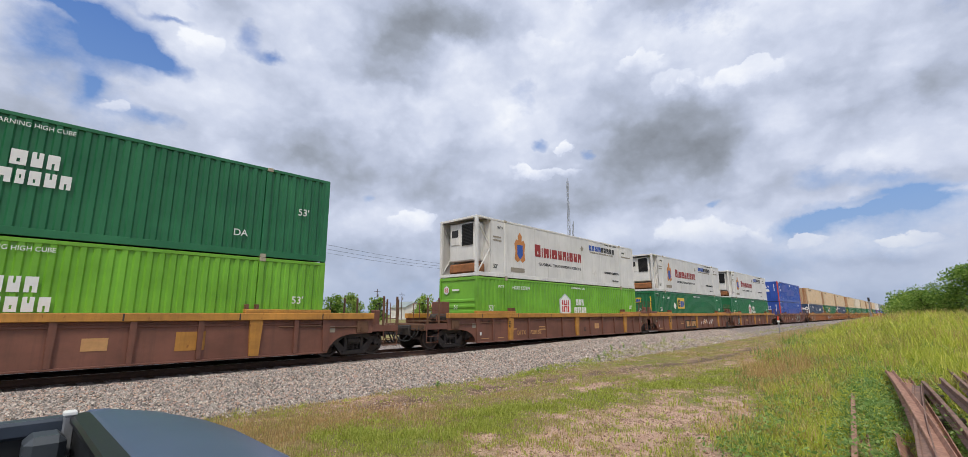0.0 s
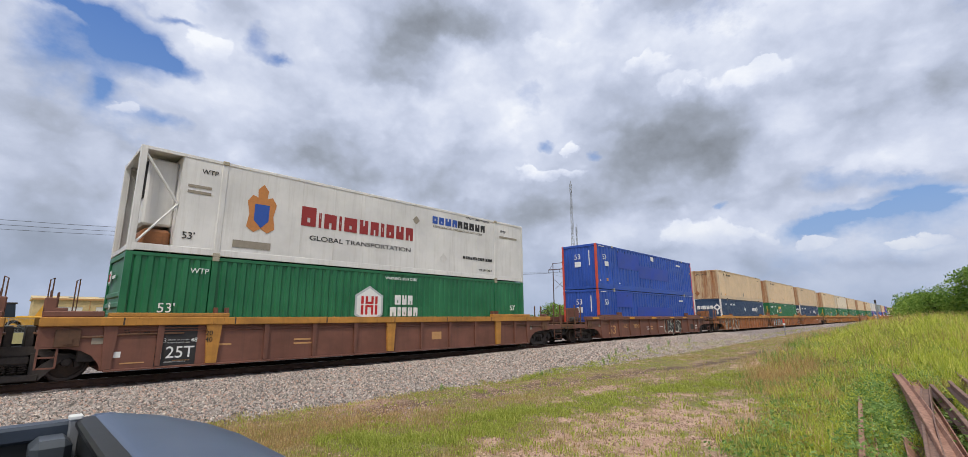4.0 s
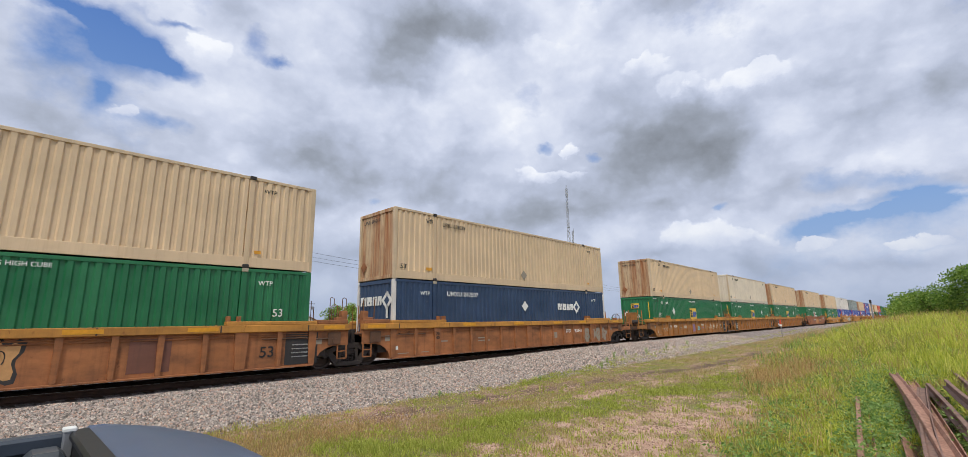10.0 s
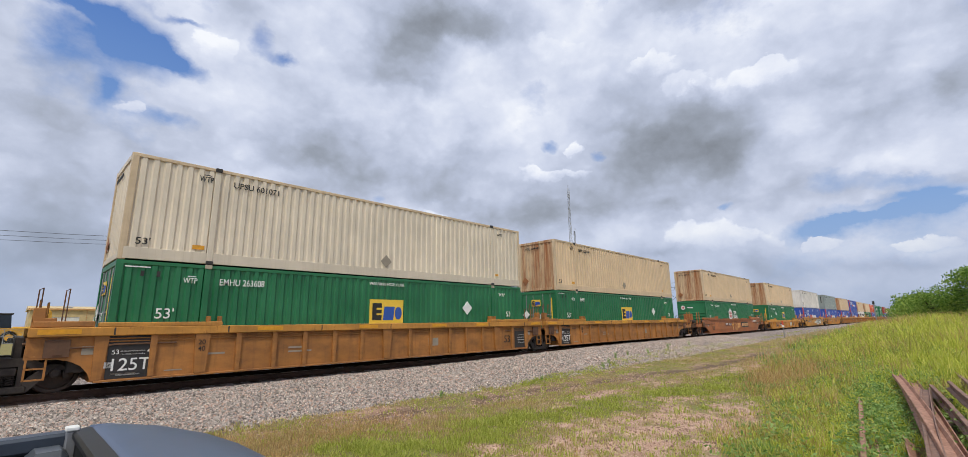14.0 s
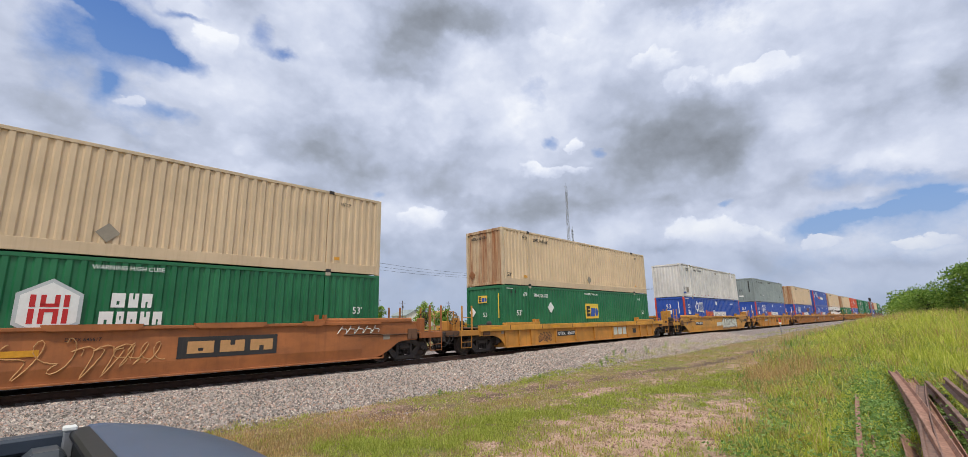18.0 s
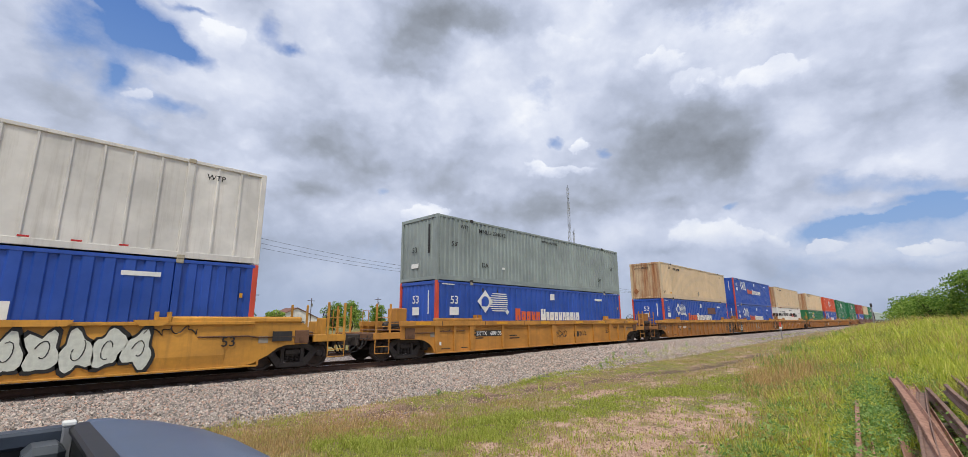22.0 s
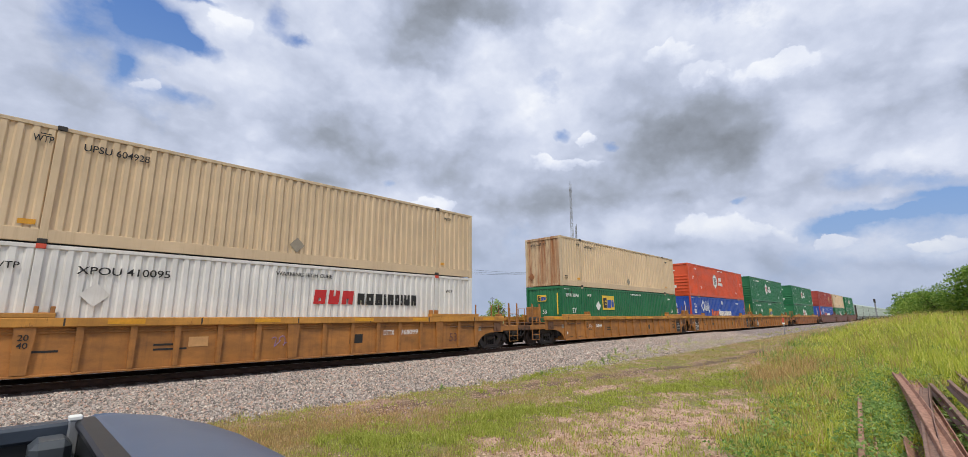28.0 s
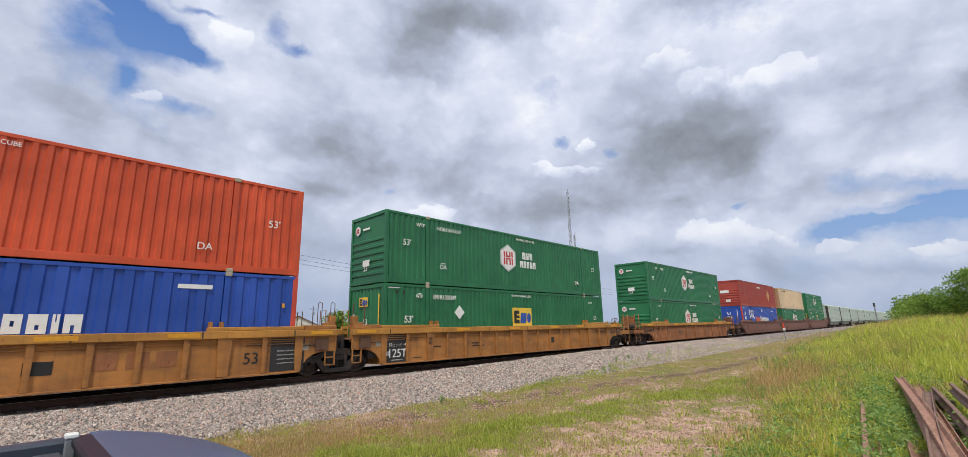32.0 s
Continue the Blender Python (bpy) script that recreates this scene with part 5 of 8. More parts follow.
def joint_gear(car, s, body, own_truck):
    """The articulated end that shares a truck with the next unit."""
    def X(a, b):
        return (min(s * a, s * b), max(s * a, s * b))
    k = (s, body.name)
    part("end_platform", kept(("jplat", k), lambda: Geo().box(*X(8.4, 9.5), -1.38, 1.38, 1.12, 1.17, 0.01).mesh(M_GRIME)), car, "grimy dark end platform")
    pipework(car, s, 9.3)
    part("draft_sill", kept(("jds", s), lambda: Geo().box(*X(8.6, 9.6), -0.3, 0.3, 0.62, 1.06, 0.02).box(*X(8.3, 8.7), -1.3, 1.3, 0.45, 1.1, 0.02).box(*X(9.46, 9.62), -1.0, 1.0, 0.74, 1.3, 0.02).mesh(M_STEEL)), car)
    part("joint_post", kept(("jp", k), lambda: Geo().box(*X(9.2, 9.42), -1.42, -1.2, 1.05, 1.95, 0.02).box(*X(9.0, 9.42), -1.42, -1.2, 1.6, 1.72, 0.02).mesh(body)), car)
    part("hand_rail", kept(("jr", k), lambda: Geo().tube([(s * 9.3, -0.9, 1.15), (s * 9.3, -0.9, 2.15), (s * 9.3, -0.5, 2.15), (s * 9.3, -0.5, 1.15)], 0.018, 6).mesh(body)), car)
    part("hand_rail", kept(("jr2", k), lambda: Geo().tube([(s * 9.1, 0.5, 1.15), (s * 9.1, 0.5, 2.15), (s * 9.1, 0.9, 2.15), (s * 9.1, 0.9, 1.15)], 0.018, 6).mesh(body)), car)
    part("end_block", kept(("jblock", k), lambda: Geo().box(*X(8.32, 9.40), -1.52, -1.10, 1.50, 1.64, 0.02).mesh(body)), car)
    for xx in (9.38, 8.92):
        part("tall_rod", kept(("jrod", k, xx), lambda: Geo().tube([(s * xx, -1.36, 1.62), (s * xx, -1.36, 2.36), (s * (xx - 0.07), -1.30, 2.40), (s * (xx - 0.07), -1.22, 2.36), (s * (xx - 0.07), -1.22, 1.62)], 0.014, 5).mesh(M_GRIME)), car)
    for z in (0.34, 0.58, 0.84):
        part("ladder_rung", kept(("jrung", k, z), lambda: Geo().box(*X(9.05, 9.42), -1.46, -1.42, z, z + 0.035).mesh(body)), car)
    part("ladder_rail", kept(("jlr", k), lambda: Geo().box(*X(9.38, 9.42), -1.46, -1.42, 0.34, 1.3).box(*X(9.05, 9.09), -1.46, -1.42, 0.34, 0.9).mesh(body)), car)
    if own_truck:
        add_truck(car, s * 9.7)


def well_car(spec, label):
    body, chord = spec["paint"], spec["chord"]
    lend, rend = spec["ends"]
    style = spec.get("style", "rib")
    zt, zc = (1.26, 1.0) if spec.get("low") else (ZT, ZC)
    car = thing("well_car", label, "well car", group="well cars of the train")
    ol = side_outline(lend, rend, zc) if style == "rib" else side_outline("s", "s", zt - 0.04)
    xl, xr = ol[0][0], ol[-1][0]
    for s in (-1, 1):
        y0, y1 = (s * 1.42, s * 1.45)
        part("side_plate", kept(("plate", lend, rend, style, zc, s, body.name), lambda: Geo().prism(ol, min(y0, y1), max(y0, y1)).mesh(body)), car)
        part("bottom_flange", kept(("flange", s, body.name), lambda: Geo().box(-8.2, 8.2, min(s * 1.36, s * 1.52), max(s * 1.36, s * 1.52), ZB - 0.02, ZB + 0.03, 0.008).mesh(body)), car)
        if style == "rib":
            part("top_chord", kept(("chord", lend, rend, zt, s, chord.name), lambda: Geo().box(xl, xr, min(s * 1.33, s * 1.56), max(s * 1.33, s * 1.56), zc, zt, 0.015).mesh(chord)), car, "rust-stained yellow-orange top chord")
            for x in (-7.95, -5.4, -2.6, 0.1, 2.7, 5.4, 7.95) if s < 0 else ():
                part("chord_joint", rect("joint", 0.035, zt - zc - 0.03, M_STEEL), car, m=pose(x, -1.5585, zc + 0.015))
            narrow, wide = RIBS_BROWN if body is M_CAR_BROWN else (RIBS_LONE if lend + rend == "cc" else RIBS_JOINED)
            post = chord if body is M_CAR_BROWN else body
            for x in sorted({k * v for v in wide for k in (-1, 1)}):
                part("wide_rib", kept(("wrib", zc, post.name), lambda: Geo().prism([(-0.13, ZB + 0.04), (0.13, ZB + 0.04), (0.19, zc), (-0.19, zc)], -0.08, 0.0).mesh(post)), car, m=pose(x, s * 1.45, 0, 0, 0, 0 if s < 0 else 180))
            for z in (1.15, 1.22) if s < 0 and not spec.get("low") else ():
                part("conduit", kept(("conduit", z, body.name), lambda: Geo().tube([(-8.0, -1.468, z), (8.0, -1.468, z)], 0.016, 5).mesh(body)), car)
            for x in sorted({k * v for v in narrow for k in (-1, 1)}):
                part("side_rib", kept(("rib", zc, body.name), lambda: Geo().prism([(-0.055, ZB + 0.04), (0.055, ZB + 0.04), (0.075, zc), (-0.075, zc)], -0.07, 0.0).mesh(body)), car, m=pose(x, s * 1.45, 0, 0, 0, 0 if s < 0 else 180))
        else:
            part("side_fold", kept(("fold", s, body.name), lambda: Geo().prism([(s * 1.449, 0.30), (s * 1.449, 1.22), (s * 1.485, 0.58)], -7.3, 7.3, "x").mesh(body)), car)
            part("top_chord", kept(("lip", lend, rend, s, chord.name), lambda: Geo().box(xl + 1.5, xr - 1.5, min(s * 1.34, s * 1.53), max(s * 1.34, s * 1.53), zt - 0.09, zt, 0.012).mesh(chord)), car)
            for x0, x1 in ((-9.5, -5.9), (5.9, 9.5)):
                part("end_shoulder", kept(("shoulder", x0, s, body.name), lambda: Geo().box(x0, x1, min(s * 1.33, s * 1.5), max(s * 1.33, s * 1.5), zt - 0.05, zt + 0.14, 0.05).mesh(body)), car)
            for x, w in ((-5.5, 0.37), (-3.04, 0.95), (0.0, 0.95), (3.04, 0.95), (5.5, 0.37)):
                part("raised_tab", kept(("tab", w, zt, s, chord.name), lambda: Geo().prism([(-w, zt + 0.05), (-w + 0.02, zt - 0.02), (-w + 0.12, zt - 0.10), (w - 0.12, zt - 0.10), (w - 0.02, zt - 0.02), (w, zt + 0.05)], min(s * 1.40, s * 1.56), max(s * 1.40, s * 1.56)).mesh(chord)), car, m=pose(x, 0, 0))
        for x in (-8.15, 8.15) if style == "rib" else ():
            part("end_rib", kept(("endrib", zc, body.name), lambda: Geo().prism([(-0.09, ZB + 0.04), (0.09, ZB + 0.04), (0.14, zc), (-0.14, zc)], -0.05, 0.0).mesh(body)), car, m=pose(x, s * 1.45, 0, 0, 0, 0 if s < 0 else 180))
        for x in (-6.9, 6.9) if style == "rib" else ():
            part("raised_plate", kept(("raised", zt, chord.name), lambda: Geo().box(-1.35, 1.35, -0.12, 0.12, zt, zt + 0.11, 0.015).mesh(chord)), car, m=pose(x, s * 1.43, 0))
        for x in (-5.75, 5.75):
            part("lock_guide", kept(("guide", zt, body.name), lambda: Geo().box(-0.18, -0.1, -0.1, 0.1, zt, zt + 0.26, 0.01).box(0.1, 0.18, -0.1, 0.1, zt, zt + 0.26, 0.01).box(-0.1, 0.1, -0.08, 0.05, zt, zt + 0.12, 0.01).mesh(body)), car, m=pose(x, s * 1.42, 0))
        if s < 0:
            for x in (-8.9, -4.2, -0.8, 2.5, 5.0, 8.9):
                if abs(x) < 9.2 and style == "rib" and not (body is M_CAR_BROWN and chord is M_CHORD):
                    part("reflector", rect("refl", 0.75, 0.11, M_BRIGHT), car, "yellow reflective patch", pose(x - 0.4, -1.561, (zc + zt) / 2 - 0.05))
    for x in (-7.6, -3.8, 0, 3.8, 7.6):
        part("cross_member", kept(("cross", body.name), lambda: Geo().box(-0.15, 0.15, -1.42, 1.42, ZB, 0.30).mesh(body)), car, m=pose(x, 0, 0))
    for s, kind in ((-1, lend), (1, rend)):
        part("end_bulkhead", kept(("bulk", s, body.name), lambda: Geo().box(s * 8.24 - 0.03, s * 8.24 + 0.03, -1.42, 1.42, ZB, 1.13).mesh(body)), car)
        if kind == "c":
            add_truck(car, s * 9.44)
            end_gear(car, s, body, s == spec.get("brake", 1))
        else:
            joint_gear(car, s, body, s > 0)
    for mk in spec.get("marks", ()):
        put_mark(car, mk, y=-1.452 if style == "rib" else -1.487)
    for dr in spec.get("spray", ()):
        spray(car, *dr, style != "rib")
    return car


def spray(car, x, z, w, h, fill, line, n, seed, proud=False):
    """A row of fat rounded blobs with a dark rim, sprayed on the side plates."""
    rng = random.Random(seed)
    step_w = w / n
    for i in range(n):
        cx, cz = x + step_w * (i + 0.5), z + h * 0.5 + rng.uniform(-0.06, 0.06) * h
        pts = []
        lobes, ph = rng.choice((2, 3, 4)), rng.uniform(0, 6.3)
        for k in range(22):
            a = 2 * math.pi * k / 22
            r = 1 + 0.22 * math.sin(lobes * a + ph) + 0.12 * math.sin(5 * a + ph * 2)
            pts.append((step_w * 0.56 * r * math.cos(a), h * 0.48 * r * math.sin(a)))
        back = Geo().prism([(p * 1.12 + 0.01, q * 1.10) for p, q in pts], -0.003, 0.0).mesh(line)
        b = part("spray_outline", back, car, "spray-painted outline", pose(cx, -1.488 if proud else -1.4515, cz))
        part("spray_fill", Geo().prism([(p * 0.9, q * 0.9) for p, q in pts], -0.003, 0.0).mesh(fill), b, "spray-painted fill", pose(0, -0.003, 0))
        swirl = [(step_w * 0.3 * math.cos(a * 0.9 + ph) * (0.4 + a / 9), 0, h * 0.3 * math.sin(a + ph) * (0.4 + a / 9)) for a in [k * 0.5 for k in range(11)]]
        part("spray_line", Geo().tube(swirl, 0.014, 4).mesh(line), b, m=pose(0, -0.004, 0))


def scrawl(car, x, z, w, h, mat, n, seed, proud=False):
    """A looping line sprayed by hand."""
    rng = random.Random(seed)
    f1, f2, p1, p2 = rng.uniform(0.8, 1.2), rng.uniform(1.6, 2.3), rng.random() * 6, rng.random() * 6
    pts = []
    for i in range(n * 5 + 1):
        u = i / (n * 5)
        a = u * n * 1.9
        pts.append((x + w * u + 0.16 * h * math.sin(a * f1 * 2 + p1), -1.488 if proud else -1.456, z + h * (0.5 + 0.33 * math.sin(a * f1 + p2) + 0.17 * math.sin(a * f2 + p1))))
    part("spray_scrawl", Geo().tube(pts, 0.014, 4).mesh(mat), car, "spray-painted scrawl")

# ---- what the containers look like ----
def tan_box(number, pale=False, diamond=0.0):
    ink = M_INK_K
    return dict(paint=M_TAN2 if pale else M_TAN, rail=0.34, stained=not pale, edge=M_TAN_RAIL, corner=M_TAN_RAIL, cast=M_CAST_DARK, marks=[
        ("text", "s", -6.47, 2.42, "WTP", 0.17, ink, 0.36), ("rect", "s", -6.36, 2.62, 0.2, 0.025, ink), ("text", "s", -5.55, 2.40, number, 0.18, ink, 1.35), ("text", "s", -7.76, 0.42, "53'", 0.19, ink, 0.32),
        ("rect", "s", -6.46, 0.42, 0.3, 0.12, M_BRIGHT), ("diamond", "s", diamond, 0.62, 0.25, M_INK_GREY),
        ("text", "s", 6.35, 2.42, "WTP", 0.13, ink), ("rect", "s", 6.2, 0.45, 0.2, 0.1, M_BRIGHT), ("text", "e", -0.9, 2.42, number, 0.15, ink), ("diamond", "e", -0.85, 0.6, 0.24, M_CAR_RUST)])


def emp_box(number="", logo=-0.66, left=False, end="ribbed", half=False):
    """Lower container: only what stands over the car's top chord is lettered."""
    high = logo < -2
    marks = [("emp", "s", logo, 1.6 if high else 1.2, 1.0), ("diamond", "s", (4.3 if half else -4.2), 1.82, 0.3, M_INK_W), ("text", "s", -7.13, 1.4, "53'", 0.28, M_INK_W, 0.42),
             ("text", "s", -0.7 if not high else 0.2, 2.6, "WARNING HIGH CUBE", 0.11, M_INK_W, 1.55), ("text", "s", 6.9, 1.45, "53", 0.24), ("text", "s", 6.4, 2.4, "WTP", 0.14),
             ("rect", "s", -7.9, 2.72, 0.55, 0.03, M_INK_W), ("emp", "e", -0.45, 2.05, 0.42), ("diamond", "e", -0.85, 1.6, 0.24, M_INK_W), ("text", "e", -0.1, 1.35, "53", 0.22), ("rect", "e", 0.92, 1.3, 0.07, 1.2, M_INK_Y),
             ("rect", "s", -7.55, 2.5, 0.08, 0.14, M_CAST_DARK), ("rect", "s", -7.2, 2.5, 0.08, 0.14, M_CAST_DARK)]
    if left:
        marks += [("text", "s", -7.7, 2.3, number, 0.19, M_INK_W, 1.3), ("text", "s", -5.5, 2.36, "WTP", 0.16)]
    else:
        marks += [("text", "s", -6.58, 2.36, "WTP", 0.15, M_INK_W, 0.34), ("rect", "s", -6.48, 2.54, 0.2, 0.025, M_INK_W), ("text", "s", -5.67, 2.34, number, 0.19, M_INK_W, 1.25 if len(number) > 5 else 0.5)]
    return dict(paint=M_GREEN, rail=0.15, end=end, marks=marks)


def hub_box(paint_mat, number="", x=-0.85, z=1.62, ink=None, low=False, word=1.0, scale=1.0):
    marks = [("hub", "s", x, z, scale, ink or M_INK_R, word), ("text", "s", -7.25, 1.55 if not low else 1.32, "53'", 0.26), ("text", "s", -6.6, 2.4, "WTP", 0.15),
             ("text", "s", -0.2, 2.6, "WARNING HIGH CUBE", 0.11, M_INK_W, 1.5), ("text", "s", 7.0, 1.5, "53'", 0.24),
             ("hub", "e", -0.75, 2.3, 0.32, ink or M_INK_R), ("text", "e", -0.2, 1.4 if low else 0.55, "53", 0.2), ("rect", "e", -0.35, 2.25, 0.5, 0.09, M_INK_W)]
    if not low:
        marks += [("text", "s", -5.3, 0.72, "DA", 0.19), ("text", "s", 5.1, 0.6, "DA", 0.2), ("rect", "s", -5.25, 0.95, 0.28, 0.03, M_INK_W), ("rect", "e", -0.3, 0.75, 0.5, 0.25, M_INK_W)]
    if number:
        marks.append(("text", "s", -5.5, 2.38, number, 0.18, M_INK_W, 1.4 if len(number) > 5 else 0.5))
    return dict(paint=paint_mat, rail=0.22, end="bars", marks=marks)


def stack_box(plate=False, wall="wide", blank=False, dark_patch=False, high=False):
    up = 0.09 if high else 0.0
    marks = [("text", "s", -7.27, 1.93 + up, "53", 0.34, M_INK_W, 0.43), ("text", "e", -0.3, 1.95, "53", 0.34, M_INK_W, 0.43), ("rect", "e", -0.3, 1.45, 0.46, 0.34, M_INK_W), ("rect", "e", 0.75, 1.5, 0.07, 1.0, M_INK_W),
             ("rect", "s", 4.75, 2.38, 0.85, 0.12, M_INK_W), ("rect", "s", 7.6, 1.9, 0.09, 0.13, M_BRIGHT), ("rect", "s", -7.75, 2.74, 0.7, 0.04, M_INK_W)]
    marks += [("rect", "s", -5.3, 2.52, 0.09, 0.16, M_CAST_DARK), ("rect", "s", -4.3, 2.52, 0.09, 0.16, M_CAST_DARK)]
    if blank:
        marks += [("rect", "s", -5.74, 1.8, 2.18, 0.98, M_BLUE_NEW), ("rect", "s", -2.8, 1.05, 6.0, 0.82, M_BLUE_NEW)] if plate else \
                 [("rect", "s", -5.3, 1.5, 3.2, 1.1, M_BLUE_NEW), ("rect", "s", -2.2, 1.0, 5.2, 0.9, M_BLUE_NEW), ("rect", "s", -7.05, 1.52, 0.5, 0.3, M_INK_W), ("rect", "s", -6.9, 0.56, 0.22, 0.16, M_BRIGHT), ("rect", "s", -0.08, 2.4, 0.48, 0.32, M_INK_W), ("rect", "s", -7.75, 0.5, 0.1, 0.1, M_INK_W), ("rect", "s", -5.3, 0.45, 0.2, 0.05, M_INK_W)]
    else:
        marks += [("stack", "s", -5.1, 2.08 + up, -2.95, 1.22 + up), ("rect", "s", -7.32, 1.45 + up, 0.53, 0.34, M_INK_W), ("rect", "s", 0.05, 2.3, 0.4, 0.33, M_INK_W), ("diamond", "s", -3.55, 1.62 + up, 0.14, M_INK_W)]
        if plate:
            marks += [("text", "s", -7.24, 1.56 + up, "110\"", 0.18, M_BLUE_NEW, 0.4)]
        if dark_patch:
            marks += [("rect", "s", 2.0, 1.75, 2.2, 0.6, M_CAR_BROWN)]
    return dict(paint=M_BLUE, rail=0.2 if not blank else 0.34, corner=M_POST_RED, wall=wall, marks=marks)


NAVY = dict(paint=M_NAVY, rail=0.16, corner=M_OFFWHITE, marks=[
    ("text", "s", -5.3, 2.3, "UMXU 247507", 0.2, M_INK_W, 1.9), ("diamond", "s", 0.0, 1.95, 0.26, M_INK_W), ("limax", "s", 2.9, 1.78), ("text", "s", -6.75, 2.3, "WTP", 0.16),
    ("text", "s", 6.5, 2.3, "WTP", 0.16), ("limax", "e", -1.0, 1.9), ("diamond", "e", -0.9, 1.5, 0.25, M_CAR_RUST), ("rect", "e", 0.85, 1.4, 0.14, 1.0, M_INK_W)])
ENGLAND = dict(paint=M_WHITE, wall="flat", rail=0.22, reefer=True, marks=[
    ("england", "s", -4.85, 1.62), ("text", "s", -6.6, 2.4, "WTP", 0.14, M_INK_K), ("rect", "s", -6.9, 1.95, 0.6, 0.08, M_INK_GREY), ("rect", "s", -6.9, 1.78, 0.6, 0.08, M_INK_GREY),
    ("text", "s", -6.9, 0.45, "53'", 0.2, M_INK_K), ("rect", "s", -5.6, 0.35, 1.1, 0.22, M_INK_GREY), ("diamond", "s", 1.2, 2.2, 0.18, M_INK_GREY), ("text", "s", 6.35, 2.35, "WTP", 0.13, M_INK_K), ("rect", "s", 6.3, 2.1, 1.3, 0.09, M_INK_GREY), ("diamond", "s", 2.7, 0.75, 0.22, M_OFFWHITE)])
GREYBOX = dict(paint=M_GREY, rail=0.24, cast=M_CAST_DARK, marks=[
    ("text", "s", -6.7, 2.42, "WTP", 0.16, M_INK_K), ("text", "s", -5.5, 2.36, "MNLU 234072", 0.19, M_INK_K, 1.9), ("text", "s", -7.24, 1.56, "53'", 0.2, M_INK_K, 0.38), ("text", "s", -0.6, 2.5, "WARNING HIGH CUBE", 0.12, M_INK_K, 1.5),
    ("text", "s", -5.3, 0.75, "DA", 0.22, M_INK_K), ("rect", "s", -3.9, 0.75, 0.22, 0.1, M_INK_W), ("text", "s", 6.9, 1.5, "53'", 0.24, M_INK_K), ("text", "s", 5.3, 0.7, "DA", 0.2, M_INK_K),
    ("text", "e", -0.4, 1.3, "53", 0.25, M_INK_K), ("rect", "e", -0.45, 0.6, 0.5, 0.2, M_INK_W), ("rect", "e", 0.7, 1.2, 0.12, 1.3, M_INK_K)])
PLATEBOX = dict(paint=M_OFFWHITE, wall="plate", rail=0.2, cast=M_CAST, stained=False, marks=[
    ("text", "s", -6.9, 2.4, "WTP", 0.2, M_INK_K), ("rect", "s", -6.95, 2.32, 0.55, 0.05, M_INK_K), ("text", "s", -5.0, 2.38, "MEQU- 237 289", 0.16, M_INK_K, 1.9), ("text", "s", -7.85, 0.62, "53'", 0.24, M_INK_K),
    ("rect", "s", -7.9, 0.3, 0.55, 0.14, M_INK_B), ("rect", "s", -7.2, 0.4, 0.5, 0.45, M_INK_GREY), ("rect", "s", 0.9, 2.42, 0.42, 0.14, M_INK_GREY), ("text", "s", 6.4, 2.4, "WTP", 0.16, M_INK_K)]
    + [("rect", "s", -5.5 + i * 0.92, 0.215, 0.2, 0.045, M_INK_R) for i in range(12)])
LOGI = dict(paint=M_WHITE, rail=0.14, cast=M_POST_RED, marks=[
    ("text", "s", -6.75, 2.3, "WTP", 0.15, M_INK_K), ("text", "s", -5.3, 2.24, "XPOU 410095", 0.19, M_INK_K, 1.9), ("diamond", "s", -4.9, 1.75, 0.3, M_OFFWHITE), ("text", "s", -0.6, 2.5, "WARNING HIGH CUBE", 0.13, M_INK_K),
    ("xpo", "s", 0.66, 1.63), ("xpo", "e", -1.0, 1.7), ("text", "s", 6.5, 2.2, "WTP", 0.12, M_INK_K)])
MAERSKISH = dict(paint=M_BRICKRED, rail=0.2, end="bars", marks=[("diamond", "s", 4.4, 1.5, 0.75, M_INK_TAN), ("rect", "s", -0.5, 2.3, 1.5, 0.12, M_INK_W), ("rect", "e", -0.7, 1.5, 0.9, 0.3, M_INK_W), ("rect", "e", -0.2, 0.5, 0.5, 0.25, M_INK_W)])


def plate_mark(x, number, z=0.84, panel=False):
    if panel:
        return [("rect", "s", x - 0.22, z - 0.03, 1.84, 0.26, M_BLACKPATCH), ("text", "s", x - 0.12, z + 0.02, "DTTX", 0.17, M_INK_W, 0.64), ("text", "s", x + 0.76, z + 0.02, number, 0.17, M_INK_W, 0.76)]
    return [("text", "s", x - 0.06, z, "DTTX", 0.17, M_INK_W, 0.46), ("text", "s", x + 0.70, z, number, 0.17, M_INK_W, 0.8)]


def end_panel_marks(x, s=1):
    return [("rect", "s", x, 0.26, 0.92, 1.02, M_BLACKPATCH), ("text", "s", x + 0.10, 0.44, "125T", 0.30, M_INK_W, 0.78), ("rect", "s", x + 0.25, 0.82, 0.5, 0.03, M_INK_W), ("rect", "s", x + 0.25, 0.89, 0.5, 0.03, M_INK_W),
            ("text", "s", x + 0.08, 0.84, "53", 0.11, M_INK_W), ("text", "s", x + 0.78, 0.84, "48", 0.11, M_INK_W), ("rect", "s", x + 0.2, 0.33, 0.5, 0.03, M_INK_W)]


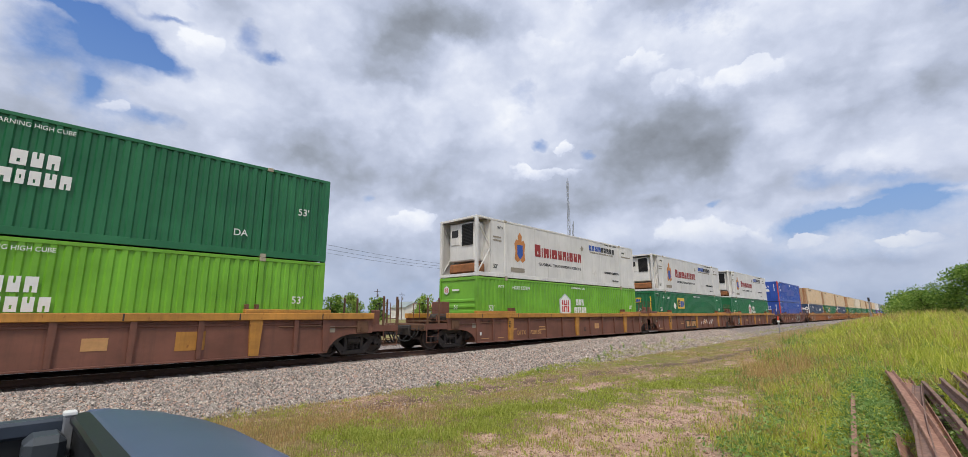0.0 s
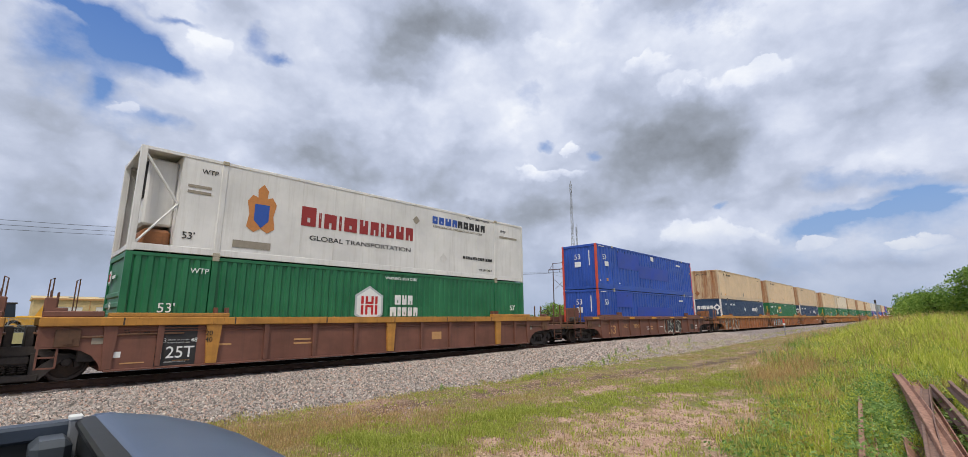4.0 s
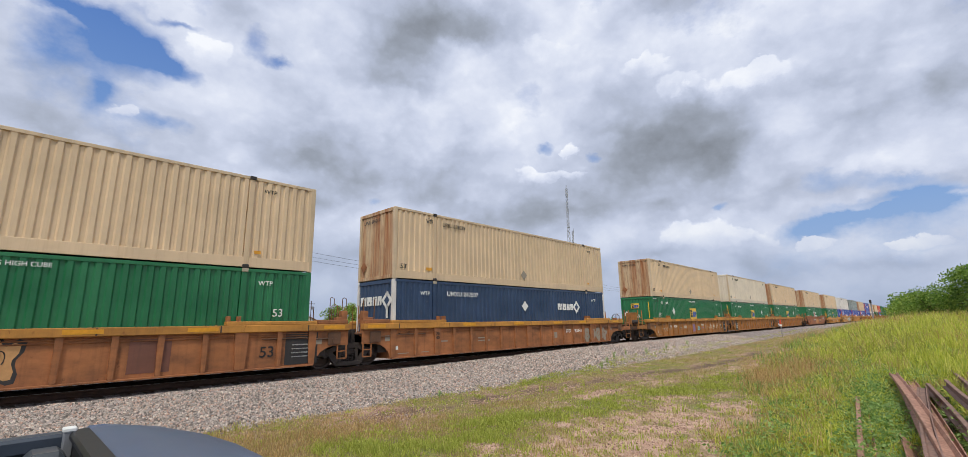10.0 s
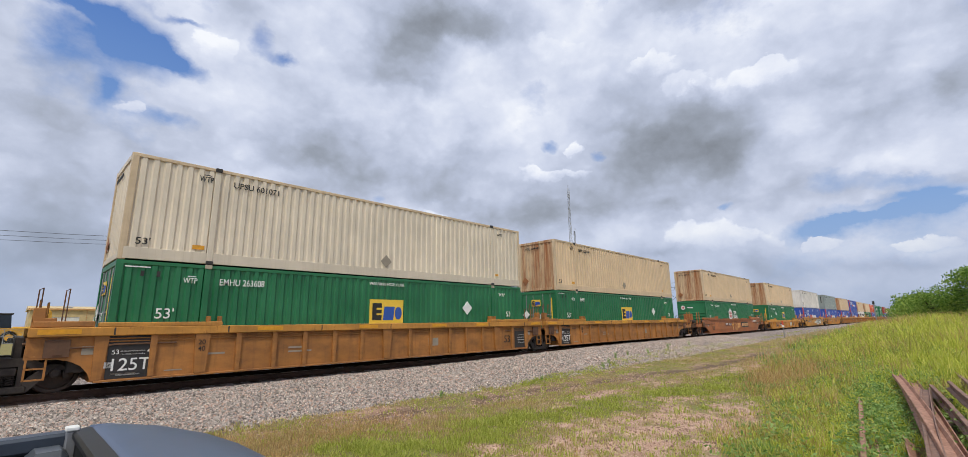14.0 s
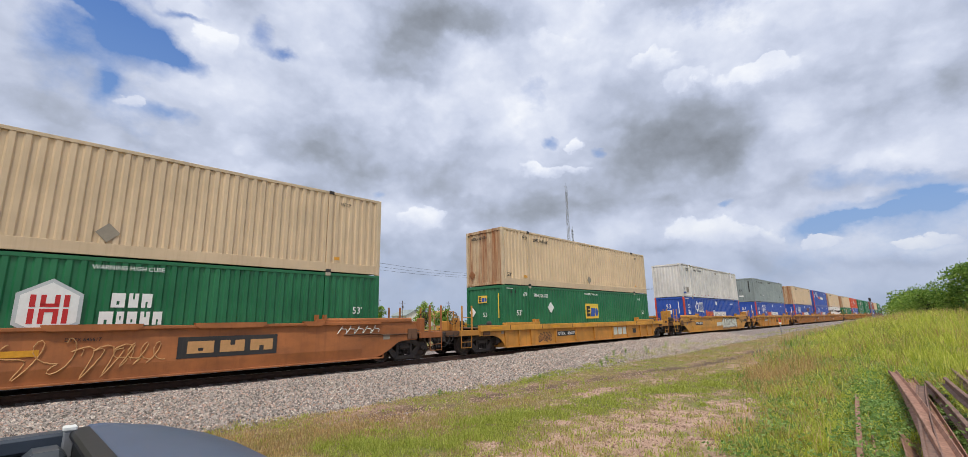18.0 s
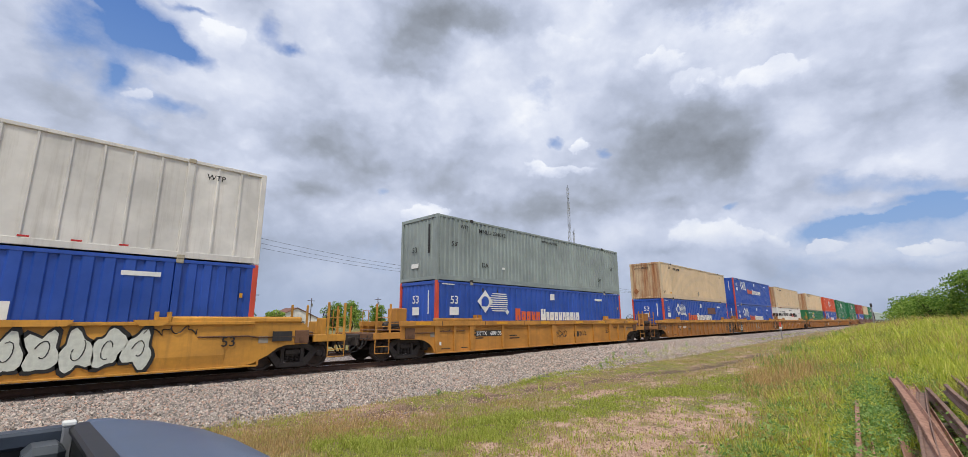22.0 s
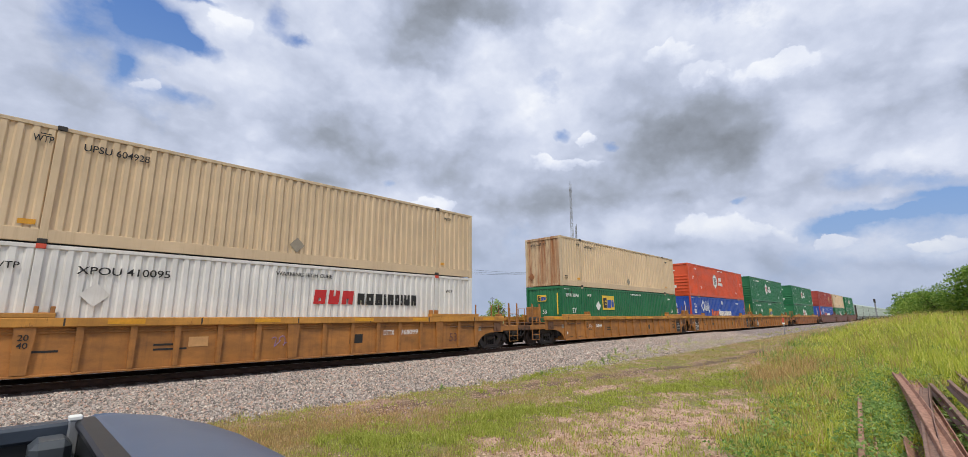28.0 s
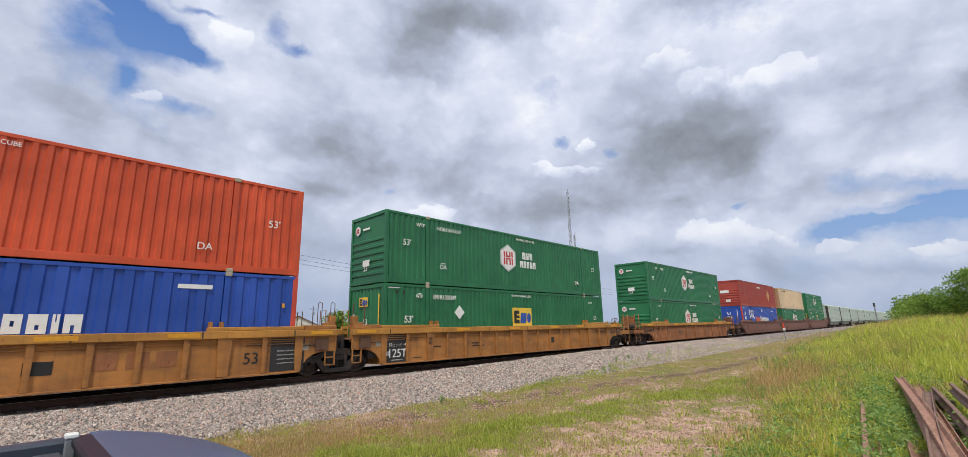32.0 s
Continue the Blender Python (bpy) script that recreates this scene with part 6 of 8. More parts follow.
def tail_marks(x):
    return [("rect", "s", x, 0.28, 1.05, 0.98, M_BLACKPATCH)] + [("rect", "s", x + 0.2, 0.5 + i * 0.12, 0.62, 0.035, M_INK_W) for i in range(4)] + [("text", "s", x - 0.75, 0.55, "53", 0.32, M_INK_K)]


def small_marks(ink):
    return [("rect", "s", -8.06, 0.52, 0.16, 0.14, M_INK_W), ("text", "s", -7.9, 1.08, "53", 0.1, M_INK_K), ("text", "s", -7.5, 1.08, "48", 0.1, M_INK_K), ("rect", "s", -6.8, 0.36, 0.4, 0.03, ink), ("rect", "s", -7.9, 0.36, 0.5, 0.03, ink), ("rect", "s", -3.6, 0.78, 0.55, 0.05, ink), ("rect", "s", -3.6, 0.66, 0.75, 0.05, ink), ("rect", "s", -6.0, 0.72, 0.6, 0.05, ink), ("rect", "s", 2.0, 0.6, 0.5, 0.3, ink),
            ("text3", "s", -6.1, 1.0, "20", 0.13, M_INK_K), ("text3", "s", -6.1, 0.83, "40", 0.13, M_INK_K)]


RUSTY, ORANGE, BROWN = "rust-stained orange-brown", "weathered orange", "dark brown"
# left end of the load at the start, the two containers (lower, upper) with labels, the car
UNITS = [
    (-8.70, hub_box(M_LIME, "", low=True), "lime green 53-foot container with a white word mark", hub_box(M_GREEN, ""), "dark green 53-foot container stacked on top",
     dict(paint=M_CAR_BROWN, chord=M_CHORD, ends="cc", marks=small_marks(M_INK_TAN) + [("rect", "s", 3.9, 0.5, 0.7, 0.5, M_CHORD)]), "dark brown well car with an orange top chord"),
    (14.85, hub_box(M_LIME, "HGIU 639399", low=True), "lime green 53-foot container with a hexagon emblem", ENGLAND, "white refrigerated 53-foot container with a red word mark",
     dict(paint=M_CAR_BROWN, chord=M_CHORD, ends="ca", marks=small_marks(M_INK_TAN) + [("text", "s", -5.36, 0.46, "DTTX", 0.2, M_INK_TAN, 0.66), ("text", "s", -4.36, 0.46, "728182", 0.2, M_INK_TAN, 0.95), ("text", "s", -5.98, 0.75, "B", 0.2, M_INK_MAROON), ("text", "s", 0.75, 0.48, "53", 0.2, M_BLACKPATCH)]), "dark brown well car unit with an orange top chord"),
    (34.28, emp_box("EMHU", -3.6), "dark green 53-foot container with a yellow logo panel", ENGLAND, "white refrigerated 53-foot container with a red crest",
     dict(paint=M_CAR_BROWN, chord=M_CHORD, ends="aa", marks=small_marks(M_INK_TAN) + [("rect", "s", -2.6, 0.32, 2.45, 0.62, M_BLACKPATCH), ("bars", "s", -2.42, 0.42, [0.66, 0.66, 0.66], 0.42, M_INK_TAN)], scrawl=[(1.2, 0.55, 3.4, 0.45, M_INK_W, 24, 3)]), "dark brown middle well car unit with a scrawl"),
    (53.72, hub_box(M_GREEN, "", low=True), "dark green 53-foot container with a hexagon emblem", ENGLAND, "white refrigerated 53-foot container with an open end frame",
     dict(paint=M_CAR_BROWN, chord=M_CHORD, ends="ac", marks=small_marks(M_INK_TAN) + end_panel_marks(-7.2)), "dark brown well car unit with an orange top chord"),
    (77.20, stack_box(True, "wide", True), "blue 53-foot container with red corner posts", stack_box(False, "wide", True), "blue 53-foot container with red corner posts and repainted patches",
     dict(paint=M_CAR_BROWN, chord=M_CAR_BROWN, ends="cc", marks=[("text", "s", -7.24, 0.42, "53", 0.52, M_INK_TAN, 0.85), ("text", "s", -3.9, 0.75, "73343", 0.22, M_INK_TAN, 0.85), ("text", "s", -5.3, 0.75, "FEC", 0.22, M_INK_TAN, 0.5), ("text", "s", -1.9, 0.74, "LD LMT", 0.1, M_INK_W), ("text", "s", -1.9, 0.58, "LT WT", 0.1, M_INK_W), ("rect", "s", -1.3, 0.74, 0.4, 0.08, M_INK_TAN), ("rect", "s", -1.3, 0.58, 0.4, 0.08, M_INK_TAN), ("rect", "s", 0.3, 0.72, 0.5, 0.05, M_INK_W), ("text", "s", -7.4, 1.34, "48", 0.12, M_INK_W), ("text", "s", -5.9, 1.34, "40|20", 0.12, M_INK_W), ("text", "s", -8.4, 1.34, "53", 0.12, M_INK_W), ("rect", "s", 6.4, 0.45, 0.7, 0.4, M_BLACKPATCH), ("rect", "s", 7.4, 0.7, 0.5, 0.05, M_INK_W), ("rect", "s", 7.4, 0.5, 0.5, 0.05, M_INK_W)],
          spray=[(1.2, 0.26, 3.2, 1.0, M_BLACKPATCH, M_INK_PALE, 5, 11)]), "dark brown well car with black sprayed lettering"),
    (100.68, dict(NAVY, marks=[("text", "s", -5.3, 2.3, "UMXU 246047", 0.2, M_INK_W, 1.9)] + NAVY["marks"][1:]), "navy 53-foot container with white corner posts", tan_box("UPSU 601735"), "tan 53-foot container with a rust-streaked end",
     dict(paint=M_CAR_RUST, chord=M_CHORD, ends="ca", marks=small_marks(M_INK_GREY), spray=[(-7.9, 0.26, 4.4, 1.0, M_GRIME, M_INK_PALE, 5, 5)]), "rust-stained well car unit with pale sprayed shapes"),
    (120.10, emp_box("EMHU 640522", -3.5, left=True), "dark green 53-foot container with a yellow logo panel", tan_box("UPSU 601011"), "tan 53-foot container with brown stains",
     dict(paint=M_CAR_RUST, chord=M_CHORD, ends="aa", marks=end_panel_marks(-8.0) + [("text", "s", -6.93, 0.27, "BOSTON", 0.94, M_INK_K, 4.12), ("text2", "s", -6.88, 0.33, "BOSTON", 0.82, M_INK_CYAN, 4.0)] + tail_marks(7.3) + [("rect", "s", 3.4, 0.35, 0.9, 0.85, M_CAR_BROWN)],
          spray=[(-2.4, 0.28, 3.85, 1.0, M_INK_TAN, M_BLACKPATCH, 7, 22)]), "rust-stained well car unit with blue sprayed shapes"),
    (139.55, dict(NAVY), "navy 53-foot container with white corner posts", tan_box("UPSU 601019"), "tan 53-foot container with a rust-streaked end",
     dict(paint=M_CAR_RUST, chord=M_CHORD, ends="ac", marks=small_marks(M_INK_GREY) + plate_mark(3.43, "785341"), spray=[(5.2, 0.3, 2.6, 0.8, M_INK_GREY, M_CAR_RUST, 4, 31)]), "rust-stained well car unit with grey sprayed shapes"),
    (163.00, emp_box("EMHU"), "dark green 53-foot container with a yellow logo panel", tan_box("UPSU 603011"), "tan 53-foot container with a rust-streaked end",
     dict(paint=M_CAR_ORANGE, chord=M_CHORD, ends="ca", marks=small_marks(M_INK_GREY) + plate_mark(-5.7, "790207") + [("rect", "s", -0.88, 0.42, 0.66, 0.6, M_INK_LILAC)] + tail_marks(7.3), scrawl=[(-7.2, 0.6, 1.2, 0.3, M_INK_PALE, 12, 7), (2.9, 0.55, 3.9, 0.45, M_INK_PALE, 30, 8), (0.35, 0.5, 0.6, 0.4, M_INK_CYAN, 12, 9), (-3.0, 0.7, 0.85, 0.26, M_INK_PALE, 12, 19), (1.3, 0.85, 0.6, 0.2, M_INK_PALE, 10, 20), (1.4, 0.62, 0.4, 0.15, M_INK_LILAC, 8, 21)]), "orange well car unit with pale scrawls"),
    (182.45, emp_box("EMHU 263608", end="doors", half=True), "dark green 53-foot container with doors and a yellow panel", tan_box("UPSU 601071", True), "pale tan 53-foot container with a stained end",
     dict(paint=M_CAR_ORANGE, chord=M_CHORD, ends="aa", marks=small_marks(M_INK_GREY) + end_panel_marks(-8.0) + tail_marks(7.3)), "orange middle well car unit with a black panel"),
    (201.70, emp_box("EMHU", end="doors", half=True), "dark green 53-foot container with a yellow logo panel", tan_box("UPSU 604441"), "tan 53-foot container with a rust-streaked end",
     dict(paint=M_CAR_ORANGE, chord=M_CHORD, ends="ac", marks=small_marks(M_INK_GREY) + end_panel_marks(-8.0)), "orange well car unit with a black panel"),
    (225.41, hub_box(M_GREEN, "HGIU 516377", low=True), "dark green 53-foot container with a hexagon emblem", tan_box("UPSU 604703"), "tan 53-foot container with a rust-streaked end",
     dict(paint=M_CAR_SMOOTH, chord=M_CAR_SMOOTH, ends="cc", style="smooth", marks=[("text", "s", -0.5, 1.16, "DTTX 645617", 0.08, M_INK_K), ("rect", "s", -3.55, 0.84, 2.0, 0.28, M_CAR_BROWN), ("text", "s", -3.44, 0.89, "DTTX", 0.18, M_INK_W, 0.66), ("text", "s", -2.52, 0.89, "645617", 0.18, M_INK_W, 0.82)] + [("text", "s", -7.3, 0.5, "53", 0.36, M_BLACKPATCH), ("rect", "s", 1.75, 0.62, 2.6, 0.56, M_BLACKPATCH)] + [("bars", "s", 1.95, 0.74, [0.7, 0.7, 0.7], 0.32, M_INK_TAN)] + [("rect", "s", -1.6, 0.86, 0.7, 0.14, M_BRIGHT)], scrawl=[(-1.5, 0.3, 1.2, 0.95, M_INK_TAN, 8, 4), (-0.3, 0.3, 1.0, 0.95, M_INK_TAN, 8, 24), (0.5, 0.45, 0.9, 0.65, M_INK_TAN, 10, 6), (6.4, 1.1, 1.6, 0.3, M_INK_PALE, 16, 34)]), "smooth-sided rusty well car"),
    (248.65, emp_box("EMHU 263507"), "dark green 53-foot container with a yellow logo panel", tan_box("UPSU 601651"), "tan 53-foot container with a rust-streaked end",
     dict(paint=M_CAR_GOLD, chord=M_CAR_YELLOW, ends="cc", low=True, brake=-1, marks=plate_mark(-3.72, "466023", 0.62, True) + [("rect", "s", 4.95, 0.5, 0.5, 0.28, M_BLACKPATCH)] + [("rect", "s", 2.3 + i * 0.62, 0.46, 0.48, 0.46, M_INK_PALE) for i in range(3)], spray=[(-5.6, 0.38, 1.1, 0.4, M_CAR_ORANGE, M_BLACKPATCH, 4, 41)]), "yellow-orange well car with a low chord"),
    (272.06, stack_box(True), "blue 53-foot container with red corner posts and white word mark", PLATEBOX, "weathered white sheet-and-post 53-foot container",
     dict(paint=M_CAR_YELLOW, chord=M_CAR_YELLOW, ends="cc", style="smooth", marks=plate_mark(-6.3, "652014", 0.82, True) + [("text", "s", 7.2, 0.8, "53", 0.28, M_INK_K), ("text", "s", -7.7, 1.2, "48 40", 0.12, M_INK_K), ("rect", "s", 8.6, 0.9, 0.6, 0.3, M_BLACKPATCH)] + [("bars", "s", -0.89, 0.62, [0.55, 0.55, 0.55], 0.33, M_INK_PALE)], spray=[(0.9, 0.32, 4.7, 1.0, M_INK_PALE, M_INK_K, 8, 51)], scrawl=[(-8.6, 0.95, 1.2, 0.3, M_INK_K, 10, 12), (-3.0, 1.1, 0.8, 0.25, M_INK_K, 8, 13), (5.4, 1.15, 1.2, 0.25, M_INK_K, 12, 14)]), "smooth-sided yellow well car with grey sprayed lettering"),
    (295.39, stack_box(False), "blue 53-foot container with red corner posts and white word mark", GREYBOX, "grey 53-foot container with black lettering",
     dict(paint=M_CAR_GOLD, chord=M_CHORD, ends="cc", marks=small_marks(M_INK_K) + plate_mark(-5.7, "680136", 0.84, True) + [("text", "s", 5.6, 0.72, "53", 0.28, M_INK_K)], scrawl=[(0.3, 0.6, 1.0, 0.4, M_INK_K, 14, 15), (2.4, 0.6, 0.9, 0.3, M_INK_K, 12, 16)]), "orange well car with ribbed sides"),
    (318.62, stack_box(False, dark_patch=True), "blue 53-foot container with a brown patch", tan_box("UPSU 602058"), "tan 53-foot container with a rust-streaked end",
     dict(paint=M_CAR_ORANGE, chord=M_CHORD, ends="ca", marks=small_marks(M_INK_K) + plate_mark(-5.7, "788099") + tail_marks(7.3)), "orange well car unit with ribbed sides"),
    (338.02, stack_box(False), "blue 53-foot container with red corner posts and white word mark", stack_box(False, high=True), "blue 53-foot container with a diamond emblem on top",
     dict(paint=M_CAR_ORANGE, chord=M_CHORD, ends="aa", marks=small_marks(M_INK_K) + end_panel_marks(-8.0) + tail_marks(7.3), spray=[(-1.4, 0.5, 1.8, 0.6, M_CAR_ORANGE, M_INK_CYAN, 3, 61)]), "orange middle well car unit with a black panel"),
    (357.42, LOGI, "white 53-foot container with red and black word mark", tan_box("UPSU 604928"), "tan 53-foot container with a rust-streaked end",
     dict(paint=M_CAR_ORANGE, chord=M_CHORD, ends="ac", marks=small_marks(M_INK_K) + end_panel_marks(-8.0) + plate_mark(3.43, "768099") + [("rect", "s", -2.82, 0.72, 0.47, 0.26, M_INK_TAN)] + [("text", "s", 6.6, 0.5, "53", 0.32, M_CAR_BROWN)], scrawl=[(-0.6, 0.6, 0.5, 0.35, M_INK_LILAC, 6, 17)]), "orange well car unit with ribbed sides"),
    (380.68, emp_box("EMHU 832755", -3.7, left=True), "dark green 53-foot container with a yellow logo panel", tan_box("UPSU 605117"), "tan 53-foot container with a dark-stained side",
     dict(paint=M_CAR_ORANGE, chord=M_CHORD, ends="ca", marks=small_marks(M_INK_K) + plate_mark(-5.7, "788944") + tail_marks(7.3)), "orange well car unit with ribbed sides"),
    (400.08, stack_box(True), "blue 53-foot container with red corner posts and white word mark", hub_box(M_RED, "", -1.2, 1.6, M_BLACKPATCH), "orange-red 53-foot container with a hexagon emblem",
     dict(paint=M_CAR_ORANGE, chord=M_CHORD, ends="aa", marks=small_marks(M_INK_K) + end_panel_marks(-8.0) + tail_marks(7.3) + [("rect", "s", 3.2 + i * 0.62, 0.62, 0.46, 0.4, M_CAR_RUST) for i in range(3)]), "orange middle well car unit with a black panel"),
    (419.55, emp_box("EMHU 280249"), "dark green 53-foot container with a yellow logo panel", hub_box(M_GREEN, "HGIU 645169"), "dark green 53-foot container with a hexagon emblem",
     dict(paint=M_CAR_ORANGE, chord=M_CHORD, ends="ac", marks=small_marks(M_INK_K) + end_panel_marks(-8.0)), "orange well car unit with a black panel"),
    (442.62, hub_box(M_GREEN, "", low=True), "dark green 53-foot container with a hexagon emblem", hub_box(M_GREEN, "HGIU"), "dark green 53-foot container stacked on another",
     dict(paint=M_CAR_RUST, chord=M_CHORD, ends="cc", marks=small_marks(M_INK_K)), "rust-brown well car with ribbed sides"),
    (465.90, stack_box(False), "blue 53-foot container with red corner posts", MAERSKISH, "brick red 53-foot container with a pale emblem",
     dict(paint=M_CAR_BROWN, chord=M_CAR_BROWN, ends="ca", style="smooth"), "smooth-sided brown well car unit"),
    (485.30, hub_box(M_GREEN, "", low=True), "dark green 53-foot container with a hexagon emblem", tan_box("UPSU 603344"), "tan 53-foot container stacked on a green one",
     dict(paint=M_CAR_BROWN, chord=M_CAR_BROWN, ends="aa", style="smooth"), "smooth-sided brown middle well car unit"),
    (504.70, emp_box("EMHU"), "dark green 53-foot container", hub_box(M_GREEN, ""), "dark green 53-foot container with a hexagon emblem",
     dict(paint=M_CAR_BROWN, chord=M_CAR_BROWN, ends="ac", style="smooth"), "smooth-sided brown well car unit"),
]
ROLLING = []


def at_start(ob, x, z=0.0):
    ob.matrix_basis = pose(x, TRACK_Y, z)
    ROLLING.append((ob, x, z))


for left, low_spec, low_label, up_spec, up_label, car_spec, car_label in UNITS:
    xc = left + CL / 2
    car = well_car(car_spec, car_label)
    for dr in car_spec.get("scrawl", ()):
        scrawl(car, *dr, car_spec.get("style", "rib") != "rib")
    at_start(car, xc)
    at_start(container(low_spec, low_label), xc, 0.30)
    at_start(container(up_spec, up_label), xc, 0.30 + CH + 0.012)


# ---- covered hoppers at the tail ----
def hopper_car():
    grey = paint("hopper_grey_paint", (176, 188, 180), 0.3, 0.01, 0.5, (120, 118, 104))
    h = thing("hopper_car", "pale grey covered hopper car at the tail of the train", "hopper car", group="hopper cars of the train")
    part("body", Geo().prism([(-8.3, 1.9), (-6.8, 1.15), (6.8, 1.15), (8.3, 1.9), (8.3, 4.35), (-8.3, 4.35)], -1.5, 1.5).mesh(grey), h)
    part("roof", Geo().prism([(-1.52, 4.35), (1.52, 4.35), (0.9, 4.68), (-0.9, 4.68)], -8.35, 8.35, "x").mesh(grey), h)
    for i in range(12):
        part("side_rib", kept("hrib", lambda: Geo().box(-0.05, 0.05, -1.58, -1.5, 1.3, 4.3, 0.01).mesh(grey)), h, m=pose(-7.7 + i * 1.4, 0, 0))
    for x in (-4.4, 0, 4.4):
        part("discharge_gate", kept("gate", lambda: Geo().prism([(-1.6, 1.2), (1.6, 1.2), (0.4, 0.45), (-0.4, 0.45)], -1.2, 1.2).mesh(grey)), h, m=pose(x, 0, 0))
    part("side_sill", Geo().box(-8.6, 8.6, -1.5, 1.5, 1.05, 1.16).mesh(M_STEEL), h)
    part("roof_walkway", Geo().box(-8.0, 8.0, -0.35, 0.35, 4.72, 4.76).mesh(M_STEEL), h)
    for x in (-6.6, 6.6):
        t = part("truck", kept("bolster", lambda: None), h, m=pose(x, 0, 0))
        for s in (-1, 1):
            part("side_frame", kept("sideframe", truck_frame_mesh), t, m=pose(0, s * 0.99, 0))
        for dx in (-0.89, 0.89):
            part("wheelset", kept("wheelset", wheelset_mesh), t, m=pose(dx, 0, 0.457))
    for s in (-1, 1):
        part("coupler", Geo().box(min(s * 8.4, s * 9.0), max(s * 8.4, s * 9.0), -0.2, 0.2, 0.66, 1.0, 0.02).mesh(M_STEEL), h)
        part("end_ladder", Geo().box(s * 8.45 - 0.02, s * 8.45 + 0.02, -1.5, -1.1, 1.1, 4.3).mesh(M_STEEL), h)
    return h


first_hopper = hopper_car()
at_start(first_hopper, 534.0)
for i in range(1, 11):
    at_start(copy_thing(first_hopper, pose(534.0 + 18.0 * i, TRACK_Y, 0)), 534.0 + 18.0 * i)


# ---- foliage ----
def leaf_material(name, dark, light, tip):
    mat, nt, bsdf = material(name)
    geo = nt.nodes.new("ShaderNodeNewGeometry")
    cr = nt.nodes.new("ShaderNodeValToRGB")
    e = cr.color_ramp.elements
    e[0].color, e[1].color = lin(*dark), lin(*tip)
    e.new(0.6).color = lin(*light)
    nt.links.new(geo.outputs["Random Per Island"], cr.inputs[0])
    nt.links.new(cr.outputs[0], bsdf.inputs["Base Color"])
    bsdf.inputs["Roughness"].default_value = 0.6
    tl = nt.nodes.new("ShaderNodeBsdfTranslucent")
    nt.links.new(cr.outputs[0], tl.inputs[0])
    mx = nt.nodes.new("ShaderNodeMixShader")
    mx.inputs[0].default_value = 0.5
    nt.links.new(bsdf.outputs[0], mx.inputs[1])
    nt.links.new(tl.outputs[0], mx.inputs[2])
    nt.links.new(mx.outputs[0], nt.nodes["Material Output"].inputs[0])
    return mat


M_LEAF = leaf_material("tree_leaves", (52, 88, 40), (90, 132, 58), (132, 164, 82))
M_LEAF_LIGHT = leaf_material("bright_leaves", (104, 134, 54), (148, 176, 74), (186, 204, 106))
M_LEAF_TREE = leaf_material("sparse_tree_leaves", (60, 96, 50), (96, 134, 70), (140, 170, 98))
M_LEAF_BUSH = leaf_material("feathery_leaves", (78, 114, 44), (122, 156, 62), (166, 190, 90))
M_GRASS = leaf_material("green_grass", (142, 154, 62), (182, 190, 84), (212, 212, 120))
M_GRASS_BANK = leaf_material("bank_grass", (158, 172, 58), (206, 212, 84), (238, 232, 134))
M_SEED = leaf_material("dry_seed_heads", (176, 142, 92), (204, 172, 116), (226, 200, 148))
M_GRASS_DRY = leaf_material("dry_grass", (158, 138, 92), (194, 172, 118), (224, 206, 156))
M_GRASS_OLIVE = leaf_material("olive_grass", (140, 142, 66), (178, 176, 92), (208, 200, 126))
M_WEED = leaf_material("broad_weed_leaves", (104, 140, 66), (142, 174, 90), (178, 202, 126))
M_BARK = rusty("bark", (84, 70, 58), (62, 52, 44), 0.95, 5.0)
M_POLE = rusty("pole_timber", (92, 64, 56), (66, 48, 44), 0.9, 2.0)
M_WIRE = plain("cable", (70, 72, 78), 0.5)


def soup(name, verts, faces, mat):
    me = bpy.data.meshes.new(name)
    me.from_pydata(verts.reshape(-1, 3).tolist(), [], faces.tolist())
    me.materials.append(mat)
    return me


def leaf_cloud(rng, blobs, count, size, mat):
    """Leaves strewn in clumps; blobs of (centre, radii)."""
    share = np.array([r[0] * r[1] * r[2] for _, r in blobs]) ** 0.7
    pick = rng.choice(len(blobs), count, p=share / share.sum())
    cen = np.array([b[0] for b in blobs])[pick]
    rad = np.array([b[1] for b in blobs])[pick]
    d = rng.normal(size=(count, 3))
    d /= np.linalg.norm(d, axis=1)[:, None]
    p = cen + d * rad * (0.45 + 0.6 * rng.random((count, 1)) ** 0.6)
    u = rng.normal(size=(count, 3))
    u /= np.linalg.norm(u, axis=1)[:, None]
    w = np.cross(u, rng.normal(size=(count, 3)))
    w /= np.linalg.norm(w, axis=1)[:, None]
    s = size * (0.6 + 0.8 * rng.random((count, 1)))
    quad = np.stack([p - u * s, p + w * s * 0.5, p + u * s, p - w * s * 0.5], 1)
    return soup("leaves", quad, np.arange(count * 4).reshape(-1, 4), mat)


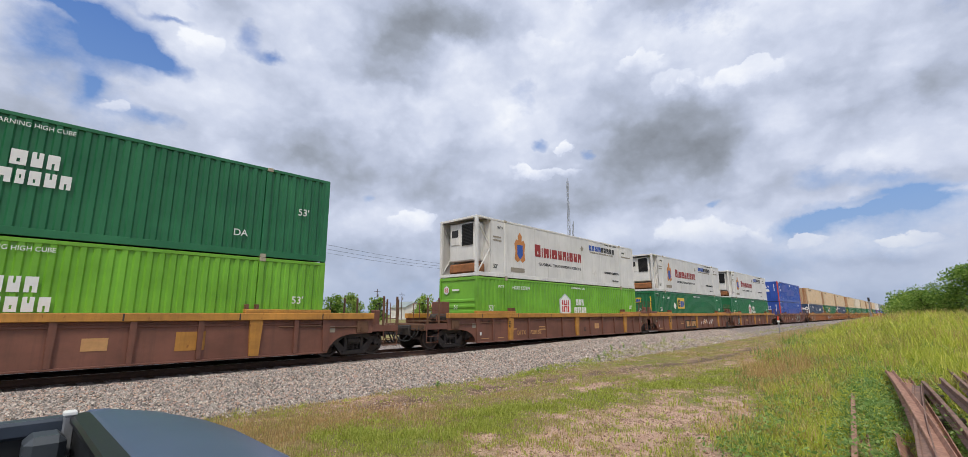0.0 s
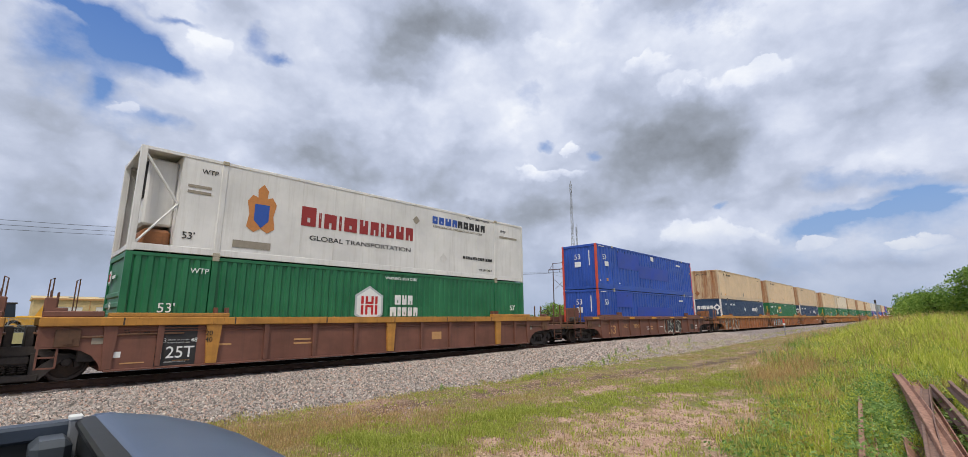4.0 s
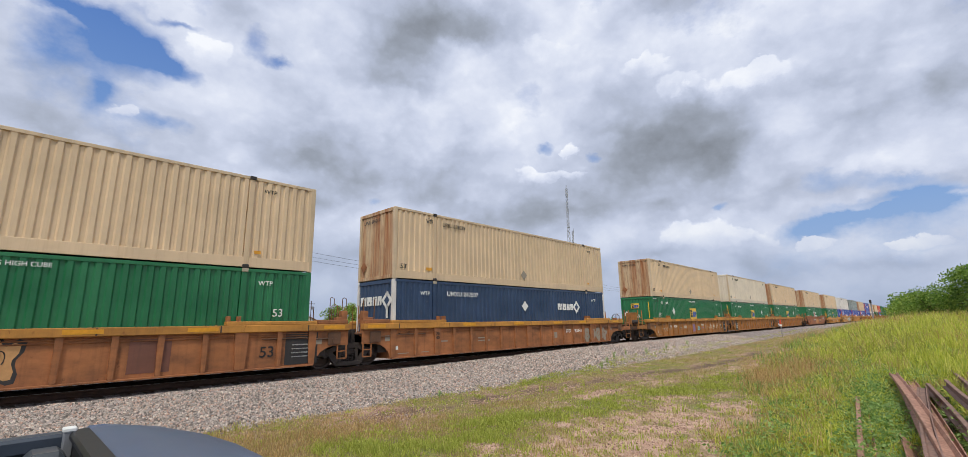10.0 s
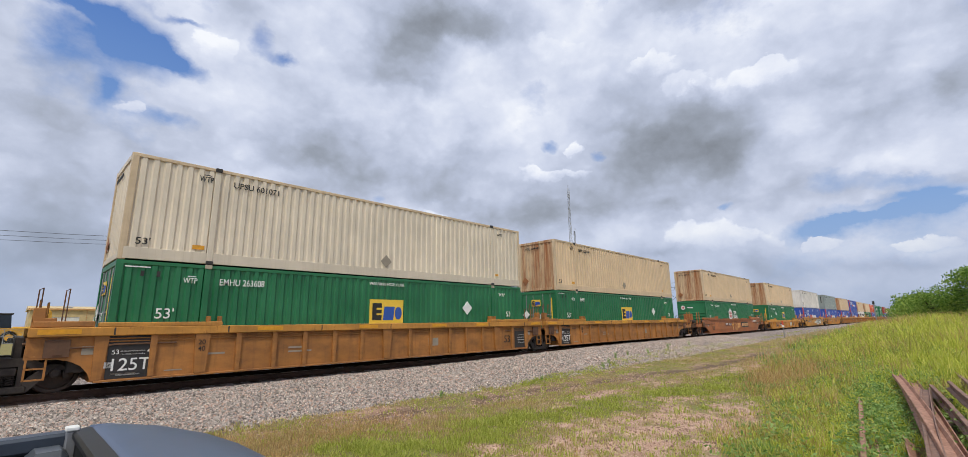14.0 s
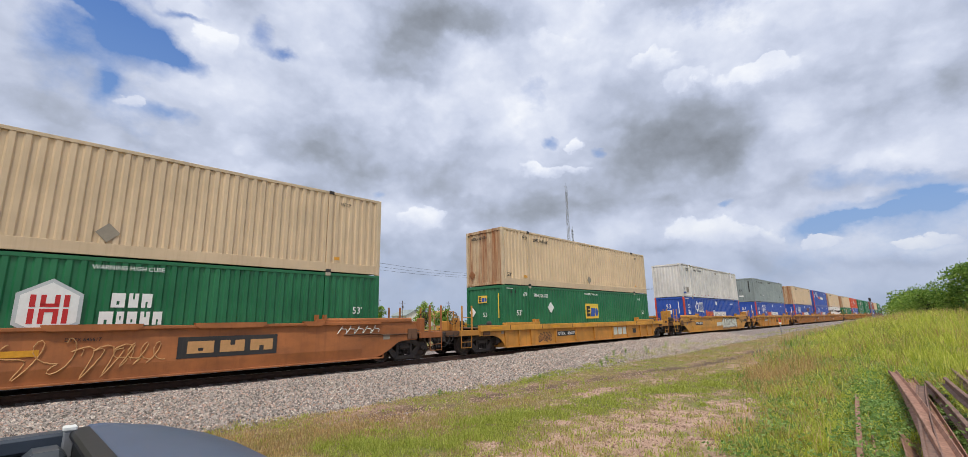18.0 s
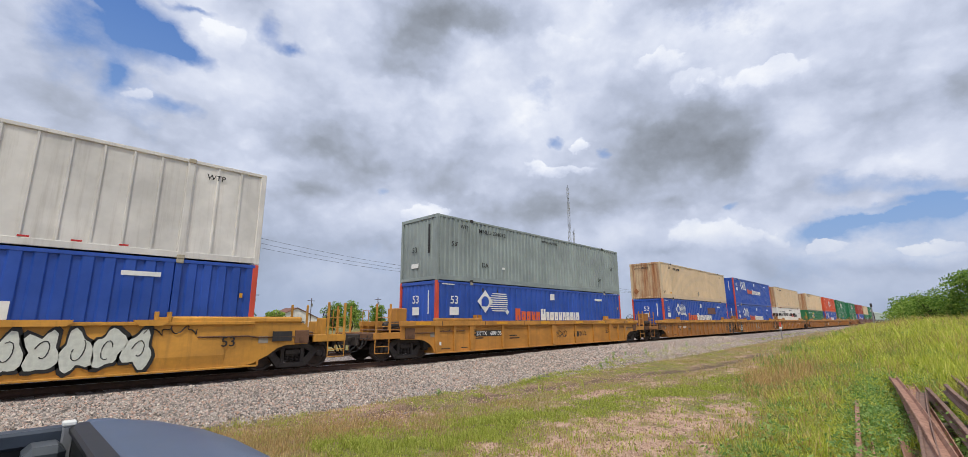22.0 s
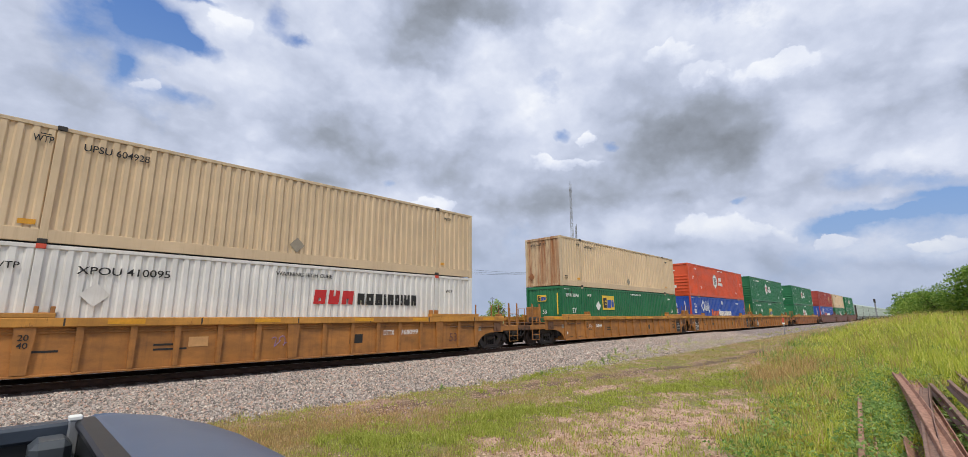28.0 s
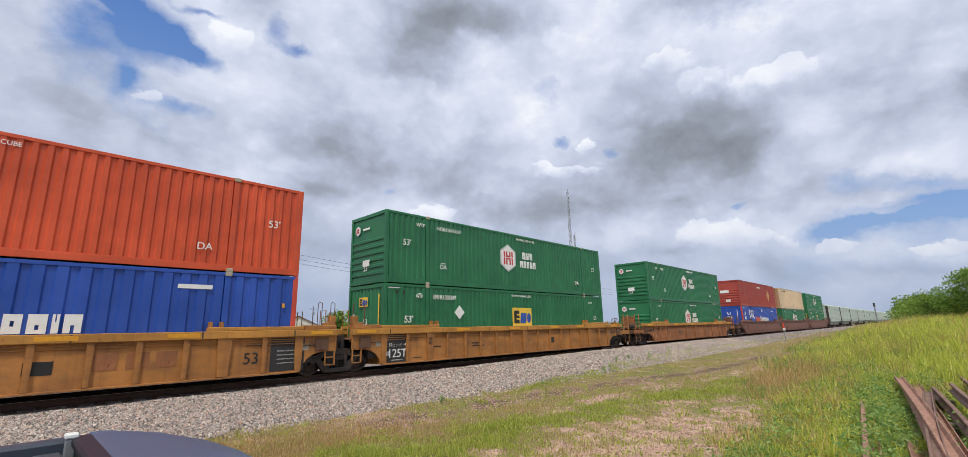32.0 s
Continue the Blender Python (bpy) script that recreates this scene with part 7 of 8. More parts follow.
def tree(name, label, x, y, z, height, spread, seed, mat, count=5000, leaf=0.16, stems=1, low=0.35, limbs=16, blob=1.0, cone=0.0):
    rng = np.random.default_rng(seed)
    t = thing(name, label, "tree" if name == "tree" else "bush", pose(x, y, z))
    g = Geo()
    blobs = []
    for k in range(stems):
        a = 6.28 * k / max(1, stems) + rng.random()
        top = Vector((math.cos(a) * spread * 0.3 * (stems > 1), math.sin(a) * spread * 0.3 * (stems > 1), height * 0.8))
        mid = top * 0.5 + Vector((rng.normal() * 0.1, rng.normal() * 0.1, 0)) * height * 0.1
        g.tube([(top.x * 0.1, top.y * 0.1, -0.2), mid, top], height * 0.022 / max(1, stems) ** 0.5, 7, r2=height * 0.006)
        for i in range(limbs):
            f = low + (0.98 - low) * i / (limbs - 1)
            base = mid.lerp(top, max(0, (f - 0.5) * 2)) if f > 0.5 else Vector((0, 0, 0)).lerp(mid, f * 2)
            b = rng.random() * 6.28
            reach = spread * (1.0 - 0.85 * abs(f - low - 0.1)) * (0.35 + 0.6 * rng.random()) * (1 - cone * (f - low) / (1 - low))
            tip = Vector((base.x + math.cos(b) * reach, base.y + math.sin(b) * reach, height * f + rng.normal() * height * 0.05 + reach * 0.2))
            g.tube([base, base.lerp(tip, 0.5) + Vector((0, 0, 0.05 * height)), tip], height * 0.008, 5, r2=height * 0.002)
            r = spread * (0.34 + 0.24 * rng.random()) * (1.15 - 0.5 * f) * blob
            blobs.append(((tip.x, tip.y, tip.z), (r, r, r * 0.8)))
    part("trunk", g.mesh(M_BARK), t)
    part("crown", leaf_cloud(rng, blobs, count, leaf, mat), t)
    return t


# ---- behind the tracks ----
def warehouse():
    wall = paint("beige_metal_cladding", (200, 176, 128), 0.2, 0.0, 0.7, (150, 132, 98))
    b = thing("warehouse", "long low beige metal warehouse with white overhead doors", "building", pose(0, 130, -0.4))
    x0, x1, h = 3.0, 34.8, 6.0
    doors = [(6.1, 10.7, 4.5), (12.9, 17.1, 4.5), (23.3, 27.5, 4.5), (29.6, 33.0, 4.2)]
    edges = [x0] + [v for d in doors for v in d[:2]] + [x1]
    for i in range(0, len(edges), 2):
        part("wall", Geo().box(edges[i], edges[i + 1], 0, 0.25, 0, h).mesh(wall), b)
    for a, c, top in doors:
        part("wall_above_door", Geo().box(a, c, 0, 0.25, top, h).mesh(wall), b)
    for i, (a, c, top) in enumerate(doors):
        lift = 2.0 if i == 0 else 0.0
        d = part("overhead_door", Geo().box(a, c, 0.1, 0.16, lift, top).mesh(M_WHITE), b, "white overhead door, half raised" if i == 0 else "white overhead door")
        for k in range(1, 6):
            part("door_rib", Geo().box(a, c, 0.085, 0.1, lift + (top - lift) * k / 6, lift + (top - lift) * k / 6 + 0.05).mesh(M_OFFWHITE), d)
    part("interior", Geo().box(x0, x1, 6.0, 6.2, 0, h).mesh(M_CAST_DARK), b)
    part("side_wall", Geo().box(x0, x0 + 0.25, 0.25, 18, 0, h).mesh(wall), b)
    part("side_wall", Geo().box(x1 - 0.25, x1, 0.25, 18, 0, h).mesh(wall), b)
    part("roof", Geo().prism([(-0.3, h), (18.3, h), (18.3, h + 0.2), (9, h + 1.0), (-0.3, h + 0.2)], x0 - 0.3, x1 + 0.3, "x").mesh(wall), b)
    part("eave_trim", Geo().box(x0 - 0.3, x1 + 0.3, -0.35, -0.28, h - 0.15, h + 0.22).mesh(M_INK_TAN), b, "brown eave trim")
    for x in (9, 14, 20.5, 26, 31):
        part("roof_vent", Geo().box(x - 0.6, x + 0.6, 3, 4, h + 0.3, h + 0.75, 0.1).mesh(M_GALV), b)
    for x in (4.6, 11.8, 18.4, 21.8, 28.5):
        part("downpipe", Geo().tube([(x, -0.06, 0), (x, -0.06, h)], 0.06, 6).mesh(M_INK_TAN), b)


warehouse()


def h_frame(x):
    p = thing("power_pole", "tall dark timber H-frame power pole", "power pole", pose(x, 100, -0.4), group="power poles of the line")
    for y in (-3, 3):
        part("pole", kept("hpole%d" % y, lambda: Geo().tube([(0, y, 0), (0, y * 0.97, 22.7)], 0.24, 8, r2=0.15).mesh(M_POLE)), p)
    part("cross_arm", kept("harm", lambda: Geo().box(-0.12, 0.12, -5.2, 5.2, 20.0, 20.3, 0.02).mesh(M_POLE)), p)
    part("top_tie", kept("htie", lambda: Geo().box(-0.08, 0.08, -3.1, 3.1, 22.4, 22.6, 0.02).mesh(M_POLE)), p)
    for a, c in (((-3, 12.0), (3, 16.5)), ((3, 12.0), (-3, 16.5)), ((-4.8, 20.1), (-3, 22.3)), ((4.8, 20.1), (3, 22.3))):
        part("brace", kept(("hbr", a, c), lambda: Geo().tube([(0.05, a[0], a[1]), (0.05, c[0], c[1])], 0.08, 5).mesh(M_POLE)), p)
    for y in (-5, 0, 5):
        part("insulator", kept(("hins", y), lambda: Geo().tube([(0, y, 18.9), (0, y, 20.0)], 0.09, 6).mesh(M_CAST_DARK)), p)
    return p


for x in (-80, 32.7, 145, 258, 371):
    h_frame(x)
for y, z, sag in ((-5, 18.5, 3.2), (0, 18.5, 3.2), (5, 18.5, 3.2)):
    g = Geo()
    pts = []
    for a, b in ((-80, 32.7), (32.7, 145), (145, 258), (258, 371)):
        pts += [(a + (b - a) * k / 16, 100 + y, z - sag * 4 * (k / 16) * (1 - k / 16)) for k in range(16)]
    thing("power_line", "thin dark overhead power cable between the poles", "cable", data=g.tube(pts, 0.03, 4).mesh(M_WIRE), group="cables of the line")


def utility_pole(x, y, h):
    p = thing("utility_pole", "slim timber utility pole with a crossarm", "utility pole", pose(x, y, -0.4), group="far utility poles")
    part("pole", Geo().tube([(0, 0, 0), (0, 0, h)], 0.15, 6, r2=0.1).mesh(M_POLE), p)
    part("cross_arm", Geo().box(-1.2, 1.2, -0.06, 0.06, h - 0.9, h - 0.75).mesh(M_POLE), p)
    part("transformer", Geo().lathe([(0, 0.22), (0.9, 0.22)], (0.35, 0, h - 2.6), 10, "z").mesh(M_GALV), p)


for x, y, h in ((46, 130, 10.2), (85, 130, 10.2), (95, 130, 9.4), (121, 135, 10.0), (150, 140, 11.0), (66, 138, 9.5)):
    utility_pole(x, y, h)


def lattice(name, label, x, y, h, w0, w1, bays, antennas):
    t = thing(name, label, "tower", pose(x, y, -0.4))
    cor = [(math.cos(a), math.sin(a)) for a in (0.5, 0.5 + 2.094, 0.5 + 4.189)]
    for c in cor:
        part("leg", Geo().tube([(c[0] * w0, c[1] * w0, 0), (c[0] * w1, c[1] * w1, h)], 0.09, 5).mesh(M_GALV), t)
    for i in range(bays):
        za, zb = h * i / bays, h * (i + 1) / bays
        wa, wb = w0 + (w1 - w0) * i / bays, w0 + (w1 - w0) * (i + 1) / bays
        g = Geo()
        for k in range(3):
            a, b = cor[k], cor[(k + 1) % 3]
            g.tube([(a[0] * wa, a[1] * wa, za), (b[0] * wb, b[1] * wb, zb)], 0.05, 4)
            g.tube([(a[0] * wb, a[1] * wb, zb), (b[0] * wb, b[1] * wb, zb)], 0.05, 4)
        part("bracing", g.mesh(M_GALV), t)
    for z, dx in antennas:
        part("antenna", Geo().tube([(dx, 0, z), (dx, 0, z + 4.5)], 0.12, 6).mesh(M_GALV), t)
    return t


lattice("radio_tower", "tall slender grey lattice radio tower with whip antennas", 186.5, 120, 64.5, 1.3, 0.45, 26, [(63, -0.9), (63, 0.9), (56, 0.8), (48, -0.9), (64.5, 0.0)])
lattice("radio_tower", "shorter grey lattice mast beside the tall tower", 190, 120, 46, 0.8, 0.35, 18, [(43, 0.7)])


def digger():
    d = thing("excavator", "yellow excavator with a folded arm by the warehouse", "excavator", pose(3.0, 95, -0.4))
    yel = paint("machine_yellow", (214, 160, 50), 0.3, 0.03, 0.5, (130, 100, 60))
    part("track", Geo().box(-2.6, 1.4, -1.4, -0.8, 0, 0.9, 0.2).mesh(M_RUBBER), d)
    part("track", Geo().box(-2.6, 1.4, 0.8, 1.4, 0, 0.9, 0.2).mesh(M_RUBBER), d)
    part("body", Geo().box(-2.4, 0.6, -1.2, 1.2, 0.9, 2.4, 0.15).mesh(yel), d)
    part("boom", Geo().prism([(0.0, 1.8), (0.5, 1.7), (1.5, 4.6), (1.1, 5.1), (0.7, 4.9), (-0.4, 2.4)], -0.35, 0.35).mesh(yel), d)
    part("arm", Geo().prism([(1.0, 5.0), (1.6, 4.5), (1.7, 2.0), (1.3, 1.9)], -0.3, 0.3).mesh(yel), d)
    part("bucket", Geo().prism([(1.1, 2.2), (2.1, 2.1), (2.0, 1.0), (1.1, 1.2), (0.8, 1.6)], -0.6, 0.6).mesh(yel), d)
    e = thing("tractor", "blue-grey tractor cab with yellow body", "tractor", pose(-0.8, 95, -0.4))
    part("body", Geo().box(-2.0, 1.9, -0.9, 0.9, 0.9, 2.2, 0.15).mesh(yel), e)
    c = part("cab", Geo().prism([(-1.0, 2.2), (1.4, 2.2), (1.2, 4.1), (-0.6, 4.1)], -0.8, 0.8).mesh(M_GLASS), e)
    part("cab_roof", Geo().box(-0.8, 1.4, -0.9, 0.9, 4.1, 4.3, 0.05).mesh(M_CAST_DARK), c)
    for x, r in ((-1.2, 0.7), (1.3, 0.9)):
        for y in (-1.0, 1.0):
            w = part("wheel", Geo().lathe([(-0.2, r * 0.8), (-0.2, r), (0.2, r), (0.2, r * 0.8)], (x, y, r), 18).mesh(M_RUBBER), e)
            part("rim", Geo().lathe([(-0.22, r * 0.5), (0.22, r * 0.5)], (x, y, r), 14).mesh(yel), w)


digger()


def yard_fence():
    f = thing("fence", "grey chain-link yard fence with steel posts", "fence", pose(0, 90, -0.4))
    for i in range(17):
        part("post", kept("fpost", lambda: Geo().tube([(0, 0, 0), (0, 0, 2.1)], 0.05, 6).mesh(M_GALV)), f, m=pose(-6 + i * 3, 0, 0))
    for z in (0.15, 1.1, 2.05):
        part("rail", Geo().tube([(-6, 0, z), (42, 0, z)], 0.03, 5).mesh(M_GALV), f)
    g = Geo()
    for i in range(160):
        x = -6 + i * 0.3
        g.tube([(x, 0, 0.1), (x + 1.9, 0, 2.05)], 0.008, 3).tube([(x + 1.9, 0, 0.1), (x, 0, 2.05)], 0.008, 3)
    part("wire_mesh", g.mesh(M_GALV), f)


yard_fence()


def cottage(x, y, w, h, label, roof):
    c = thing("house", label, "house", pose(x, y, -0.4))
    part("wall", Geo().prism([(0, 0), (w, 0), (w, h), (w / 2, h + w * 0.22), (0, h)], 0, 9).mesh(M_OFFWHITE), c)
    part("roof", Geo().prism([(-0.5, h - 0.2), (w / 2, h + w * 0.22), (w + 0.5, h - 0.2), (w + 0.5, h), (w / 2, h + w * 0.22 + 0.25), (-0.5, h)], -0.4, 9.4).mesh(roof), c)
    for k in (0.22, 0.62):
        win = part("window", Geo().box(w * k, w * k + 1.1, -0.03, 0.0, 1.2, 2.4).mesh(M_GLASS), c)
        part("window_frame", Geo().box(w * k - 0.1, w * k + 1.2, -0.05, -0.03, 1.1, 1.2).mesh(M_WHITE), win)


cottage(104, 140, 9, 4.6, "pale house with a grey gable roof", M_GREY)
cottage(60, 150, 14, 3.6, "low pale shed with a brown roof", M_CAR_BROWN)
cottage(128, 150, 12, 4.0, "low pale house with a brown roof", M_INK_TAN)
tank = thing("storage_tank", "rusty red tank beside the yard", "tank", pose(24.6, 82, -0.3))
part("shell", Geo().lathe([(-2.0, 0.5), (-1.9, 1.0), (1.9, 1.0), (2.0, 0.5)], (0, 0, 1.7), 16, "x").mesh(M_BRICKRED), tank)
for x in (-1.2, 1.2):
    part("saddle", Geo().box(x - 0.2, x + 0.2, -0.8, 0.8, 0, 1.0).mesh(M_STEEL), tank)

tree("tree", "lone green tree by the power pole", 21.6, 75, -0.3, 9.4, 5.2, 1, M_LEAF_TREE, 11000, 0.13, 1, 0.22, 48, 0.40, 0.85)
tree("bush", "yellow-green bush beyond the second track", 8.4, 60, -0.3, 3.2, 1.9, 2, M_LEAF_LIGHT, 3000, 0.13, 4, 0.15, 14, 0.75)
tree("bush", "dark green bush beyond the second track", 13.4, 60, -0.3, 3.5, 1.8, 3, M_LEAF_TREE, 3000, 0.13, 4, 0.15, 14, 0.75)
for i, (x, y, h, sp) in enumerate(((53.5, 100, 5.8, 3.0), (59.5, 102, 6.6, 3.4), (64, 98, 5.4, 2.6), (81, 100, 6.8, 3.2), (98, 112, 6.0, 3.2), (118, 108, 7.0, 3.6), (139, 100, 6.8, 4.2), (150, 104, 6.0, 3.6), (165, 110, 7.5, 4.0), (44, 110, 4.2, 2.4))):
    tree("tree", "low yellow-green tree beyond the tracks", x, y, -0.3, h, sp, 20 + i, M_LEAF_LIGHT if i % 2 else M_LEAF_BUSH, 2600, 0.24, 4, 0.15, 12, 0.8)


def far_wood():
    """A thin belt of far trees round the horizon."""
    rng = np.random.default_rng(9)
    blobs = []
    for k in range(900):
        a = rng.random() * 6.283
        r = 650 + 500 * rng.random()
        blobs.append(((math.cos(a) * r, math.sin(a) * r, 1.5 + 2.0 * rng.random()), (9 + 8 * rng.random(), 9 + 8 * rng.random(), 2.5 + 2.0 * rng.random())))
    thing("far_trees", "dark belt of distant trees on the horizon", "trees", data=leaf_cloud(rng, blobs, 30000, 1.3, M_LEAF), kind="stuff")


far_wood()

# ---- by the line on the near side ----
tree("bush", "feathery green mesquite bush on the weedy bank", 41.5, -3.3, 0.6, 3.55, 2.8, 41, M_LEAF_BUSH, 17000, 0.075, 5, 0.2, 22, 0.62)
tree("bush", "feathery green mesquite bush on the weedy bank", 46.0, -6.4, 0.7, 3.7, 3.2, 42, M_LEAF_BUSH, 15000, 0.075, 5, 0.2, 22, 0.62)
tree("bush", "low green bush at the edge of the bank", 52.0, 0.2, 0.7, 2.2, 1.9, 43, M_LEAF_LIGHT, 4000, 0.10, 3, 0.15)
tree("bush", "dark green bush at the edge of the bank", 44.5, -0.3, 0.6, 2.4, 1.3, 44, M_LEAF_BUSH, 4500, 0.06, 3, 0.3)
tree("bush", "green bushes along the bank", 66, 0.2, 0.8, 2.6, 2.6, 45, M_LEAF_BUSH, 3500, 0.14, 3, 0.15)
tree("bush", "green bushes along the bank", 90, 1.2, 0.8, 3.0, 3.0, 46, M_LEAF_BUSH, 3000, 0.18, 3, 0.15)

post = thing("marker_post", "small marker post with an orange-red reflector", "marker post", pose(49.1, 9.6, ground_z(49.1, 9.6)))
part("stake", Geo().box(-0.04, 0.04, -0.04, 0.04, -0.2, 1.45, 0.01).mesh(M_GALV), post)
part("reflector", Geo().box(-0.06, -0.04, -0.07, 0.07, 1.0, 1.5, 0.0).mesh(M_POST_RED), post, "orange-red reflector plate")
part("cap", Geo().box(-0.07, 0.02, -0.1, 0.1, 0.95, 1.1).mesh(M_INK_W), post, "white band")

sig = thing("railway_signal", "dark signal mast with a hooded head beside the line", "signal", pose(205, 12.7, -0.1))
part("mast", Geo().tube([(0, 0, 0), (0, 0, 6.6)], 0.09, 8).mesh(M_GALV), sig)
part("head", Geo().box(-0.12, 0.12, -0.3, 0.3, 5.8, 7.0, 0.05).mesh(M_CAST_DARK), sig)
part("ladder", Geo().box(0.1, 0.14, -0.2, 0.2, 0.3, 5.8).mesh(M_GALV), sig)


# ---- scrap rails beside the camera ----
def rail_profile():
    return [(-0.07, 0.0), (0.07, 0.0), (0.07, 0.014), (0.012, 0.035), (0.01, 0.118), (0.034, 0.13), (0.034, 0.16), (0.026, 0.168), (-0.026, 0.168), (-0.034, 0.16), (-0.034, 0.13), (-0.01, 0.118), (-0.012, 0.035), (-0.07, 0.014)]


def scrap_rail(a, b, roll, mat, label, bow=0.0):
    a, b = Vector(a), Vector(b)
    d = b - a
    n = 10
    g = Geo()
    prof = rail_profile()
    c, s = math.cos(radians(roll)), math.sin(radians(roll))
    for i in range(n + 1):
        f = i / n
        for y, z in prof:
            g.v.append((d.length * f, y * c - z * s + bow * 4 * f * (1 - f), y * s + z * c))
    m = len(prof)
    for i in range(n):
        g.f += [(i * m + k, (i + 1) * m + k, (i + 1) * m + (k + 1) % m, i * m + (k + 1) % m) for k in range(m)]
    g.f += [tuple(range(m)), tuple(n * m + k for k in range(m - 1, -1, -1))]
    turn = d.to_track_quat("X", "Z").to_matrix().to_4x4()
    ob = thing("scrap_rail", label, "rail", Matrix.Translation(a) @ turn, group="scrap rails in the pile", data=g.mesh(mat))
    return ob


def pile():
    pts = [((17.0, 0.80, -0.30), (5.2, -0.02, -0.30), 0, M_SCRAP, 0.03), ((15.6, 0.60, -0.30), (5.2, -0.18, -0.30), 4, M_SCRAP, -0.06), ((17.2, 0.46, -0.30), (5.0, -0.30, -0.30), 90, M_SCRAP, 0.03),
           ((15.4, 0.20, -0.30), (4.8, -0.48, -0.30), 0, M_SCRAP_DARK, 0.05), ((16.9, 0.78, -0.13), (6.2, -0.14, -0.13), 78, M_SCRAP, 0.04), ((14.2, 0.20, -0.13), (4.8, -0.02, -0.13), 96, M_SCRAP_DARK, -0.05),
           ((13.4, 1.36, -0.46), (6.2, 0.72, -0.46), 0, M_SCRAP, 0.0), ((12.6, 1.14, -0.44), (6.4, 0.56, -0.44), 88, M_SCRAP, 0.0), ((20.4, -0.24, -0.28), (9.0, -0.72, -0.30), 0, M_SCRAP_DARK, 0.05),
           ((20.0, -0.44, -0.28), (9.0, -0.95, -0.30), 80, M_SCRAP_DARK, 0.0), ((18.6, -0.6, -0.28), (9.0, -1.2, -0.30), 0, M_SCRAP, 0.0), ((14.8, -0.12, -0.14), (8.4, -0.62, -0.13), 0, M_SCRAP_DARK, -0.04)]
    for i, (a, b, roll, mat, bow) in enumerate(pts):
        lab = "brown rusted scrap rail lying in the pile" if i < 6 else ("short rusted rail half hidden in weeds" if i < 8 else "dark rusted rail on the bank")
        scrap_rail(a, b, roll, mat, lab, bow)
    for x, y0, y1 in ((5.6, -0.6, 0.02), (8.4, -0.45, 0.22), (11.4, -0.3, 0.42), (14.4, -0.1, 0.62), (10.2, -1.4, -0.7), (13.8, -1.2, -0.4), (17.2, -0.9, -0.2)):
        zg = ground_z(x, (y0 + y1) / 2)
        thing("timber_block", "grey weathered timber block under the scrap rails", "timber", pose(x, (y0 + y1) / 2, -0.305, 0, 0, random.uniform(-6, 6)), group="timber blocks under the rails",
              data=Geo().box(-0.11, 0.11, -(y1 - y0) / 2, (y1 - y0) / 2, zg + 0.305 - 0.05, 0.0, 0.015).mesh(M_TIE))
    pl = thing("steel_plate", "brown rusted steel plate leaning on the rails", "plate", pose(9.0, 0.40, -0.47, 52, 3, 4), data=Geo().box(-1.1, 1.1, -0.17, 0.17, 0, 0.02, 0.004).mesh(M_SCRAP))


pile()


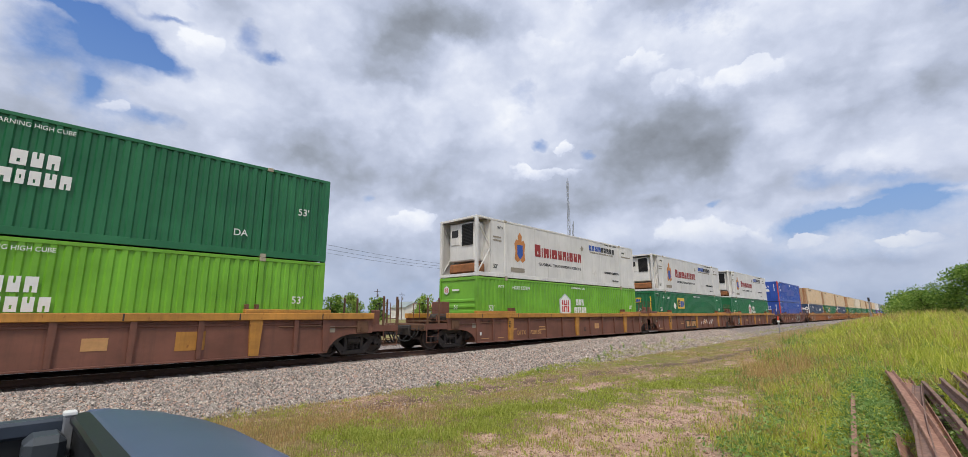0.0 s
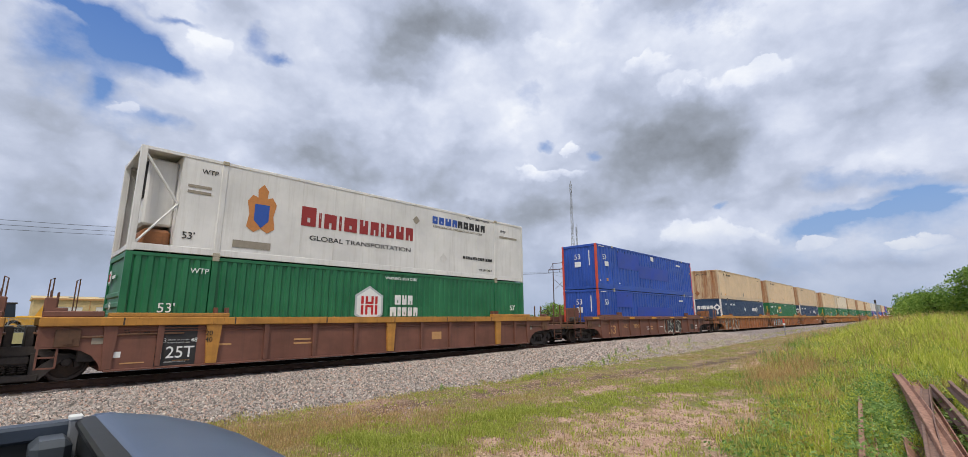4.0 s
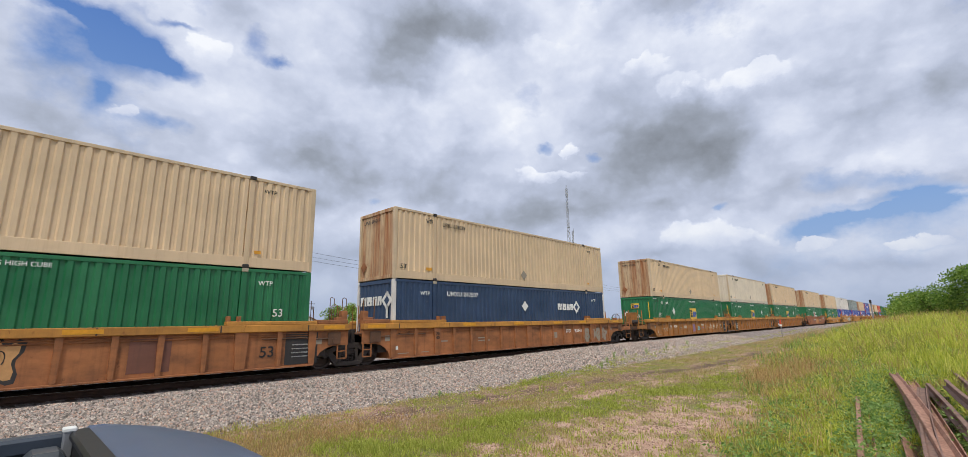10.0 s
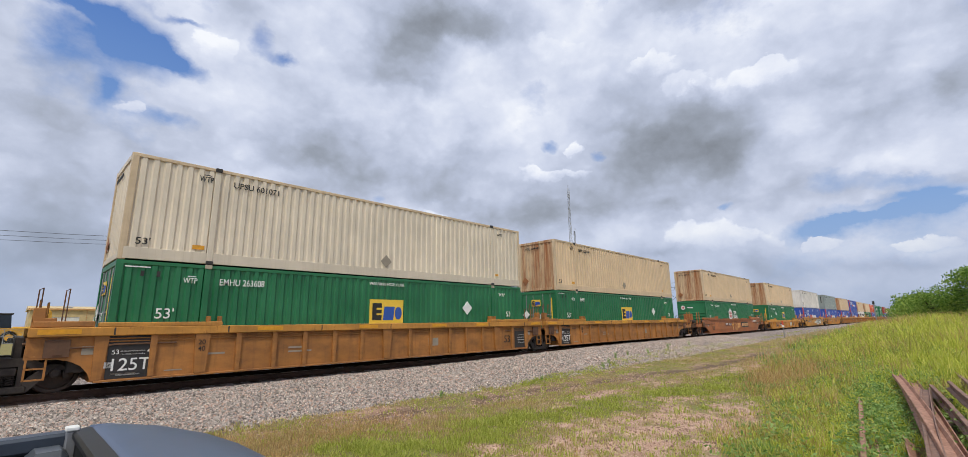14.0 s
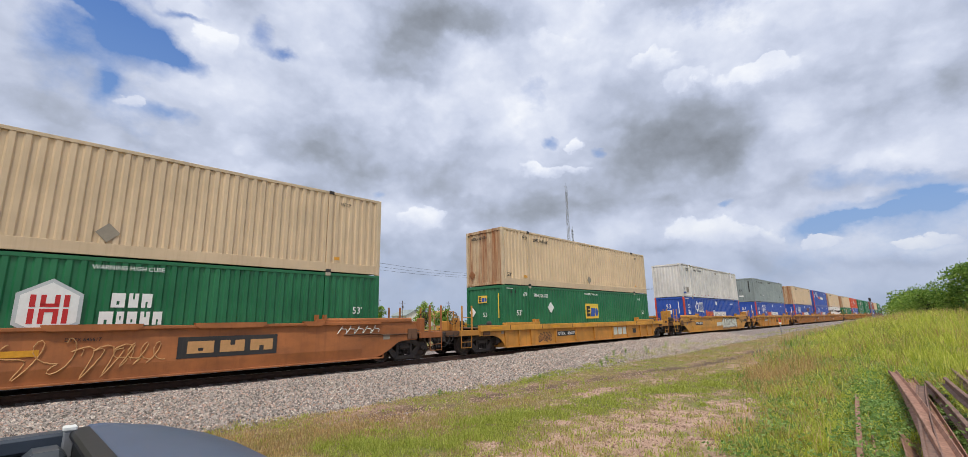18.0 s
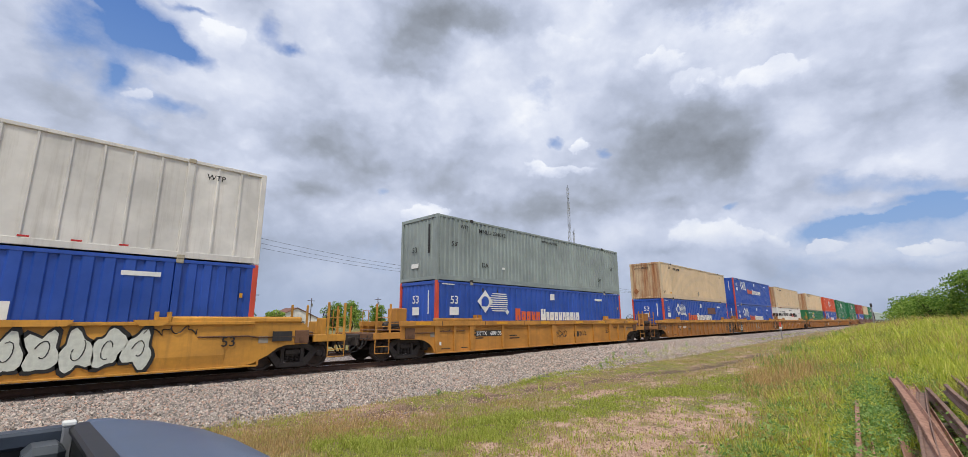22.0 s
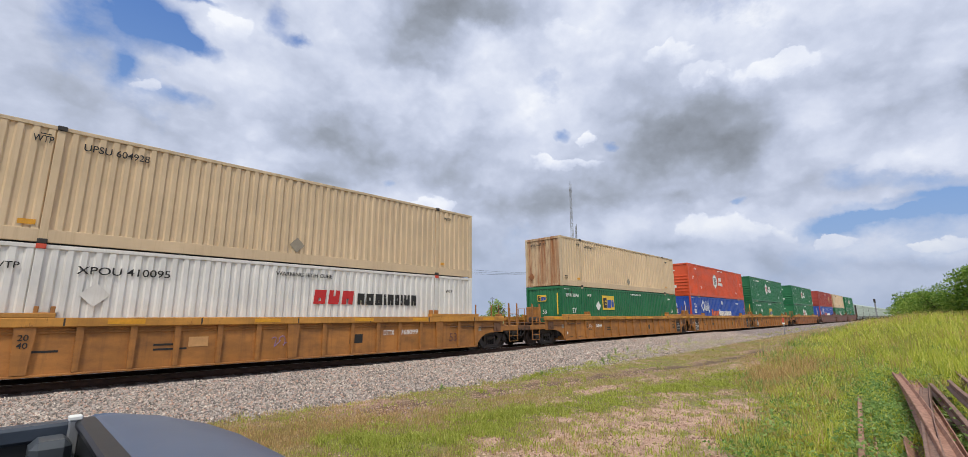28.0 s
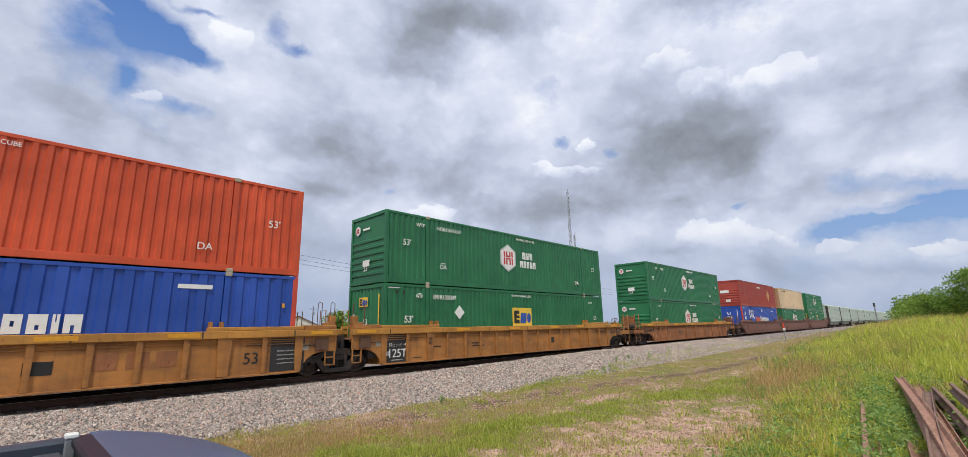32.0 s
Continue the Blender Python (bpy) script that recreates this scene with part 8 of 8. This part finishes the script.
# ---- the pickup that the camera looks over ----
def pickup():
    body = plain("dark_blue_grey_paint", (76, 90, 114), 0.36, 0.0, 0.06, 3.0)
    liner = plain("black_bed_liner", (26, 28, 30), 0.55)
    trim = plain("black_plastic_trim", (20, 20, 22), 0.4)
    chrome = plain("worn_chrome", (200, 202, 204), 0.2, 1.0)
    g0 = ground_z(0, 1)
    t = thing("pickup_truck", "dark blue-grey pickup truck with an open black bed", "pickup truck", pose(-0.42, 0, 0))
    rim_z, bed0, bed1, hw = 0.945, 0.82, 3.24, 0.78
    # bed side walls with swollen fenders
    for s in (-1, 1):
        xs = [(hw, rim_z), (hw + 0.05, rim_z + 0.016), (hw + 0.18, rim_z + 0.018), (hw + 0.34, rim_z - 0.002), (hw + 0.50, rim_z - 0.05), (hw + 0.62, rim_z - 0.14), (hw + 0.70, rim_z - 0.30), (hw + 0.72, rim_z - 0.75), (hw + 0.30, rim_z - 0.8), (hw, rim_z - 0.8)]
        ys = [bed0, bed0 + 0.25, bed0 + 0.7, 1.9, 2.5, bed1 - 0.38, bed1 - 0.2, bed1 - 0.09, bed1 - 0.02]
        k = [0.30, 0.62, 0.9, 1.0, 1.0, 0.93, 0.82, 0.66, 0.46]
        g = Geo()
        for y, f in zip(ys, k):
            for x, z in xs:
                out = hw + (x - hw) * f
                g.v.append((s * out, y, z - (1 - f) * 0.05 * (x - hw)))
        m = len(xs)
        for i in range(len(ys) - 1):
            q = [(i * m + j, i * m + (j + 1) % m, (i + 1) * m + (j + 1) % m, (i + 1) * m + j) for j in range(m)]
            g.f += [c[::-1] for c in q] if s > 0 else q
        g.f += [tuple(range(m)), tuple((len(ys) - 1) * m + j for j in range(m))]
        side = part("bed_side", g.mesh(body, True), t, "dark blue-grey swollen rear fender")
        part("bed_rail_cap", Geo().box(min(s * (hw - 0.06), s * (hw + 0.03)), max(s * (hw - 0.06), s * (hw + 0.03)), bed0, bed1 - 0.05, rim_z - 0.03, rim_z + 0.012, 0.012).mesh(trim), side)
        part("inner_wall", Geo().box(min(s * (hw - 0.04), s * hw), max(s * (hw - 0.04), s * hw), bed0, bed1 - 0.05, 0.42, rim_z - 0.03).mesh(liner), side)
        part("wheel_hump", Geo().box(min(s * (hw - 0.3), s * (hw - 0.03)), max(s * (hw - 0.3), s * (hw - 0.03)), 1.5, 2.5, 0.42, 0.66, 0.08).mesh(liner), side)
        part("stake_post", Geo().box(s * (hw - 0.06) - 0.022, s * (hw - 0.06) + 0.022, bed1 - 0.13, bed1 - 0.085, 0.62, rim_z + 0.01, 0.006).mesh(M_GALV), side)
        part("stake_cap", Geo().box(s * (hw - 0.06) - 0.027, s * (hw - 0.06) + 0.027, bed1 - 0.135, bed1 - 0.08, rim_z + 0.01, rim_z + 0.034, 0.006).mesh(M_INK_W), side, "white cap")
        part("tail_light", Geo().box(min(s * (hw + 0.06), s * (hw + 0.16)), max(s * (hw + 0.06), s * (hw + 0.16)), bed1 - 0.03, bed1 + 0.02, 0.4, 0.8, 0.01).mesh(M_POST_RED), side, "red tail light")
    part("bed_floor", Geo().box(-hw, hw, bed0, bed1 - 0.06, 0.38, 0.42).mesh(liner), t)
    gate = part("tailgate", Geo().box(-hw + 0.0, hw - 0.012, bed1 - 0.065, bed1, 0.40, rim_z - 0.008, 0.02).mesh(trim), t, "black tailgate with a thick top edge")
    part("gate_cap", Geo().box(-hw, hw - 0.012, bed1 - 0.10, bed1 + 0.01, rim_z - 0.075, rim_z + 0.004, 0.014).mesh(plain("dark_slate_gate_cap", (58, 66, 78), 0.4)), gate)
    part("gate_liner", Geo().box(-hw + 0.08, hw - 0.16, bed1 - 0.08, bed1 - 0.066, 0.45, rim_z - 0.06, 0.004).mesh(liner), gate)
    part("bed_locker", Geo().box(hw - 0.22, hw - 0.075, 2.9, 3.1, 0.42, rim_z - 0.035, 0.03).mesh(plain("grey_moulded_plastic", (70, 75, 80), 0.3)), t, "grey moulded plastic locker in the bed's corner")
    part("bumper", Geo().box(-0.95, 0.95, bed1 + 0.03, bed1 + 0.2, 0.05, 0.26, 0.04).mesh(chrome), t, "chrome rear bumper")
    part("bulkhead", Geo().box(-hw, hw, bed0 - 0.04, bed0, 0.40, rim_z - 0.05).mesh(body), t)
    lower = part("cab", Geo().box(-0.94, 0.94, -2.15, 0.74, -0.2, 0.56, 0.07).mesh(body), t)
    roof = part("cab_roof", Geo().prism([(-1.78, 0.54), (0.72, 0.54), (0.62, 1.12), (0.45, 1.19), (-0.95, 1.19), (-1.22, 1.13)], -0.76, 0.76, "x").mesh(body), t)
    for s in (-1, 1):
        for y0, y1 in ((-1.22, -0.36), (-0.28, 0.52)):
            part("side_window", Geo().prism([(y0 - 0.2 * (y0 < -1), 0.62), (y1 + 0.05 * (y1 > 0), 0.62), (y1, 1.08), (y0 + 0.1, 1.08)], s * 0.762 - 0.006, s * 0.762 + 0.006, "x").mesh(M_GLASS), roof)
            part("door_handle", Geo().box(s * 0.95 - 0.015, s * 0.95 + 0.015, y1 - 0.22, y1 - 0.06, 0.34, 0.37, 0.005).mesh(trim), lower)
        part("side_mirror", Geo().box(min(s * 0.94, s * 1.16), max(s * 0.94, s * 1.16), -1.55, -1.46, 0.58, 0.84, 0.03).mesh(trim), lower)
        part("headlight", Geo().box(min(s * 0.6, s * 0.88), max(s * 0.6, s * 0.88), -3.53, -3.48, 0.1, 0.32, 0.02).mesh(M_INK_W), lower, "clear headlight")
    part("bonnet", Geo().prism([(-3.5, -0.2), (-2.12, -0.2), (-2.12, 0.56), (-2.4, 0.57), (-3.25, 0.48), (-3.46, 0.36)], -0.92, 0.92, "x").mesh(body), t)
    part("grille", Geo().box(-0.52, 0.52, -3.53, -3.49, 0.02, 0.34, 0.02).mesh(chrome), t, "chrome grille")
    part("front_bumper", Geo().box(-0.96, 0.96, -3.68, -3.5, -0.28, -0.04, 0.04).mesh(chrome), t, "chrome front bumper")
    part("rear_window", Geo().prism([(0.72, 0.64), (0.735, 0.64), (0.655, 1.06), (0.64, 1.06)], -0.6, 0.6, "x").mesh(M_GLASS), roof)
    part("windscreen", Geo().prism([(-1.70, 0.60), (-1.72, 0.60), (-1.27, 1.09), (-1.25, 1.09)], -0.66, 0.66, "x").mesh(M_GLASS), roof)
    part("chassis", Geo().box(-0.5, 0.5, -3.2, 3.2, g0 + 0.42, g0 + 0.6).mesh(M_STEEL), t)
    for y, xs in ((-2.75, (-0.86, 0.86)), (1.95, (-1.2, 1.2))):
        for x in xs:
            w = part("wheel", Geo().lathe([(-0.13, 0.28), (-0.13, 0.38), (-0.1, 0.4), (0.1, 0.4), (0.13, 0.38), (0.13, 0.28)], (x, y, g0 + 0.4), 24, "x").mesh(M_RUBBER), t)
            part("rim", Geo().lathe([(-0.12, 0.26), (0.12, 0.26)], (x, y, g0 + 0.4), 18, "x").mesh(chrome), w)


pickup()


# ---- grass and weeds ----
def blades(name, label, mat, n, seed, keep, height, width, az=(-8, 97), reach=(3.0, 80), power=1.0, lean=0.45, category="grass"):
    rng = np.random.default_rng(seed)
    V = []
    made = 0
    while made < n:
        a = radians(az[0] + (az[1] - az[0]) * rng.random())
        r = reach[0] * (reach[1] / reach[0]) ** (rng.random() ** power)
        x, y = r * math.cos(a), r * math.sin(a)
        if y > 10.4 + 1.0 * step(10, 30, x) + 0.5 * fbm2(x, y, 0.7, 6.0) or y < -14 or rng.random() > keep(x, y):
            continue
        if x < 1.25 and 0 < y < 3.4:
            continue
        z = max(ground_z(x, y), ballast_z(x, y) if y > 9.6 else -9)
        far = 1 + r * 0.03
        for k in range(3):
            px_, py_ = x + rng.normal() * 0.035 * far, y + rng.normal() * 0.035 * far
            h = height(x, y) * (0.55 + 0.8 * rng.random())
            w = width * far * (0.7 + 0.6 * rng.random())
            b = rng.random() * 6.283
            dx, dy = math.cos(b), math.sin(b)
            l = h * lean * rng.random()
            c = rng.random() * 6.283
            lx, ly = math.cos(c) * l, math.sin(c) * l
            V.append(((px_ - dx * w, py_ - dy * w, z - 0.02), (px_ + dx * w, py_ + dy * w, z - 0.02), (px_ + lx * 0.35 + dx * w * 0.7, py_ + ly * 0.35 + dy * w * 0.7, z + h * 0.6), (px_ + lx * 0.35 - dx * w * 0.7, py_ + ly * 0.35 - dy * w * 0.7, z + h * 0.6), (px_ + lx, py_ + ly, z + h)))
        made += 1
    V = np.array(V)
    i = np.arange(len(V))[:, None] * 5
    quads = (i + np.array([[0, 1, 2, 3]])).tolist()
    tris = (i + np.array([[3, 2, 4]])).tolist()
    me = bpy.data.meshes.new("blades")
    me.from_pydata(V.reshape(-1, 3).tolist(), [], quads + tris)
    me.materials.append(mat)
    thing(name, label, category, data=me, kind="stuff")


def tall(x, y):
    """Where the rank growth of the bank stands, 0 to 1."""
    e = bank_y(x) + 0.7 * fbm2(x, y, 0.8, 33.0)
    return step(7.2, 9.0, x) * step(e + 0.5, e - 0.5, y)


def on_pile(x, y):
    return 4 < x < 16.8 and -0.62 < y + 0.1 - (x - 5) * 0.069 < 0.30


def clumps(x, y):
    """Grass grows in clumps: 0 between them, 1 in them."""
    return step(-0.16, 0.26, fbm2(x, y, 1.9, 41.0, 3) + 0.5 * fbm2(x, y, 0.5, 43.0, 3))


def verge(x, y):
    return (1 - 0.7 * tall(x, y)) * (0.1 if on_pile(x, y) else 1)


def bank(x, y):
    return tall(x, y) * (0.06 if on_pile(x, y) else 1)


def depth_in(x, y):
    """From 0 at the edge of the bank's rank growth to 1 well inside it."""
    return step(bank_y(x) + 0.4, bank_y(x) - 2.2, y)


def ruddy(x, y):
    """Where dry reddish seed heads crowd together on the bank."""
    near = math.exp(-((x - 17.5) / 4.5) ** 2 - ((y - 3.6) / 1.3) ** 2)
    crest = math.exp(-((y + 0.5) / 4.0) ** 2) * step(32, 44, x)
    return min(1.0, near + 0.8 * crest + 0.25 * step(0.0, 0.5, fbm2(x, y, 0.35, 71.0)))


def tussocks(name, label, mat, n, seed, keep, height, count, width, az=(-8, 97), reach=(3.0, 80), power=1.0, droop=0.45, spread=0.05, category="grass"):
    """Clumps of long arching blades that spring from one foot."""
    rng = np.random.default_rng(seed)
    feet = []
    while len(feet) < n:
        a = radians(az[0] + (az[1] - az[0]) * rng.random())
        r = reach[0] * (reach[1] / reach[0]) ** (rng.random() ** power)
        x, y = r * math.cos(a), r * math.sin(a)
        if y > 10.2 + 1.3 * step(10, 26, x) or y < -14 or (x < 1.25 and 0 < y < 3.4) or rng.random() > keep(x, y):
            continue
        feet.append((x, y, max(ground_z(x, y), ballast_z(x, y) if y > 9.6 else -9) - 0.02, height(x, y) * (0.6 + 0.8 * rng.random()), 1 + r * 0.03))
    f = np.repeat(np.array(feet), count, axis=0)
    m = len(f)
    size = f[:, 3] * (0.45 + 0.65 * rng.random(m))
    way = rng.random(m) * 6.283
    lean = size * (0.10 + 0.75 * rng.random(m) ** 1.5)
    sag = droop * rng.random(m)
    dx, dy = np.cos(way), np.sin(way)
    bx = f[:, 0] + rng.normal(size=m) * spread * f[:, 4]
    by = f[:, 1] + rng.normal(size=m) * spread * f[:, 4]
    wide = width * f[:, 4] * (0.6 + 0.8 * rng.random(m))
    turn = way + 1.571 + rng.normal(size=m) * 0.5
    rows = []
    for q, taper in ((0.0, 0.8), (0.4, 1.0), (0.75, 0.7), (1.0, 0.12)):
        cx, cy = bx + dx * lean * q ** 1.7, by + dy * lean * q ** 1.7
        cz = f[:, 2] + size * (q - sag * q ** 3)
        sx, sy = np.cos(turn) * wide * taper, np.sin(turn) * wide * taper
        rows += [np.stack([cx - sx, cy - sy, cz], 1), np.stack([cx + sx, cy + sy, cz], 1)]
    v = np.stack(rows, 1).reshape(-1, 3)
    i = np.arange(m)[:, None] * 8
    quads = np.concatenate([i + np.array([[k, k + 1, k + 3, k + 2]]) for k in (0, 2, 4)])
    me = bpy.data.meshes.new("tussocks")
    me.from_pydata(v.tolist(), [], quads.tolist())
    me.materials.append(mat)
    thing(name, label, category, data=me, kind="stuff")


blades("short_grass", "short green grass in patches on the verge", M_GRASS, 20000, 1, lambda x, y: max(0.02, 1.0 - 1.9 * bare(x, y)) * (1 - 0.92 * dryness(x, y)) * max(clumps(x, y), 0.9 * lush(x, y)) * (1 - 0.85 * rut(x, y)) * verge(x, y), lambda x, y: 0.02 + 0.03 * (1 + fbm2(x, y, 1.1, 5.0)) + 0.03 * lush(x, y), 0.005)
blades("olive_grass", "olive green worn grass on the verge", M_GRASS_OLIVE, 11000, 2, lambda x, y: max(0.0, 1.0 - 1.5 * bare(x, y)) * (0.2 + 0.8 * clumps(x + 9, y)) * (1 - 0.8 * rut(x, y)) * verge(x, y), lambda x, y: 0.02 + 0.02 * (1 + fbm2(x, y, 0.9, 7.0)), 0.005)
blades("dry_grass", "dry straw-coloured grass on the verge", M_GRASS_DRY, 17000, 3, lambda x, y: max(0.05, dryness(x, y) - 0.22) * (1 - 0.6 * rut(x, y)) * max(0.16, 1 - 1.1 * bare(x, y)) * verge(x, y), lambda x, y: 0.025 + 0.035 * (1 + fbm2(x, y, 0.7, 9.0)), 0.0045)
tussocks("grass_tufts", "leafy green grass tufts in the lush strips", M_GRASS, 3000, 14, lambda x, y: (0.08 + lush(x, y)) * (1 - 0.8 * rut(x, y)) * max(0.0, 1 - 1.2 * bare(x, y)) * verge(x, y) * (0.2 + 0.8 * clumps(x + 4, y)), lambda x, y: 0.09 + 0.06 * lush(x, y), 14, 0.0045, reach=(3.4, 45), spread=0.045)
tussocks("tufts_on_dirt", "scattered grass tufts on the bare dirt", M_GRASS, 420, 8, lambda x, y: step(0.42, 0.62, 0.5 + fbm2(x, y, 2.2, 51.0, 2)) * step(0.25, 0.5, bare(x, y)) * verge(x, y), lambda x, y: 0.10 + 0.10 * step(0, 0.5, fbm2(x, y, 2.0, 53.0)), 16, 0.0042, reach=(3.8, 20), spread=0.05)
tussocks("dry_tufts", "brown dry grass tufts on the verge", M_SEED, 700, 18, lambda x, y: step(0.55, 0.9, dryness(x, y)) * (1 - tall(x, y)) * (0.1 if on_pile(x, y) else 1), lambda x, y: 0.10, 12, 0.0035, reach=(3.6, 40), spread=0.06)
blades("tall_grass", "bright green grass between the tussocks of the bank", M_GRASS_BANK, 9000, 4, lambda x, y: bank(x, y) * (0.1 + 0.9 * clumps(x, y + 5)) * (0.3 + 0.7 * depth_in(x, y)), lambda x, y: max(0.05, 0.10 + 0.24 * step(10, 26, x) * step(6, 0, y)) * (0.35 + 1.1 * step(-0.3, 0.5, fbm2(x, y, 1.4, 3.0))), 0.0062, reach=(7, 120), az=(-12, 40), lean=0.8)
tussocks("bank_tussocks", "tall arching bright green grass tussocks on the bank", M_GRASS_BANK, 3600, 15, lambda x, y: bank(x, y) * (0.25 + 0.75 * clumps(x, y + 5)) * (1 - 0.7 * ruddy(x, y)) * (0.25 + 0.75 * depth_in(x, y)), lambda x, y: 0.14 + 0.12 * depth_in(x, y) + 0.36 * step(10, 26, x) * depth_in(x, y) + 0.14 * step(0.0, 0.6, fbm2(x, y, 0.9, 73.0)), 24, 0.0048, reach=(7, 90), az=(-12, 40), droop=0.5, spread=0.06)
tussocks("olive_tussocks", "yellowing olive grass tussocks on the bank", M_GRASS_OLIVE, 1800, 16, lambda x, y: bank(x, y) * (0.3 + 0.7 * step(-0.1, 0.3, fbm2(x, y, 0.45, 67.0))), lambda x, y: 0.18 + 0.40 * step(10, 26, x) * depth_in(x, y), 20, 0.0045, reach=(7, 100), az=(-12, 40), droop=0.4, spread=0.07)
tussocks("seed_heads", "dry reddish seed heads over the bank grass", M_SEED, 1300, 5, lambda x, y: bank(x, y) * (0.05 + 0.95 * ruddy(x, y)), lambda x, y: 0.30 + 0.42 * step(11, 26, x), 16, 0.0034, reach=(8, 110), az=(-12, 40), droop=0.3, spread=0.10)
tussocks("pale_stalks", "long pale arching grass stalks on the bank", M_GRASS_DRY, 170, 7, bank, lambda x, y: 0.45 + 0.35 * step(10, 24, x), 5, 0.0042, reach=(7, 60), az=(-12, 40), droop=0.9, spread=0.06)
blades("bank_weeds", "darker green rank weeds on the bank", M_WEED, 6000, 6, lambda x, y: bank(x, y) * step(0.0, 0.4, fbm2(x, y, 0.6, 61.0)), lambda x, y: 0.14 + 0.22 * step(11, 26, x), 0.007, reach=(7, 90), az=(-12, 40), lean=0.9)


def weeds():
    rng = np.random.default_rng(12)
    P = []
    for k in range(1150):
        x = 6.5 + 14.5 * rng.random()
        side = rng.random()
        if side < 0.72:
            y = 0.52 + (x - 5) * 0.069 + rng.normal() * (0.16 + 0.012 * (x - 6.5))
        elif side < 0.88:
            y = -0.42 + (x - 5) * 0.05 + rng.normal() * 0.12
        else:
            y = 1.75 + (x - 5) * 0.06 + rng.normal() * 0.3
        z, h = ground_z(x, y), 0.16 + 0.34 * rng.random() * step(-0.6, 0.5, fbm2(x, y, 1.2, 77.0))
        for j in range(18):
            P.append((x + rng.normal() * 0.09, y + rng.normal() * 0.09, z + h * rng.random()))
    P = np.array(P)
    n = len(P)
    u = rng.normal(size=(n, 3)) * (1, 1, 0.5)
    u /= np.linalg.norm(u, axis=1)[:, None]
    w = np.cross(u, rng.normal(size=(n, 3)) * (0.3, 0.3, 1))
    w /= np.linalg.norm(w, axis=1)[:, None]
    s = 0.032 * (0.6 + 0.8 * rng.random((n, 1)))
    quad = np.stack([P - u * s, P + w * s * 0.55, P + u * s, P - w * s * 0.55], 1)
    thing("broadleaf_weeds", "low broad-leaved green weeds round the scrap rails", "weeds", data=soup("weeds", quad, np.arange(n * 4).reshape(-1, 4), M_WEED), kind="stuff")


weeds()


def weed_clump(x, y, h, seed):
    rng = np.random.default_rng(seed)
    z = max(ground_z(x, y), ballast_z(x, y))
    t = thing("weed", "slender green weed at the edge of the ballast", "weed", pose(x, y, z - 0.02), group="weeds at the ballast edge")
    P = []
    for k in range(6):
        b, l = rng.random() * 6.28, 0.35 * h * rng.random()
        tip = Vector((math.cos(b) * l, math.sin(b) * l, h * (0.6 + 0.4 * rng.random())))
        part("stem", Geo().tube([(0, 0, 0), tip * 0.5 + Vector((0, 0, 0.03)), tip], 0.008, 4, r2=0.003).mesh(M_WEED), t)
        for j in range(7):
            f = 0.2 + 0.8 * rng.random()
            P.append(tip * f + Vector(rng.normal(size=3) * 0.035))
    P = np.array([p[:] for p in P])
    n = len(P)
    u = rng.normal(size=(n, 3))
    u /= np.linalg.norm(u, axis=1)[:, None]
    w = np.cross(u, rng.normal(size=(n, 3)))
    w /= np.linalg.norm(w, axis=1)[:, None]
    quad = np.stack([P - u * 0.045, P + w * 0.010, P + u * 0.045, P - w * 0.010], 1)
    part("leaves", soup("leaves", quad, np.arange(n * 4).reshape(-1, 4), M_WEED), t)


for i, (x, y, h) in enumerate(((19.2, 10.7, 0.38), (20.6, 11.1, 0.42), (22.4, 11.4, 0.34), (18.0, 10.3, 0.30), (24.6, 11.3, 0.40), (8.6, 10.0, 0.22), (28.0, 11.6, 0.40), (13.2, 10.0, 0.2), (31.5, 11.6, 0.4))):
    weed_clump(x, y, h, 70 + i)


# ---- what moves ----
def travelled(t):
    return 12.806 * t - 0.00567 * ((t - 16) ** 2 - 256)


def motions():
    times = [i * 2.0 for i in range(17)]
    for ob, x, z in ROLLING:
        walk(ob, [(t, pose(x - travelled(t), TRACK_Y, z)) for t in times])
    start = {ob: x for ob, x, z in ROLLING}
    for w, car, tx, dx in WHEELSETS:
        x0 = start[car] + tx + dx
        rows, last = [], 0.0
        for i in range(32 * FPS + 1):
            t = i / FPS
            if -4 < x0 - travelled(t) < 46:
                last = -math.degrees(travelled(t) / 0.457)
                rows.append((t, last))
        if not rows:
            continue
        if rows[0][0] > 0:
            rows.insert(0, (0.0, rows[0][1] + 40))
        if rows[-1][0] < 32:
            rows.append((32.0, rows[-1][1] - 40))
        walk(w, [(t, pose(dx, 0, 0.457, 0, a, 0)) for t, a in rows])
    axis = Vector((0.8996, 0.1562, -0.4079))
    walk(sky, [(t, Matrix.Rotation(radians(4.10 * t / 32), 4, axis)) for t in (0, 8, 16, 24, 32)])


motions()
